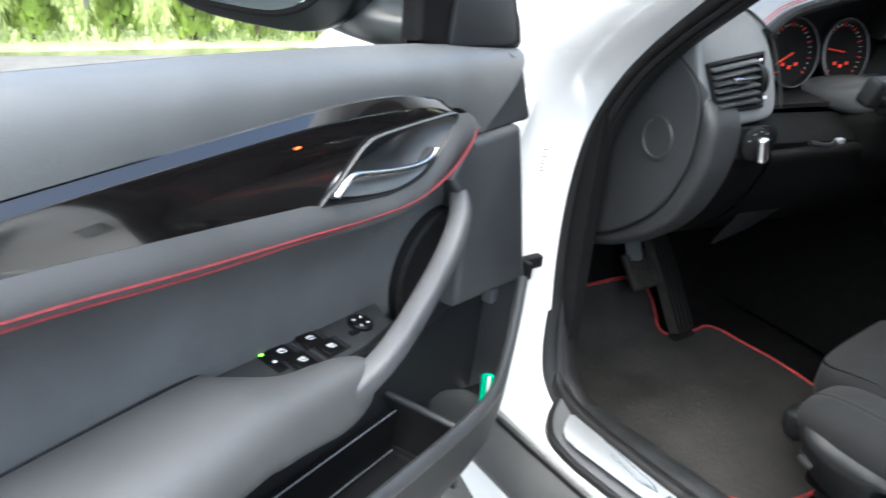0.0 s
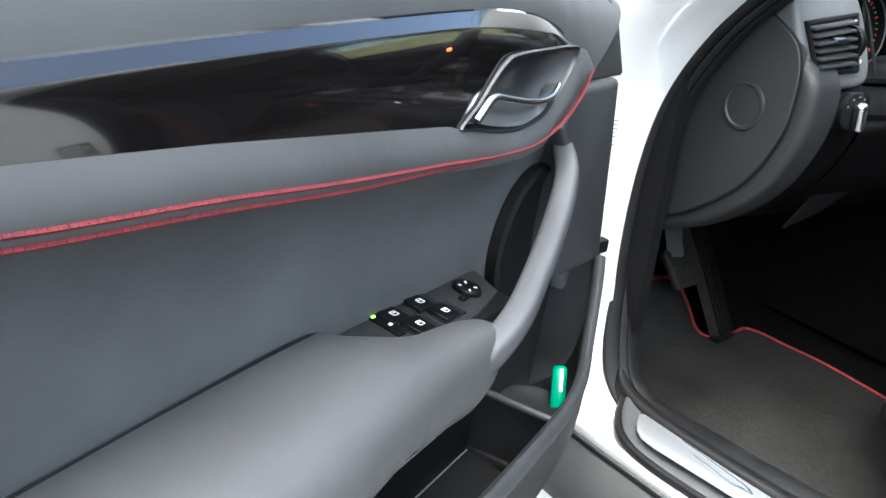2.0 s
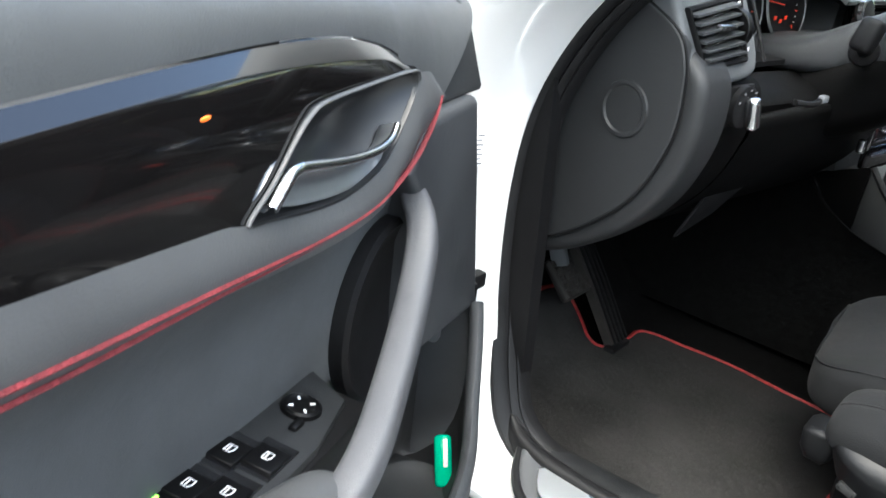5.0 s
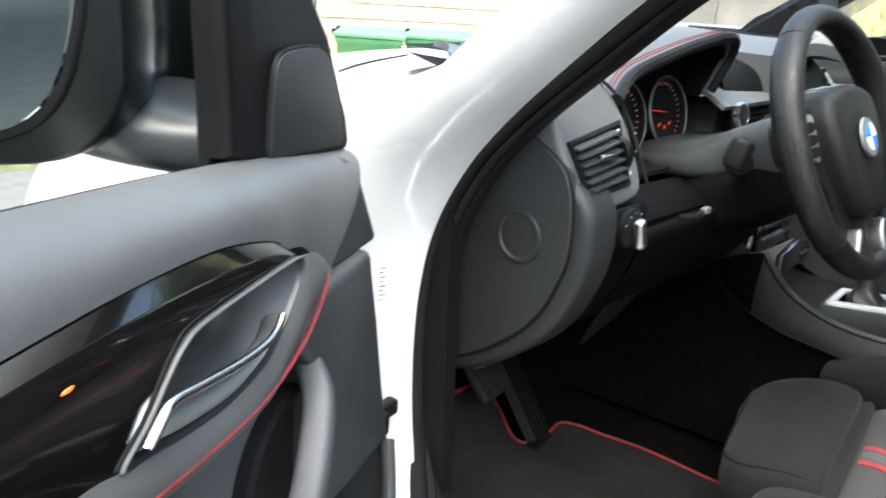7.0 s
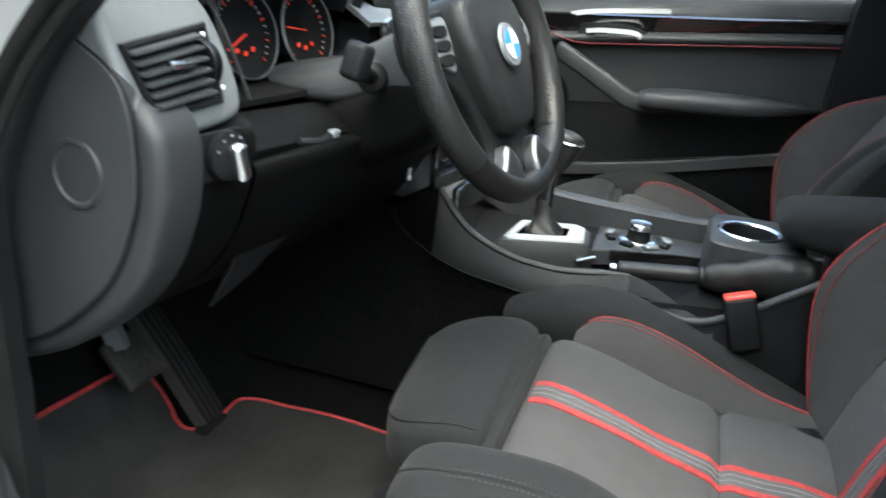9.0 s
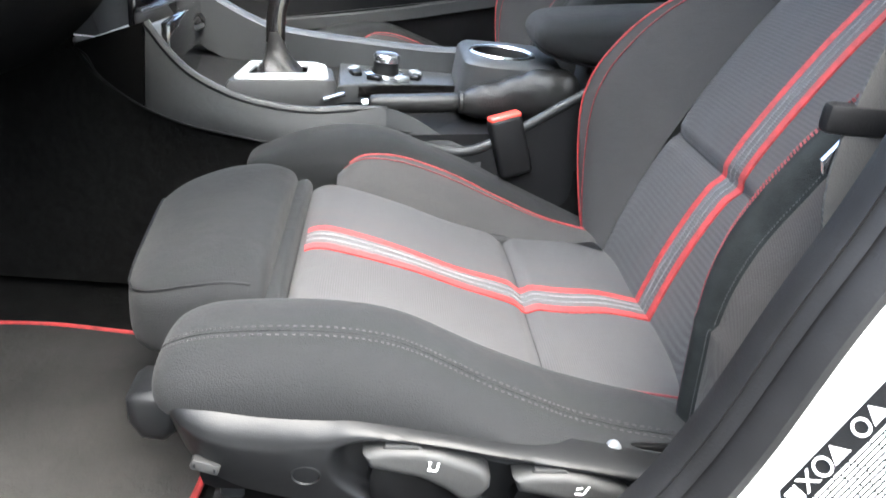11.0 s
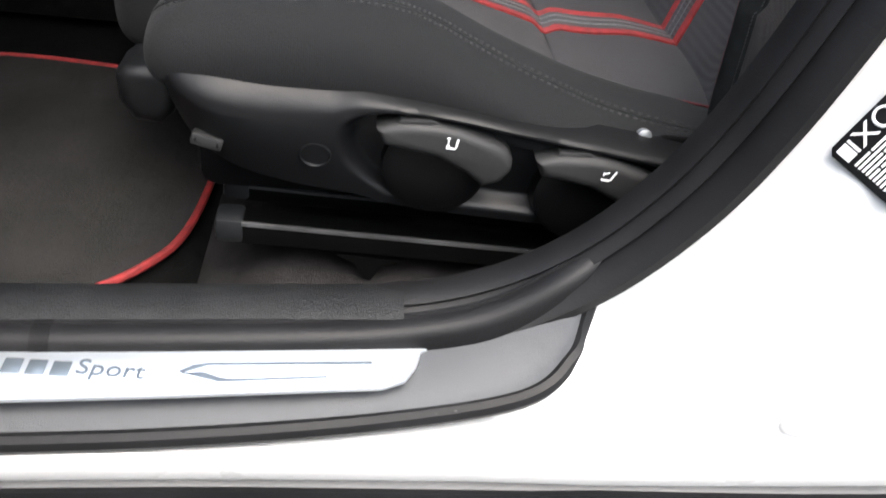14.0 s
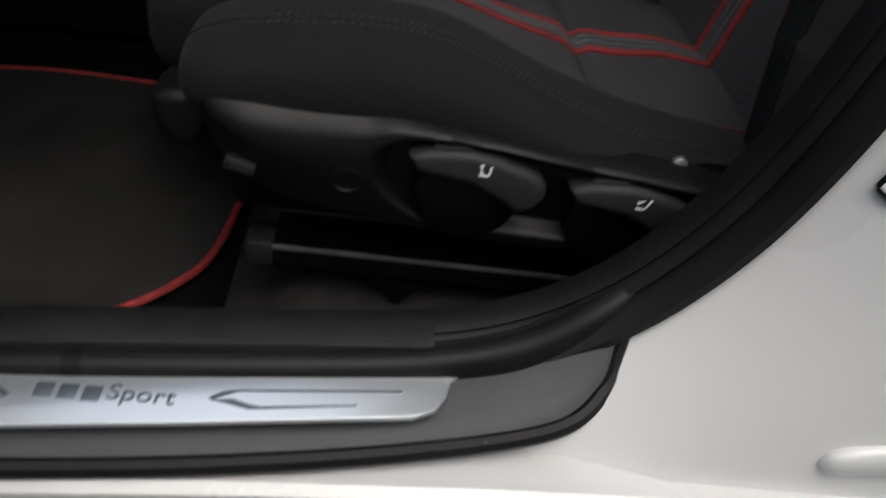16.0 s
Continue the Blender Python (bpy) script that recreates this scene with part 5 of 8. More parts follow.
for s in (-0.054, 0.054):
    dial = part("dial", lathe((s, 0, 0), (0, -1, 0.25), [(0, 0.046), (0.012, 0.048), (0.014, 0.046), (0.006, 0.043), (0.003, 0.02), (0.003, 0.003)], 40), BLACK, cl, "round dial", local=True)
    part("dial_ring", lathe((s, 0, 0), (0, -1, 0.25), [(0.012, 0.049), (0.015, 0.0475), (0.012, 0.046)], 40, loop=True), STEEL, dial, local=True)
    ax = Vector((0, -1, 0.25)).normalized()
    ux, uy = Vector((1, 0, 0)), Vector((0, 0.2425, 0.970))
    for q in range(25):
        w = radians(225 - 270 * q / 24)
        c = Vector((s, 0, 0)) + ax * 0.0062 + (ux * math.cos(w) + uy * math.sin(w)) * 0.039
        part("tick", block(c, (0.0055 if q % 3 == 0 else 0.003, 0.0008, 0.0012 if q % 3 == 0 else 0.0008), 0, 1, Euler((radians(-14), -w, 0)).to_matrix().to_4x4()), WHITE_MARK if q % 3 else RED_GLOW, dial, local=True)
    w = radians(172 if s > 0 else 205)
    part("pointer", sweep([Vector((s, 0, 0)) + ax * 0.010, Vector((s, 0, 0)) + ax * 0.010 + (ux * math.cos(w) + uy * math.sin(w)) * 0.036], [(-0.0012, -0.0006), (0.0012, -0.0006), (0.0012, 0.0006), (-0.0012, 0.0006)]), RED_GLOW, dial, local=True)
    for k in range(3):
        part("lamp", block(Vector((s - 0.014 + 0.013 * k, 0, 0)) + ax * 0.006 - uy * (0.016 + 0.004 * (k % 2)), (0.006, 0.001, 0.005), 0.0005), RED_GLOW, dial, local=True)

# centre of the dashboard
cs = hpart("centre_fascia", plate([(0.56, 0.66), (0.86, 0.66), (0.88, 0.80), (0.90, 0.905), (0.47, 0.905), (0.455, 0.86), (0.50, 0.79)], lambda a, b, c: (a, 0.14 - c + 0.1 * (b - 0.66), b), 0.06, 0.008), PLASTIC_HARD, None, "grey centre console face")
hpart("display_hood", sheet(lambda u, v: Vector((0.60 + 0.32 * u, 0.10 + 0.22 * v, 0.972 + 0.016 * math.sin(math.pi * u))), 10, 6, 0.02), DASH_TOP, cs)
hpart("display", block((0.75, 0.185, 0.930), (0.31, 0.01, 0.080), 0.004), SCREEN, cs, "dark display screen")
hpart("display_ledge", sheet(lambda u, v: Vector((0.43 + 0.47 * u - 0.02 * v, 0.168 - 0.10 * v, (0.946 - 0.06 * min(1, u * 1.4)) * (1 - v) + 0.914 * v + 0.006 * math.sin(math.pi * v))), 14, 8, 0.006, (0, -0.5, 1)), DASH_TOP, cs, "smooth grey ledge under the display")
hpart("display_side", plate([(0.08, 0.97), (0.24, 0.97), (0.22, 0.90), (0.10, 0.89)], lambda a, b, c: (0.60 + c, a, b), 0.012, 0.003), PLASTIC, cs)
for k in range(4):
    hpart("vent_slat", block((0.66, 0.082, 0.905 - 0.009 * k), (0.34, 0.012, 0.003), 0.001), BLACK, cs)
hpart("centre_vents", block((0.66, 0.092, 0.892), (0.36, 0.02, 0.05), 0.004), SCREEN, cs)
for dz in (0.0, -0.040):
    hpart("vent_trim", block((0.66, 0.0795, 0.912 + dz), (0.36, 0.006, 0.005), 0.002), CHROME, cs, "bright vent trim")
hpart("start_button", lathe((0.452, 0.068, 0.899), (0, -1, 0.2), [(0, 0.017), (0.010, 0.016), (0.011, 0.012)], 28), BLACK, cs)
hpart("start_ring", lathe((0.452, 0.068, 0.899), (0, -1, 0.2), [(0.004, 0.019), (0.010, 0.0185), (0.011, 0.0155), (0.006, 0.015)], 28, loop=True), CHROME, cs)
radio = hpart("radio_panel", block((0.765, 0.076, 0.708), (0.27, 0.012, 0.100), 0.004), SCREEN, cs, "black audio and climate panel")
for k in range(3):
    hpart("chrome_line", block((0.765, 0.0675, 0.680 + 0.024 * k), (0.25, 0.004, 0.004), 0.001), CHROME, radio)
hpart("knob", lathe((0.665, 0.070, 0.728), (0, -1, 0), [(0, 0.014), (0.016, 0.012), (0.017, 0.009)], 24), CHROME, radio)
row = hpart("switch_bank", block((0.715, 0.052, 0.650), (0.27, 0.03, 0.030), 0.005, 2, Euler((radians(-35), 0, 0)).to_matrix().to_4x4()), PLASTIC, cs, "row of small switches")
for k in range(5):
    hpart("switch", block((0.680 + 0.028 * k, 0.038, 0.658), (0.022, 0.008, 0.013), 0.002, 2, Euler((radians(-35), 0, 0)).to_matrix().to_4x4()), BLACK, row)
hpart("far_trim", sheet(lambda u, v: Vector((0.92 + 0.50 * u, 0.090 + 0.225 * u - 0.006 * math.sin(math.pi * v), 0.86 + 0.035 * v + 0.01 * u)), 10, 4, 0.006, (0, -1, 0)), GLOSS, None, "gloss black trim strip")
hpart("knee_panel", sheet(lambda u, v: Vector((0.114 + 0.466 * u, 0.004 + 0.022 * u + 0.10 * v * v + 0.05 * (max(0.0, 0.16 - v) / 0.16) ** 2, 0.842 - 0.16 * v - 0.02 * u)), 14, 20, 0.012, (0, -1, 0)), KNEE, None, "knee panel under the column, darkened for shade")
hpart("bonnet_lever", tube(curve([(0.150, -0.024, 0.829), (0.172, -0.032, 0.827), (0.196, -0.030, 0.830)], 5), 0.0035, 8), BLACK)
hpart("lever_tip", block((0.194, -0.032, 0.831), (0.012, 0.008, 0.008), 0.002), STEEL)
hpart("loose_flap", plate([(0.150, 0.742), (0.19, 0.752), (0.222, 0.735), (0.235, 0.700), (0.19, 0.668), (0.13, 0.646), (0.150, 0.690)], lambda a, b, c: (a, 0.040 - c + 0.25 * (0.75 - b), b), 0.004, 0.001), BLACK, None, "loose dark trim flap under the column")
# unseen panel, added to stop windscreen light reaching the footwell
hpart("footwell_light_block", block((0.34, 0.285, 0.735), (0.66, 0.34, 0.015), 0.003), BLACK, None, "unseen black panel added to keep light out of the footwell")
hpart("key_slot", block((0.398, -0.006, 0.747), (0.009, 0.010, 0.019), 0.003), CHROME, None, "small bright metal key fitting")

# ---- steering wheel and column ----
L = Vector((0.366, -0.132, 0.918))
ND = Vector((0, -math.cos(radians(25)), math.sin(radians(25))))
UD = Vector((0, math.sin(radians(25)), math.cos(radians(25))))
CW = L - ND * 0.028
wheel = thing("steering_wheel", DASH @ Matrix.Translation(CW), "black leather three-spoke steering wheel with satin spokes", "steering wheel")
WX = Vector((1, 0, 0))


def wpart(name, bm, material, parent=None, label="", smooth=40):
    return part(name, bm, material, parent or wheel, label, smooth, local=True)


def wplate(pts, lift, depth, bevel=0.004, seg=3, dish=0.0):
    """A flat form in the plane of the wheel; dish lets it fall away from the hub."""
    line = [(p.x, p.y) for p in curve([(a, b, 0) for a, b in pts], 4, True)]
    return plate(line, lambda a, b, c: WX * a + UD * b + ND * (c + lift - dish * (a * a + b * b)), depth, bevel, seg)


def rim_ring(w):
    o = WX * math.cos(w) + UD * math.sin(w)
    fat = 0.0155 + 0.0030 * max(0, math.cos(2 * (w - 0.62))) * (math.sin(w) > 0) + 0.002 * max(0, math.cos(2 * (w - 2.5)))
    return [o * (0.149 + 0.0145 * math.cos(k)) + ND * (fat * 1.05 * math.sin(k)) for k in [2 * math.pi * j / 16 for j in range(16)]]


def rim_span(w0, w1, n):
    return skin([rim_ring(w0 + (w1 - w0) * i / n) for i in range(n + 1)])


JOINS = [0.95, math.pi - 0.95, math.pi + 0.75, 2 * math.pi - 0.75, 2 * math.pi + 0.95]
for k in range(4):
    wpart("rim", rim_span(JOINS[k], JOINS[k + 1], 30), LEATHER if k % 2 == 0 else PERFORATED, None, "smooth black leather rim" if k % 2 == 0 else "perforated black leather grip")
for w in JOINS[:4]:
    o, tt = WX * math.cos(w) + UD * math.sin(w), -WX * math.sin(w) + UD * math.cos(w)
    wpart("rim_seam", skin([[o * (0.149 + 0.0151 * math.cos(k)) + ND * (0.0178 * math.sin(k)) + tt * d for k in [2 * math.pi * j / 16 for j in range(16)]] for d in (-0.0010, 0.0010)]), BLACK)
# dark body that joins the hub to the rim, the airbag cover on it and the satin lower spoke
wpart("spoke_body", wplate([(-0.138, 0.034), (-0.10, 0.046), (-0.05, 0.050), (0.0, 0.052), (0.05, 0.050), (0.10, 0.046), (0.138, 0.034), (0.141, -0.004), (0.110, -0.018), (0.072, -0.050), (0.056, -0.092), (0.058, -0.128), (0.030, -0.141), (0.0, -0.120), (-0.030, -0.141), (-0.058, -0.128), (-0.056, -0.092), (-0.072, -0.050), (-0.110, -0.018), (-0.141, -0.004)], -0.026, 0.022, 0.006, 3), BLACK, None, "dark three-spoke body")
pad = wpart("airbag_cover", wplate([(-0.058, 0.058), (0.0, 0.066), (0.058, 0.058), (0.074, 0.034), (0.070, -0.006), (0.054, -0.050), (0.032, -0.084), (0.0, -0.092), (-0.032, -0.084), (-0.054, -0.050), (-0.070, -0.006), (-0.074, 0.034)], -0.020, 0.046, 0.014, 5, 1.2), AIRBAG, None, "dark grained airbag cover")
badge = wpart("badge", lathe(ND * 0.0245, ND, [(0, 0.0235), (0.003, 0.0225), (0.0035, 0.0195)], 36), STEEL, pad, "round blue and white badge")
for q in range(4):
    a0 = math.pi / 2 * q
    fan = [ND * 0.0284] + [ND * 0.0284 + (WX * math.cos(a0 + math.pi / 2 * k / 8) + UD * math.sin(a0 + math.pi / 2 * k / 8)) * 0.0160 for k in range(9)]
    bm = bmesh.new()
    lo, hi = [bm.verts.new(p) for p in fan], [bm.verts.new(p + ND * 0.0008) for p in fan]
    bm.faces.new(hi), bm.faces.new(lo[::-1])
    for i in range(len(fan)):
        bm.faces.new((lo[i], lo[(i + 1) % len(fan)], hi[(i + 1) % len(fan)], hi[i]))
    wpart("badge_quarter", bm, BLUE if q % 2 else BADGE_WHITE, badge, "", 0)
for sx in (-1, 1):
    sp = wpart("button_panel", wplate([(sx * a, b) for a, b in ((0.078, 0.036), (0.100, 0.038), (0.124, 0.030), (0.128, 0.008), (0.108, -0.006), (0.082, -0.012))], -0.006, 0.006, 0.002, 2), STEEL, None, "satin grey button panel")
    for k in range(3):
        wpart("spoke_button", wplate([(sx * a, b - 0.014 * k) for a, b in ((0.086, 0.031), (0.112, 0.030), (0.112, 0.021), (0.086, 0.021))], -0.001, 0.003, 0.001, 1), BLACK, sp)
    wpart("lower_spoke", wplate([(sx * a, b) for a, b in ((0.040, -0.098), (0.052, -0.110), (0.068, -0.128), (0.052, -0.142), (0.030, -0.150), (0.020, -0.138), (0.024, -0.114))], -0.008, 0.020, 0.006, 3), SPOKE_METAL, None, "satin metal lower spoke")
wpart("hub_back", blob([(ND * -0.10, WX * 0.045, UD * 0.045), (ND * -0.06, WX * 0.06, UD * 0.06), (ND * -0.03, WX * 0.06, UD * 0.06)], 24), BLACK)

column = thing("steering_column", DASH @ pose(0.345, 0.0, 0.86), "steering column with a grey upper and black lower cowl and stalks", "steering column")
part("upper_cowl", blob([(V(0.065, 0.12, -0.014), V(0.120, 0, 0), V(0, 0.01, 0.020)), (V(0.057, 0.06, -0.008), V(0.111, 0, 0), V(0, 0.01, 0.024)), (V(0.042, 0.005, 0.010), V(0.092, 0, 0), V(0, 0.012, 0.032)), (V(0.018, -0.05, 0.030), V(0.080, 0, 0), V(0, 0.014, 0.038)), (V(0.008, -0.078, 0.038), V(0.066, 0, 0), V(0, 0.014, 0.036)), (V(0.008, -0.084, 0.040), V(0.050, 0, 0), V(0, 0.01, 0.028))], 36, 6, 3.6), PLASTIC_HARD, column, "grey upper column cowl", local=True)
part("lower_cowl", blob([(V(0.055, 0.12, -0.085), V(0.110, 0, 0), V(0, 0, 0.050)), (V(0.044, 0.04, -0.060), V(0.097, 0, 0), V(0, 0.01, 0.050)), (V(0.024, -0.03, -0.026), V(0.084, 0, 0), V(0, 0.012, 0.046)), (V(0.008, -0.075, 0.004), V(0.066, 0, 0), V(0, 0.012, 0.040)), (V(0.008, -0.084, 0.010), V(0.045, 0, 0), V(0, 0.01, 0.028))], 36, 6, 3.4), KNEE, column, "lower column cowl, darkened for shade", local=True)
stalk = part("stalk", tube(curve([(-0.035, -0.012, 0.014), (-0.095, -0.035, 0.020), (-0.130, -0.050, 0.028), (-0.158, -0.060, 0.038)], 5), 0.0075, 10), BLACK, column, "black indicator stalk", local=True)
part("stalk_head", block((-0.168, -0.064, 0.044), (0.022, 0.022, 0.034), 0.006, 3, Euler((radians(10), radians(12), 0)).to_matrix().to_4x4()), BLACK, stalk, local=True)
part("stalk_collar", lathe((-0.088, -0.032, 0.018), (-0.9, -0.4, 0.2), [(0, 0.016), (0.008, 0.015), (0.012, 0.010)], 20), BLACK, stalk, local=True)

# ---- pedals and mat ----
brake = thing("brake_pedal", pose(-0.415, 0.52, 0.40), "ribbed black rubber brake pedal on a steel arm", "pedal")
pr = Euler((radians(-42), 0, 0)).to_matrix().to_4x4()
bp = part("pedal_pad", block((-0.413, 0.500, 0.468), (0.070, 0.016, 0.070), 0.012, 3, pr), PEDAL_RUBBER, brake)
for k in range(5):
    for j in range(5):
        c = Vector((-0.413 - 0.026 + 0.013 * k, 0, 0)) + Vector((0, 0.500, 0.468)) + pr.to_3x3() @ Vector((0, -0.0085, -0.026 + 0.013 * j))
        part("rubber_stud", block(c, (0.009, 0.003, 0.009), 0.001, 1, pr), PEDAL_RUBBER, bp)
part("pedal_arm", sweep(curve([(-0.430, 0.505, 0.49), (-0.435, 0.53, 0.56), (-0.43, 0.58, 0.68)], 5), [(-0.006, -0.012), (0.006, -0.012), (0.006, 0.012), (-0.006, 0.012)]), STEEL, brake)
gas = thing("accelerator_pedal", pose(-0.35, 0.44, 0.36), "long ribbed black accelerator pedal", "pedal")
gp = part("pedal_plate", sweep([(-0.340, 0.430, 0.356), (-0.358, 0.478, 0.45), (-0.385, 0.535, 0.56)], [(-0.028, -0.006), (0.028, -0.006), (0.025, 0.006), (-0.025, 0.006)], up=(0, -1, 0.6)), PEDAL_RUBBER, gas)
for k in range(4):
    part("rib", sweep([(-0.340 - 0.016 + 0.011 * k, 0.424, 0.361), (-0.358 - 0.016 + 0.011 * k, 0.471, 0.455), (-0.385 - 0.016 + 0.011 * k, 0.528, 0.565)], [(-0.002, -0.002), (0.002, -0.002), (0.002, 0.002), (-0.002, 0.002)], up=(0, -1, 0.6)), BLACK, gp)
part("heel_hinge", block((-0.350, 0.425, 0.354), (0.055, 0.02, 0.014), 0.004), BLACK, gas)

edge = curve([(a, b, 0) for a, b in ((-0.66, 0.30), (-0.66, 0.165), (-0.635, 0.125), (-0.600, 0.088), (-0.55, 0.064), (-0.44, 0.055), (-0.33, 0.06), (-0.275, 0.09), (-0.262, 0.19), (-0.254, 0.28), (-0.260, 0.36), (-0.262, 0.40), (-0.275, 0.425), (-0.31, 0.426), (-0.355, 0.426), (-0.372, 0.447), (-0.362, 0.472), (-0.346, 0.495), (-0.341, 0.52), (-0.355, 0.540), (-0.43, 0.547), (-0.62, 0.546), (-0.66, 0.50))], 5, True)



def mat_z(y):
    return 0.352 + floor_rise(y)


fm = thing("floor_mat", pose(-0.45, 0.3, 0.352), "grey velour floor mat with a red bound edge", "floor mat")
fbm = bmesh.new()
fv = [fbm.verts.new((p.x, p.y, 0)) for p in edge]
ff = fbm.faces.new(fv)
bmesh.ops.triangulate(fbm, faces=[ff])
bmesh.ops.subdivide_edges(fbm, edges=list(fbm.edges), cuts=3, use_grid_fill=True)
for v in fbm.verts:
    v.co.z = mat_z(v.co.y) + 0.002
part("mat_surface", fbm, MAT_FELT, fm, "worn grey velour pile")
part("mat_binding", tube([(p.x, p.y, mat_z(p.y) + 0.001) for p in edge], 0.0036, 8, loop=True), RED, fm, "red bound edge")

# ---- centre console ----
con = thing("centre_console", pose(0.0, -0.05, 0.36), "dark grey centre console between the front seats", "centre console")
rail_near = curve([(-0.112, 0.196, 0.680), (-0.113, 0.189, 0.671), (-0.114, 0.168, 0.645), (-0.115, 0.139, 0.622), (-0.115, 0.094, 0.603), (-0.114, 0.050, 0.5945), (-0.112, 0.0, 0.5925), (-0.106, -0.05, 0.598), (-0.100, -0.09, 0.601)], 8)
SEAM_Z = soft_table([(0.40, 0.662), (0.28, 0.642), (0.252, 0.612), (0.208, 0.586), (0.149, 0.566), (0.09, 0.557), (0.053, 0.552), (0.0, 0.548), (-0.09, 0.545)])


def flank(u, v):
    """Soft grey flank between the near rail and the seam below it; ahead of the rail it runs on under the dashboard."""
    if u > 0.85:
        f = (u - 0.85) / 0.15
        p = Vector((-0.112 + 0.02 * f, 0.196 + 0.085 * f, 0.680 - 0.036 * f))
    else:
        p = line_at(rail_near, 1 - u / 0.85)
    z = min(SEAM_Z(p.y), p.z - 0.004)
    return Vector((p.x - 0.012 * math.sin(math.pi / 2 * v), p.y, p.z + (z - p.z) * v))


part("side_trim", sheet(lambda u, v: flank(0.85 * u, v), 60, 12, 0.004, (-1, 0, 0)), FLANK_GREY, con, "soft grey console flank")
# flank under the dashboard, in the near-black with shade painted in
part("foot_panel", sheet(lambda u, v: flank(0.853 + 0.147 * u, v), 12, 12, 0.004, (-1, 0, 0)), KNEE, con)
part("side_seam", tube([flank(k / 70, 1.0) + Vector((-0.001, 0, 0)) for k in range(71)], 0.0013, 6), BLACK, con)
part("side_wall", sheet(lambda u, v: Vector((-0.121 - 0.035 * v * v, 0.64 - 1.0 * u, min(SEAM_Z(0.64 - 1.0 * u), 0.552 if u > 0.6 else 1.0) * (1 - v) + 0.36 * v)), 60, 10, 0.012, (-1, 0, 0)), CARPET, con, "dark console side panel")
part("near_rail", sweep([p + Vector((0.003, 0, -0.001)) for p in rail_near], [(0.006 * math.cos(w), 0.005 * math.sin(w)) for w in [2 * math.pi * k / 10 for k in range(10)]], grow=lambda f: min(1.0, 0.15 + (1 - f) * 6)), FLANK_GREY, con, "rounded console rail")
part("tray", sheet(lambda u, v: Vector((-0.109 + 0.19 * u, 0.17 - 0.40 * v, 0.575 + 0.035 * u ** 2)), 10, 16, 0.02), BLACK, con, "dark tray round the selector")
part("cubby", block((-0.01, 0.175, 0.63), (0.19, 0.012, 0.10), 0.004), SCREEN, con, "open black cubby")
part("far_rail", sweep(curve([(0.084, 0.21, 0.712), (0.085, 0.16, 0.683), (0.086, 0.10, 0.655), (0.088, 0.05, 0.644), (0.090, -0.07, 0.638), (0.090, -0.16, 0.637), (0.088, -0.22, 0.642), (0.084, -0.29, 0.648)], 6), [(-0.018, -0.06), (0.018, -0.06), (0.018, 0.004), (0.010, 0.009), (-0.006, 0.008), (-0.016, 0.0)]), DASH_GREY, con, "raised console rail")
part("far_wall", block((0.11, -0.1, 0.48), (0.02, 0.7, 0.26), 0.006), DASH_GREY, con)

# selector plinth with its metal frame
outer = [(-0.110, 0.104), (-0.012, 0.096), (0.018, 0.010), (0.006, -0.014), (-0.060, -0.022)]
mid = [(-0.104, 0.098), (-0.014, 0.091), (0.012, 0.009), (0.001, -0.007), (-0.060, -0.014)]
innr = [(-0.085, 0.086), (-0.024, 0.080), (-0.002, 0.024), (-0.008, 0.016), (-0.054, 0.014)]


def ring_of(pts, z, grow=0.0):
    c = Vector((sum(a for a, _ in pts) / len(pts), sum(b for _, b in pts) / len(pts), 0))
    p = curve([(c.x + (a - c.x) * (1 + grow), c.y + (b - c.y) * (1 + grow), z) for a, b in pts], 1, True)
    out = []
    for i, q in enumerate(p):
        a, b = p[i - 1], p[(i + 1) % len(p)]
        out += [q.lerp(a, 0.08), (q * 2 + q.lerp(a, 0.08) + q.lerp(b, 0.08)) / 4, q.lerp(b, 0.08)]
    return out


part("selector_plinth", skin([ring_of(outer, 0.575, 0.16), ring_of(outer, 0.598, 0.12), ring_of(outer, 0.613, 0.05), ring_of(outer, 0.6185, 0.0), ring_of(mid, 0.6195)], True, True), FLANK_GREY, con, "grey plinth under the selector")
sh = part("shift_plate", skin([ring_of(mid, 0.614), ring_of(mid, 0.6225), ring_of(mid, 0.6245, -0.03), ring_of(innr, 0.6245, 0.05), ring_of(innr, 0.6225), ring_of(innr, 0.612)], True, False), SATIN_SILVER, con, "brushed metal shift surround")
part("shift_inlay", skin([ring_of(innr, 0.612), ring_of(innr, 0.6195)], True, True), BLACK, sh)
sel = thing("gear_selector", pose(-0.03, 0.05, 0.62), "black leather gear selector with chrome trim", "gear selector")
gaiter = blob_rings([(V(-0.040, 0.047, 0.6195), V(0.026, 0.004, 0), V(-0.006, 0.028, 0)), (V(-0.038, 0.050, 0.630), V(0.020, 0, 0), V(0, 0.022, 0)), (V(-0.035, 0.054, 0.645), V(0.012, 0, 0), V(0, 0.014, 0)), (V(-0.033, 0.057, 0.668), V(0.008, 0, 0), V(0, 0.010, 0))], 28, 6)
for i, r in enumerate(gaiter):
    c = sum(r, Vector()) / len(r)
    for k, p in enumerate(r):
        r[k] = c + (p - c) * (1 + 0.10 * math.sin(5 * 2 * math.pi * k / len(r) + 0.4 * i) * (1 - i / len(gaiter)))
part("gaiter", skin(gaiter), LEATHER, sel, "creased leather gaiter")
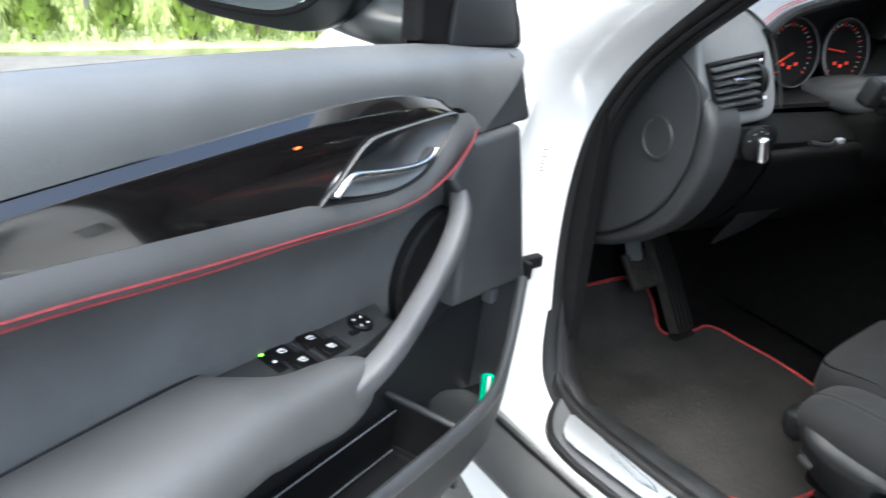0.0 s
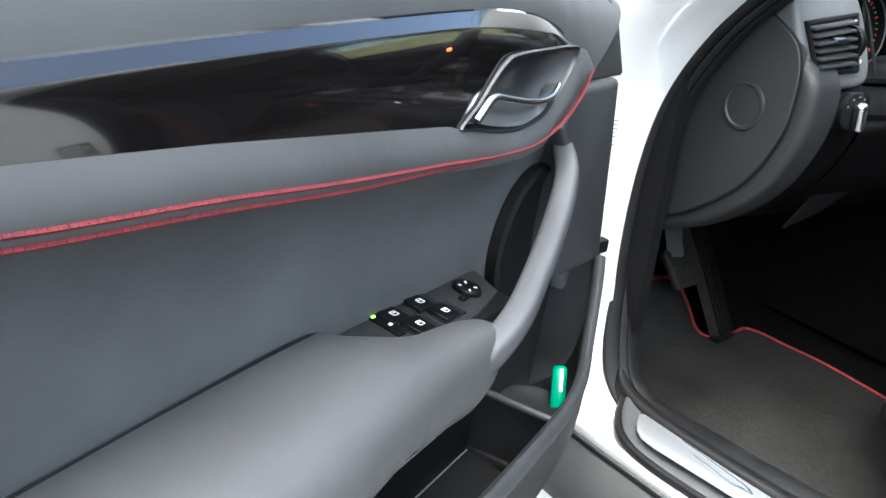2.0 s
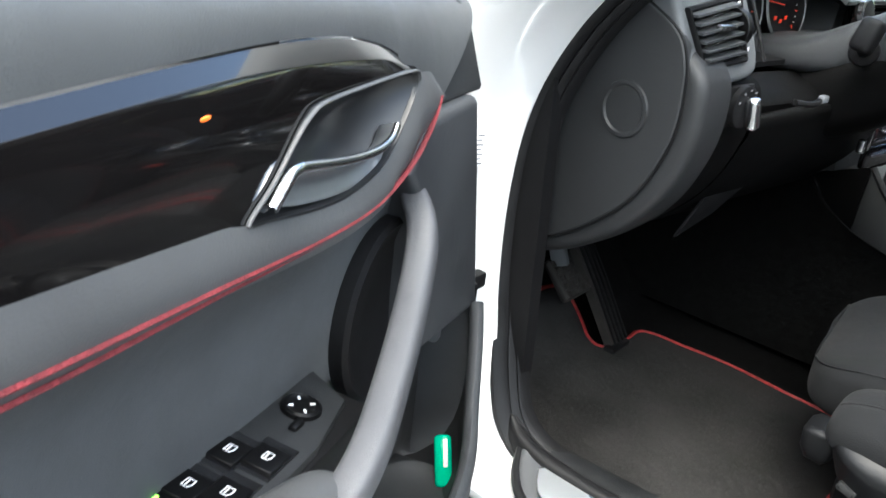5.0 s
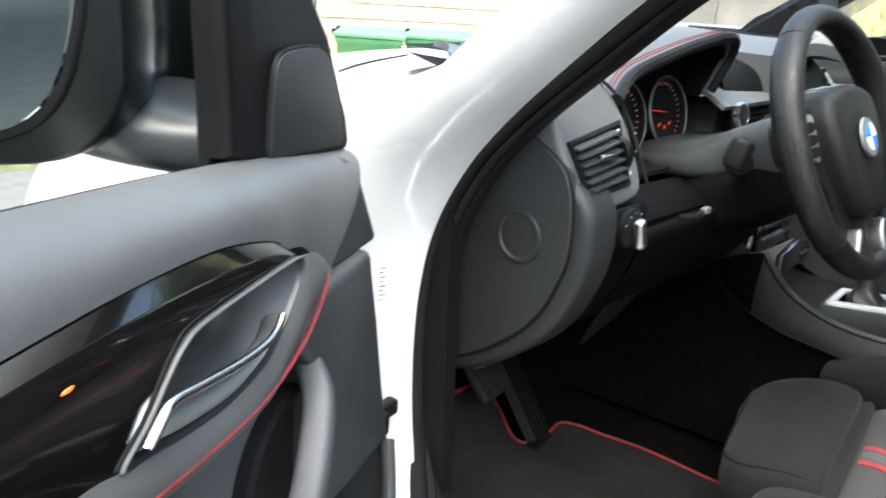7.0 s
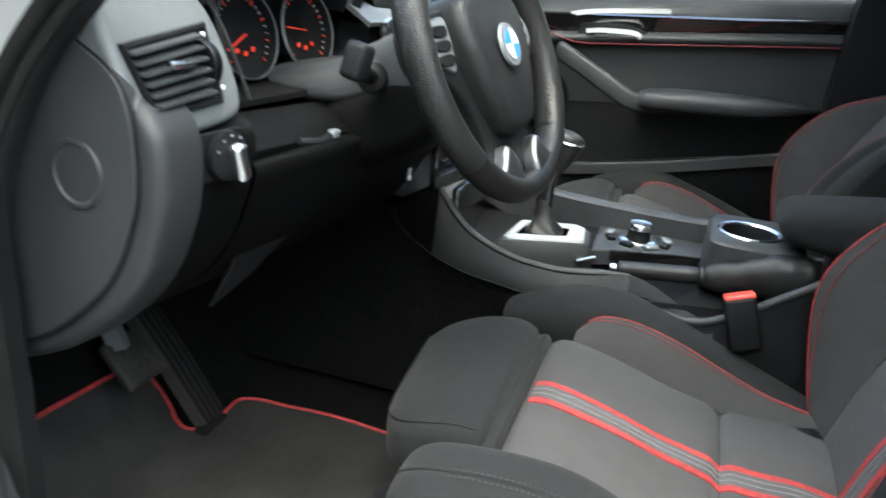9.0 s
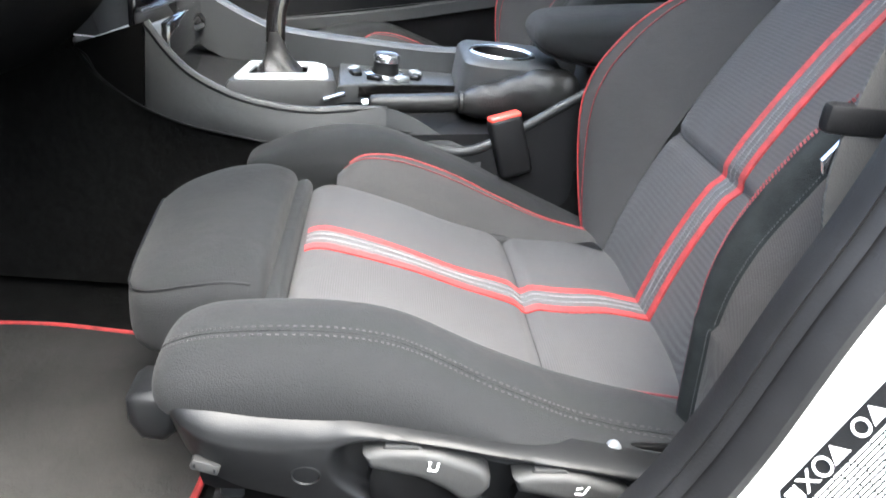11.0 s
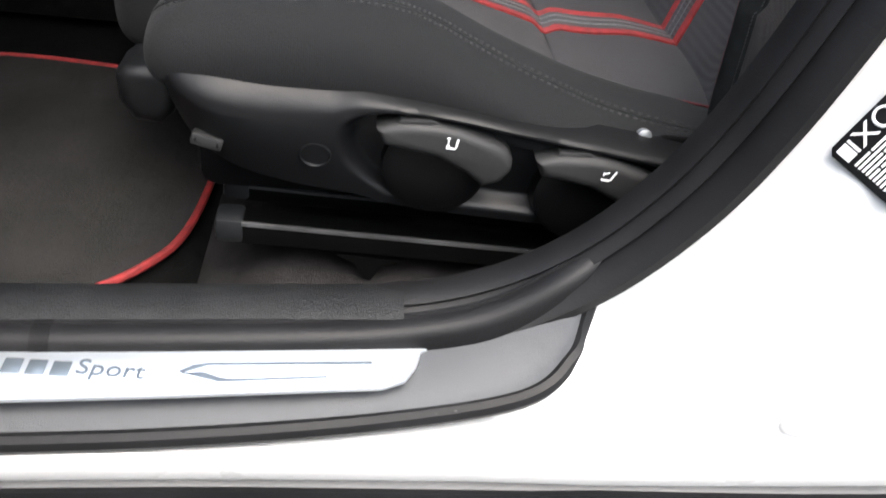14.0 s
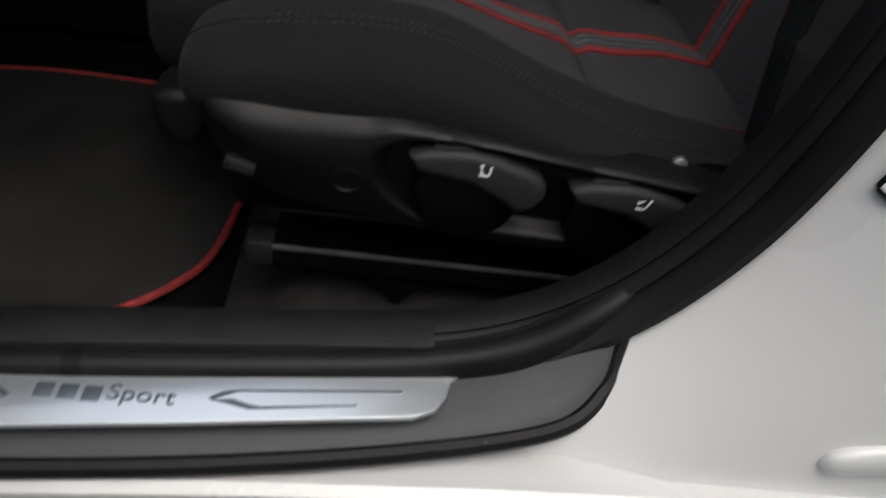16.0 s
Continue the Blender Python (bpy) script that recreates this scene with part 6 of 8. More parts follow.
part("lever", blob([(V(-0.034, 0.056, 0.655), V(0.008, 0, 0), V(0, 0.012, 0)), (V(-0.030, 0.056, 0.69), V(0.008, 0, 0), V(0, 0.0125, 0)), (V(-0.024, 0.050, 0.72), V(0.010, 0, 0), V(0, 0.013, 0))], 20, 5, 3.2), GLOSS, sel, "dark lever stem")
gk = part("knob", blob([(V(-0.024, 0.048, 0.712), V(0.010, 0, 0), V(0, 0.012, 0)), (V(-0.020, 0.044, 0.728), V(0.016, 0, 0), V(0, 0.020, 0)), (V(-0.018, 0.040, 0.750), V(0.019, 0, 0), V(0, 0.026, 0.003)), (V(-0.018, 0.038, 0.766), V(0.016, 0, 0), V(0, 0.024, 0.005)), (V(-0.018, 0.038, 0.772), V(0.006, 0, 0), V(0, 0.010, 0.002))], 24, 5, 2.5), LEATHER, sel)
part("chrome_band", tube([(-0.018 + 0.0192 * math.cos(w), 0.0395 + 0.0262 * math.sin(w), 0.757 + 0.004 * math.sin(w)) for w in [2 * math.pi * i / 28 for i in range(28)]], 0.0026, 8, loop=True), CHROME, gk)

# controller deck: dark island with a gloss edge, the rotary knob and its keys
deck = [(-0.062, -0.026), (-0.040, -0.060), (-0.024, -0.110), (-0.006, -0.190), (0.068, -0.190), (0.068, -0.022)]
part("deck_block", plate(deck, lambda a, b, c: (a, b, 0.590 + c), 0.024, 0.004, 3), DASH_GREY, con, "grey controller deck")
part("deck_trim", sweep([(-0.047, -0.052, 0.606), (-0.0265, -0.108, 0.607), (-0.0085, -0.189, 0.609)], [(-0.0025, -0.006), (0.0025, -0.006), (0.0025, 0.006), (-0.0025, 0.006)]), GLOSS, con, "gloss black deck trim")
part("chrome_tab", block((-0.074, -0.022, 0.602), (0.009, 0.030, 0.006), 0.002, 2, Euler((radians(-14), 0, radians(20))).to_matrix().to_4x4()), CHROME, con)
ctl = thing("rotary_controller", pose(0.020, -0.086, 0.614), "knurled metal rotary controller with shortcut keys", "controller")
KX, KY = 0.020, -0.086
part("collar", lathe((KX, KY, 0.613), (0, 0, 1), [(0, 0.029), (0.003, 0.0285), (0.005, 0.025), (0.005, 0.019)], 36), CHROME, ctl)
part("knob", lathe((KX, KY, 0.616), (0, 0, 1), [(0, 0.0180), (0.004, 0.0182), (0.006, 0.0172), (0.016, 0.0170)], 36), BLACK, ctl)
part("knob_rim", lathe((KX, KY, 0.632), (0, 0, 1), [(0, 0.0175), (0.001, 0.0188), (0.008, 0.0186), (0.0105, 0.0165), (0.0100, 0.0130)], 36), CHROME, ctl, "bright knurled rim")
part("knob_top", lathe((KX, KY, 0.6405), (0, 0, 1), [(0, 0.0150), (0.0012, 0.013), (0.0006, 0.004)], 28), SCREEN, ctl)
for q, (dx, dy) in enumerate(((-0.014, 0.040), (0.010, 0.043), (-0.034, 0.014), (-0.030, -0.022), (-0.010, -0.041), (0.014, -0.042))):
    part("key", block((KX + dx, KY + dy, 0.6165), (0.020, 0.014, 0.007), 0.0028, 3, Euler((0, 0, math.atan2(dy, dx) + math.pi / 2)).to_matrix().to_4x4()), STEEL if q % 2 else SATIN, ctl)

# cup holder deck
CUP = Vector((0.008, -0.240, 0.660))
cup = part("cup_holder", lathe(CUP, (0, 0, 1), [(-0.055, 0.036), (-0.004, 0.0385), (0.0, 0.040), (-0.006, 0.046), (-0.06, 0.044)], 40), BLACK, con, "round cup holder")
part("cup_ring", lathe(CUP, (0, 0, 1), [(0.0005, 0.0385), (0.0030, 0.0405), (0.0034, 0.0435), (0.001, 0.0455), (-0.003, 0.0435)], 40, loop=True), CHROME, cup, "satin metal ring")
part("cup_floor", lathe((CUP.x, CUP.y, 0.612), (0, 0, 1), [(0, 0.0375), (0.002, 0.037), (0.002, 0.002)], 32), BLACK, cup)


def deck_ring(hx, hy, z, e, dy=0.0):
    """Closed ring round the cup holder: e 2 is round, more is boxy."""
    return [Vector((CUP.x + hx * math.copysign(abs(math.cos(w)) ** (2 / e), math.cos(w)) + 0.010 * (e > 2), CUP.y + dy + hy * math.copysign(abs(math.sin(w)) ** (2 / e), math.sin(w)), z)) for w in [2 * math.pi * i / 48 for i in range(48)]]


part("cup_block", skin([deck_ring(0.0425, 0.0425, 0.64, 2), deck_ring(0.0425, 0.0425, 0.661, 2), deck_ring(0.074, 0.062, 0.6595, 5, -0.010), deck_ring(0.080, 0.067, 0.654, 5, -0.010), deck_ring(0.082, 0.072, 0.59, 5, -0.010)], True, False), DASH_GREY, con, "raised grey deck round the cup holder")

# handbrake in its recess, with the rim of the near side behind it
hb = thing("handbrake", pose(-0.075, -0.2, 0.59), "black handbrake lever with a creased leather gaiter", "handbrake")
part("grip", blob([(V(-0.066, -0.068, 0.5945), V(0.009, 0, 0), V(0, 0, 0.009)), (V(-0.066, -0.074, 0.595), V(0.012, 0, 0), V(0, 0, 0.0115)), (V(-0.067, -0.12, 0.600), V(0.0125, 0, 0), V(0, 0, 0.0120)), (V(-0.068, -0.168, 0.606), V(0.0125, 0, 0), V(0, 0, 0.0120)), (V(-0.068, -0.180, 0.607), V(0.011, 0, 0), V(0, 0, 0.0105))], 24, 6, 2.6), LEATHER, hb, "black leather grip")
part("button", lathe((-0.066, -0.066, 0.594), (0, 1, -0.1), [(0, 0.0075), (0.008, 0.0070), (0.010, 0.004)], 16), CHROME, hb)
part("collar", lathe((-0.068, -0.180, 0.607), (0, -1, 0.1), [(0, 0.0125), (0.002, 0.0145), (0.006, 0.0145), (0.008, 0.012)], 20), LEATHER, hb)
folds = blob_rings([(V(-0.068, -0.186, 0.607), V(0.013, 0, 0), V(0, 0, 0.014)), (V(-0.067, -0.205, 0.610), V(0.019, 0, 0), V(0, 0.004, 0.021)), (V(-0.067, -0.235, 0.615), V(0.020, 0, 0), V(0, 0.006, 0.024)), (V(-0.066, -0.265, 0.622), V(0.022, 0, 0), V(0, 0.008, 0.029)), (V(-0.064, -0.295, 0.627), V(0.025, 0, 0), V(0, 0.004, 0.032)), (V(-0.062, -0.322, 0.628), V(0.024, 0, 0), V(0, 0, 0.030)), (V(-0.058, -0.334, 0.625), V(0.018, 0, 0), V(0, 0, 0.02))], 36, 7, 2.4)
for i, r in enumerate(folds):
    c = sum(r, Vector()) / len(r)
    for k, p in enumerate(r):
        w = 2 * math.pi * k / len(r)
        r[k] = c + (p - c) * (1 + 0.022 * math.sin(0.75 * i + 2.2 * math.sin(w + 0.6)) + 0.018 * math.sin(0.9 * i + 3 * w))
part("gaiter", skin(folds), LEATHER, hb, "creased leather gaiter")
rim_line2 = curve([(-0.112, -0.115, 0.562), (-0.114, -0.16, 0.556), (-0.116, -0.20, 0.560), (-0.116, -0.25, 0.588), (-0.114, -0.30, 0.622), (-0.108, -0.335, 0.645), (-0.08, -0.352, 0.654), (-0.04, -0.352, 0.656)], 7)
part("handbrake_rim", sweep(rim_line2, [(0.006 * math.cos(w), 0.0065 * math.sin(w)) for w in [2 * math.pi * k / 10 for k in range(10)]]), FLANK_GREY, con, "grey rim round the handbrake recess")
part("rear_flank", sheet(lambda u, v: (line_at(rim_line2, u * 0.8) + Vector((-0.003 - 0.006 * math.sin(math.pi * v), 0, 0))) * (1 - v) + v * Vector((-0.125, line_at(rim_line2, u * 0.8).y, 0.40)), 30, 8, 0.004, (-1, 0, 0)), BLACK, con)
part("trough_side", sheet(lambda u, v: V(-0.101 - 0.016 * u - 0.008 * math.sin(math.pi / 2 * v), -0.087 - 0.125 * u, (0.600 - 0.040 * math.sin(math.pi / 2 * u) ** 2) * (1 - v) + 0.528 * v), 16, 10, 0.004, (-1, 0, 0)), FLANK_GREY, con, "grey flank beside the handbrake")
part("recess_floor", sheet(lambda u, v: Vector((-0.112 + 0.11 * u, -0.06 - 0.28 * v, 0.565 + 0.03 * v)), 6, 12, 0.02), BLACK, con)
ar = thing("console_armrest", pose(-0.02, -0.40, 0.66), "dark fabric centre armrest lid", "armrest")
arm_rings = blob_rings([(V(-0.02, -0.268, 0.700), V(0.040, 0, 0), V(0, 0, 0.006)), (V(-0.02, -0.274, 0.700), V(0.054, 0, 0), V(0, 0, 0.016)), (V(-0.02, -0.290, 0.699), V(0.063, 0, 0), V(0, 0, 0.026)), (V(-0.02, -0.345, 0.699), V(0.069, 0, 0), V(0, 0, 0.035)), (V(-0.02, -0.42, 0.708), V(0.071, 0, 0), V(0, 0, 0.036)), (V(-0.02, -0.52, 0.722), V(0.070, 0, 0), V(0, 0, 0.034)), (V(-0.02, -0.60, 0.730), V(0.05, 0, 0), V(0, 0, 0.02))], 40, 6, 3.0)
pad2 = part("pad", skin(arm_rings), SEAT_DARK, ar, "dark fabric pad")
part("pad_seam", tube([r[25] for r in arm_rings[3:-2]], 0.0012, 6), BLACK, pad2)
part("box", block((-0.02, -0.47, 0.53), (0.14, 0.24, 0.30), 0.015), PLASTIC, ar)

# ---- passenger door lining ----
pd = thing("passenger_door", pose(0.74, -0.05, 0.40), "closed passenger door with lining darkened for shade and red stitching", "car door")


def belt_z(y):
    return 0.950 - 0.100 * y


# upper panel, roll and cloth use the lining colour darkened for shade
part("upper_panel", sheet(lambda u, v: Vector((0.735 + 0.03 * v * v, 0.42 - 0.90 * u, (0.885 - 0.10 * (0.42 - 0.90 * u - 0.1)) + (belt_z(0.42 - 0.90 * u) - (0.885 - 0.10 * (0.42 - 0.90 * u - 0.1))) * v)), 16, 6, 0.02, (-1, 0, 0)), DOOR_SHADE, pd, "grey upper door panel, darkened for shade")
part("trim_strip", sheet(lambda u, v: Vector((0.730 - 0.014 * v, 0.25 - 0.72 * u, 0.862 - 0.10 * (0.25 - 0.72 * u - 0.1) + (0.04 - 0.02 * u) * v)), 20, 6, 0.01, (-1, 0, 0)), GLOSS, pd, "gloss black trim strip")
part("bright_edge", sweep(curve([(0.722, 0.175, 0.893), (0.716, 0.12, 0.905), (0.716, 0.0, 0.918), (0.722, -0.04, 0.920)], 5), [(-0.004, -0.004), (0.004, -0.005), (0.004, 0.005), (-0.004, 0.004)]), SATIN_SILVER, pd)
part("release_lever", sweep(curve([(0.718, 0.135, 0.860), (0.706, 0.10, 0.866), (0.704, 0.03, 0.868), (0.712, 0.015, 0.858)], 5), [(-0.004, -0.005), (0.004, -0.005), (0.004, 0.005), (-0.004, 0.005)]), SATIN_SILVER, pd, "chrome release lever")
part("handle_bezel", plate([(0.16, 0.845), (0.15, 0.880), (0.06, 0.888), (0.0, 0.870), (0.02, 0.85)], lambda a, b, c: (0.728 - c, a, b), 0.006, 0.003), BLACK, pd)
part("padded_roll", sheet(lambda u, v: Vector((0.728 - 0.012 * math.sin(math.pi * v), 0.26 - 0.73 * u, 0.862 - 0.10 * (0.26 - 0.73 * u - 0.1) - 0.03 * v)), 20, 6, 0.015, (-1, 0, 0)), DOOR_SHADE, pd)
part("stitching", tube([(0.716, 0.23 - 0.035 * i, 0.836 - 0.10 * (0.13 - 0.035 * i) + (0.03 * max(0, 1 - i / 3.0) ** 2)) for i in range(20)], 0.0016, 6), RED_THREAD, pd, "red stitching thread")
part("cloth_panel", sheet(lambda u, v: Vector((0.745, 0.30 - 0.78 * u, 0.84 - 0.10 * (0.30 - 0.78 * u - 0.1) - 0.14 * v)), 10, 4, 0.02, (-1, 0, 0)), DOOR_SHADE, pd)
part("pull_handle", sweep(curve([(0.706, 0.190, 0.812), (0.692, 0.165, 0.803), (0.678, 0.09, 0.766), (0.670, 0.02, 0.730), (0.680, -0.02, 0.722), (0.695, -0.07, 0.728)], 5), [(0.012 * math.copysign(abs(math.cos(w)) ** 0.5, math.cos(w)), 0.020 * math.copysign(abs(math.sin(w)) ** 0.5, math.sin(w))) for w in [2 * math.pi * i / 16 for i in range(16)]]), FLANK_GREY, pd, "slanting grey pull handle")
part("armrest", blob([(V(0.70, 0.00, 0.728), V(0.03, 0, 0), V(0, 0, 0.012)), (V(0.695, -0.03, 0.732), V(0.048, 0, 0), V(0, 0, 0.022)), (V(0.695, -0.13, 0.738), V(0.055, 0, 0), V(0, 0, 0.025)), (V(0.698, -0.25, 0.742), V(0.050, 0, 0), V(0, 0, 0.022)), (V(0.715, -0.34, 0.748), V(0.03, 0, 0), V(0, 0, 0.012)), (V(0.735, -0.40, 0.752), V(0.01, 0, 0), V(0, 0, 0.004))], 24, 5, 3), FLANK_GREY, pd, "grey padded armrest")
part("lower_panel", sheet(lambda u, v: Vector((0.748 - 0.01 * v, 0.40 - 0.86 * u, 0.74 - 0.36 * v)), 6, 6, 0.02, (-1, 0, 0)), BLACK, pd)
part("speaker", lathe((0.738, 0.22, 0.70), (-1, 0, 0), [(0, 0.062), (0.010, 0.060), (0.006, 0.04), (0.006, 0.005)], 32), BLACK, pd)
part("pocket_lip", sweep(curve([(0.725, 0.30, 0.535), (0.70, 0.22, 0.535), (0.685, 0.12, 0.548), (0.68, -0.1, 0.590), (0.68, -0.33, 0.645), (0.69, -0.45, 0.67)], 5), [(-0.006, -0.012), (0.006, -0.012), (0.006, 0.010), (0, 0.014), (-0.006, 0.010)]), FLANK_GREY, pd)
part("pocket_wall", sheet(lambda u, v: Vector((0.685 + 0.04 * v * v, 0.26 - 0.70 * u, 0.535 + 0.14 * u - 0.16 * v)), 10, 5, 0.006, (-1, 0, 0)), BLACK, pd)
pg = part("side_window", plate([(0.40, 0.915), (0.30, 1.08), (-0.05, 1.30), (-0.42, 1.34), (-0.44, 0.99)], lambda a, b, c: (0.745 + c - 0.12 * (b - 0.95), a, b), 0.004, 0), GLASS, pd)
pg.visible_shadow = False
part("window_seal", tube([(0.745, 0.40 - 0.044 * i, belt_z(0.40 - 0.044 * i) + 0.004) for i in range(20)], 0.006, 6), RUBBER, pd)

# passenger mirror outside
pm = thing("wing_mirror", pose(0.92, 0.15, 0.98), "dark door mirror reflecting trees", "mirror")
pmm = Matrix.Translation((1.0, 0.140, 0.988)) @ Euler((0, 0, radians(-12))).to_matrix().to_4x4()


def pt(bm):
    bmesh.ops.transform(bm, matrix=pmm, verts=bm.verts)
    return bm


part("housing", pt(blob([(V(0, -0.045, 0), V(0.098, 0, 0), V(0, 0, 0.072)), (V(0, -0.040, 0), V(0.104, 0, 0), V(0, 0, 0.077)), (V(0, 0, 0), V(0.10, 0, 0), V(0, 0, 0.075)), (V(0, 0.05, 0), V(0.08, 0, 0), V(0, 0, 0.06)), (V(0, 0.085, 0), V(0.03, 0, 0), V(0, 0, 0.02))], 32, 5, 3.2)), BLACK, pm)
part("mirror_glass", pt(blob([(V(0, -0.0455, 0), V(0.086, 0, 0), V(0, 0, 0.061)), (V(0, -0.0475, 0), V(0.085, 0, 0), V(0, 0, 0.060))], 32, 1, 3.2)), MIRROR_CLEAR, pm)
part("foot", blob([(V(0.80, 0.24, 0.955), V(0, 0.05, 0), V(0, 0, 0.02)), (V(0.88, 0.21, 0.96), V(0, 0.04, 0), V(0, 0, 0.02)), (V(0.93, 0.19, 0.975), V(0, 0.035, 0), V(0, 0, 0.02))], 20), BLACK, pm)


# ---- driver's seat ----
SX = -0.39
INSERT_Z = soft_table([(-0.40, 0.486), (-0.36, 0.4935), (-0.31, 0.5005), (-0.26, 0.500), (-0.18, 0.5135), (-0.11, 0.534), (-0.05, 0.5475), (-0.026, 0.5485), (-0.012, 0.541)])
PIPE_Z = soft_table([(-0.365, 0.487), (-0.292, 0.501), (-0.227, 0.525), (-0.171, 0.548), (-0.117, 0.563), (-0.079, 0.565), (-0.055, 0.557), (-0.036, 0.536)])
NEAR_Z = soft_table([(-0.365, 0.505), (-0.309, 0.517), (-0.266, 0.525), (-0.226, 0.534), (-0.20, 0.543), (-0.166, 0.555), (-0.113, 0.580), (-0.06, 0.590), (-0.02, 0.588)])
BACK_Y = soft_table([(0.47, -0.350), (0.49, -0.354), (0.56, -0.374), (0.636, -0.405), (0.70, -0.436), (0.765, -0.473), (0.833, -0.516), (0.99, -0.60)])
RIDGE_Y = soft_table([(0.47, -0.335), (0.512, -0.328), (0.573, -0.324), (0.623, -0.322), (0.661, -0.328), (0.692, -0.340), (0.716, -0.353), (0.742, -0.370), (0.79, -0.415), (0.835, -0.49)])
FLANK_Y = soft_table([(0.47, -0.300), (0.53, -0.312), (0.552, -0.320), (0.585, -0.331), (0.633, -0.351), (0.682, -0.373), (0.715, -0.389), (0.80, -0.445), (0.84, -0.475), (1.0, -0.585)])


def cushion(u, v):
    """Grey centre of the cushion, with a tuck across it and a valley along each side."""
    x, y = SX - 0.167 + 0.334 * u, -0.385 + 0.373 * v
    side = abs(2 * u - 1)
    crease = 0.0065 * math.exp(-((y + 0.231) / 0.0075) ** 2) + 0.002 * math.exp(-((y + 0.231) / 0.025) ** 2)
    return Vector((x, y, INSERT_Z(y) - crease - 0.010 * side ** 5 + 0.0012 * math.sin(40 * x) * math.sin(31 * y)))


def backpad(u, v):
    """Grey front of the backrest: flat in the middle, sweeping forward to the ridge beside the door."""
    x, z = SX - 0.187 + 0.352 * u, 0.47 + 0.365 * v
    s = max(0.0, (-0.475 - x) / 0.102)
    crease = 0.006 * math.exp(-((z - 0.636) / 0.007) ** 2) * (1 - s) + 0.002 * math.exp(-((z - 0.636) / 0.025) ** 2)
    y = BACK_Y(z) + (RIDGE_Y(z) - BACK_Y(z)) * s ** 2.2
    return Vector((x, y - crease - 0.004 * max(0.0, (u - 0.9) / 0.1) ** 2, z))


seat = thing("front_seat", pose(-0.39, -0.15, 0.36), "dark fabric sports seat with grey centre and red-edged silver stripe", "car seat", "front seats")
base = part("seat_cushion", sheet(cushion, 40, 90, 0.05), SEAT_GREY, seat, "grey ribbed seat cushion")
back = part("backrest", sheet(backpad, 44, 90, 0.05, (0, 1, 0)), SEAT_GREY, seat, "grey ribbed backrest centre")


def stripe(f, x0, x1, v0, v1, lift, n=80):
    """A woven band on the surface f between two offsets from the seat's middle."""
    w, c = (0.334, 0.167) if f is cushion else (0.352, 0.187)
    return sheet(lambda a, b: f((c + x0 + (x1 - x0) * a) / w, v0 + (v1 - v0) * b) + lift, 3, n, 0.002, (0, 1, 1))


for owner, f, lift, lo, hi in ((base, cushion, Vector((0, 0, 0.0018)), 0.05, 0.985), (back, backpad, Vector((0, 0.0018, 0.0007)), 0.03, 1.0)):
    for s0, s1 in ((-0.0235, -0.0135), (0.0135, 0.0235)):
        part("red_band", stripe(f, s0, s1, lo, hi, lift), RED, owner, "red woven band")
    part("silver_band", stripe(f, -0.0135, 0.0135, lo, hi, lift * 0.8), SILVER_CLOTH, owner, "silver grey woven band")
    w, c = (0.334, 0.167) if f is cushion else (0.352, 0.187)
    for dx, m, r in ((-0.0050, SILVER_THREAD, 0.0009), (0.0050, SILVER_THREAD, 0.0009)):
        part("silver_thread", stitches([f((c + dx) / w, lo + (hi - lo) * k / 150) + lift * 1.1 for k in range(151)], r, 1, 0.7), m, owner)

part("cross_seam", tube([cushion(0.03 + 0.94 * k / 40, 0.413) + Vector((0, 0, -0.0002)) for k in range(41)], 0.0010, 6), BLACK, base)
part("cross_seam", tube([backpad(0.30 + 0.68 * k / 30, 0.4548) + Vector((0, -0.0002, 0)) for k in range(31)], 0.0010, 6), BLACK, back)

# inner panels that rise from the grey centre to the bolsters
def far_panel(u, v):
    y = -0.365 + 0.328 * v
    a, b = INSERT_Z(y) - 0.0105, PIPE_Z(y)
    return Vector((SX + 0.166 + 0.044 * u, y, a + (b - a) * u ** 0.9 + 0.005 * math.sin(math.pi * u)))


def near_panel(u, v):
    y = -0.365 + 0.355 * v
    a, b = INSERT_Z(y) - 0.0105, NEAR_Z(y) - 0.004
    return Vector((SX - 0.166 - 0.042 * u, y, a + (b - a) * u ** 0.9 + 0.004 * math.sin(math.pi * u)))


part("panel_joint", tube([far_panel(0.0, 0.02 + 0.96 * k / 30) + Vector((-0.004, 0, -0.006)) for k in range(31)], 0.007, 8), SEAT_MID, seat)
part("inner_panel", sheet(far_panel, 12, 50, 0.01), SEAT_MID, seat, "grey inner bolster panel")
part("inner_panel", sheet(near_panel, 12, 50, 0.01), SEAT_MID, seat, "grey inner bolster panel")


def bolster_rings(x, rows):
    return blob_rings([(V(x, y, (zt + zb) / 2), V(w, 0, 0), V(0, 0.0, (zt - zb) / 2)) for y, zt, zb, w in rows], 40, 7, 2.4)


near_rings = bolster_rings(-0.613, [(0.0595, 0.556, 0.546, 0.014), (0.058, 0.566, 0.538, 0.034), (0.050, 0.575, 0.530, 0.047), (0.034, 0.5825, 0.526, 0.053), (0.013, 0.587, 0.524, 0.055), (-0.023, 0.591, 0.522, 0.056), (-0.06, 0.592, 0.520, 0.056), (-0.09, 0.589, 0.516, 0.056), (-0.113, 0.582, 0.514, 0.056), (-0.137, 0.571, 0.511, 0.056),
                                    (-0.166, 0.558, 0.507, 0.056), (-0.20, 0.545, 0.503, 0.056), (-0.226, 0.536, 0.500, 0.056), (-0.266, 0.527, 0.493, 0.055), (-0.309, 0.520, 0.488, 0.052), (-0.35, 0.508, 0.482, 0.042)])
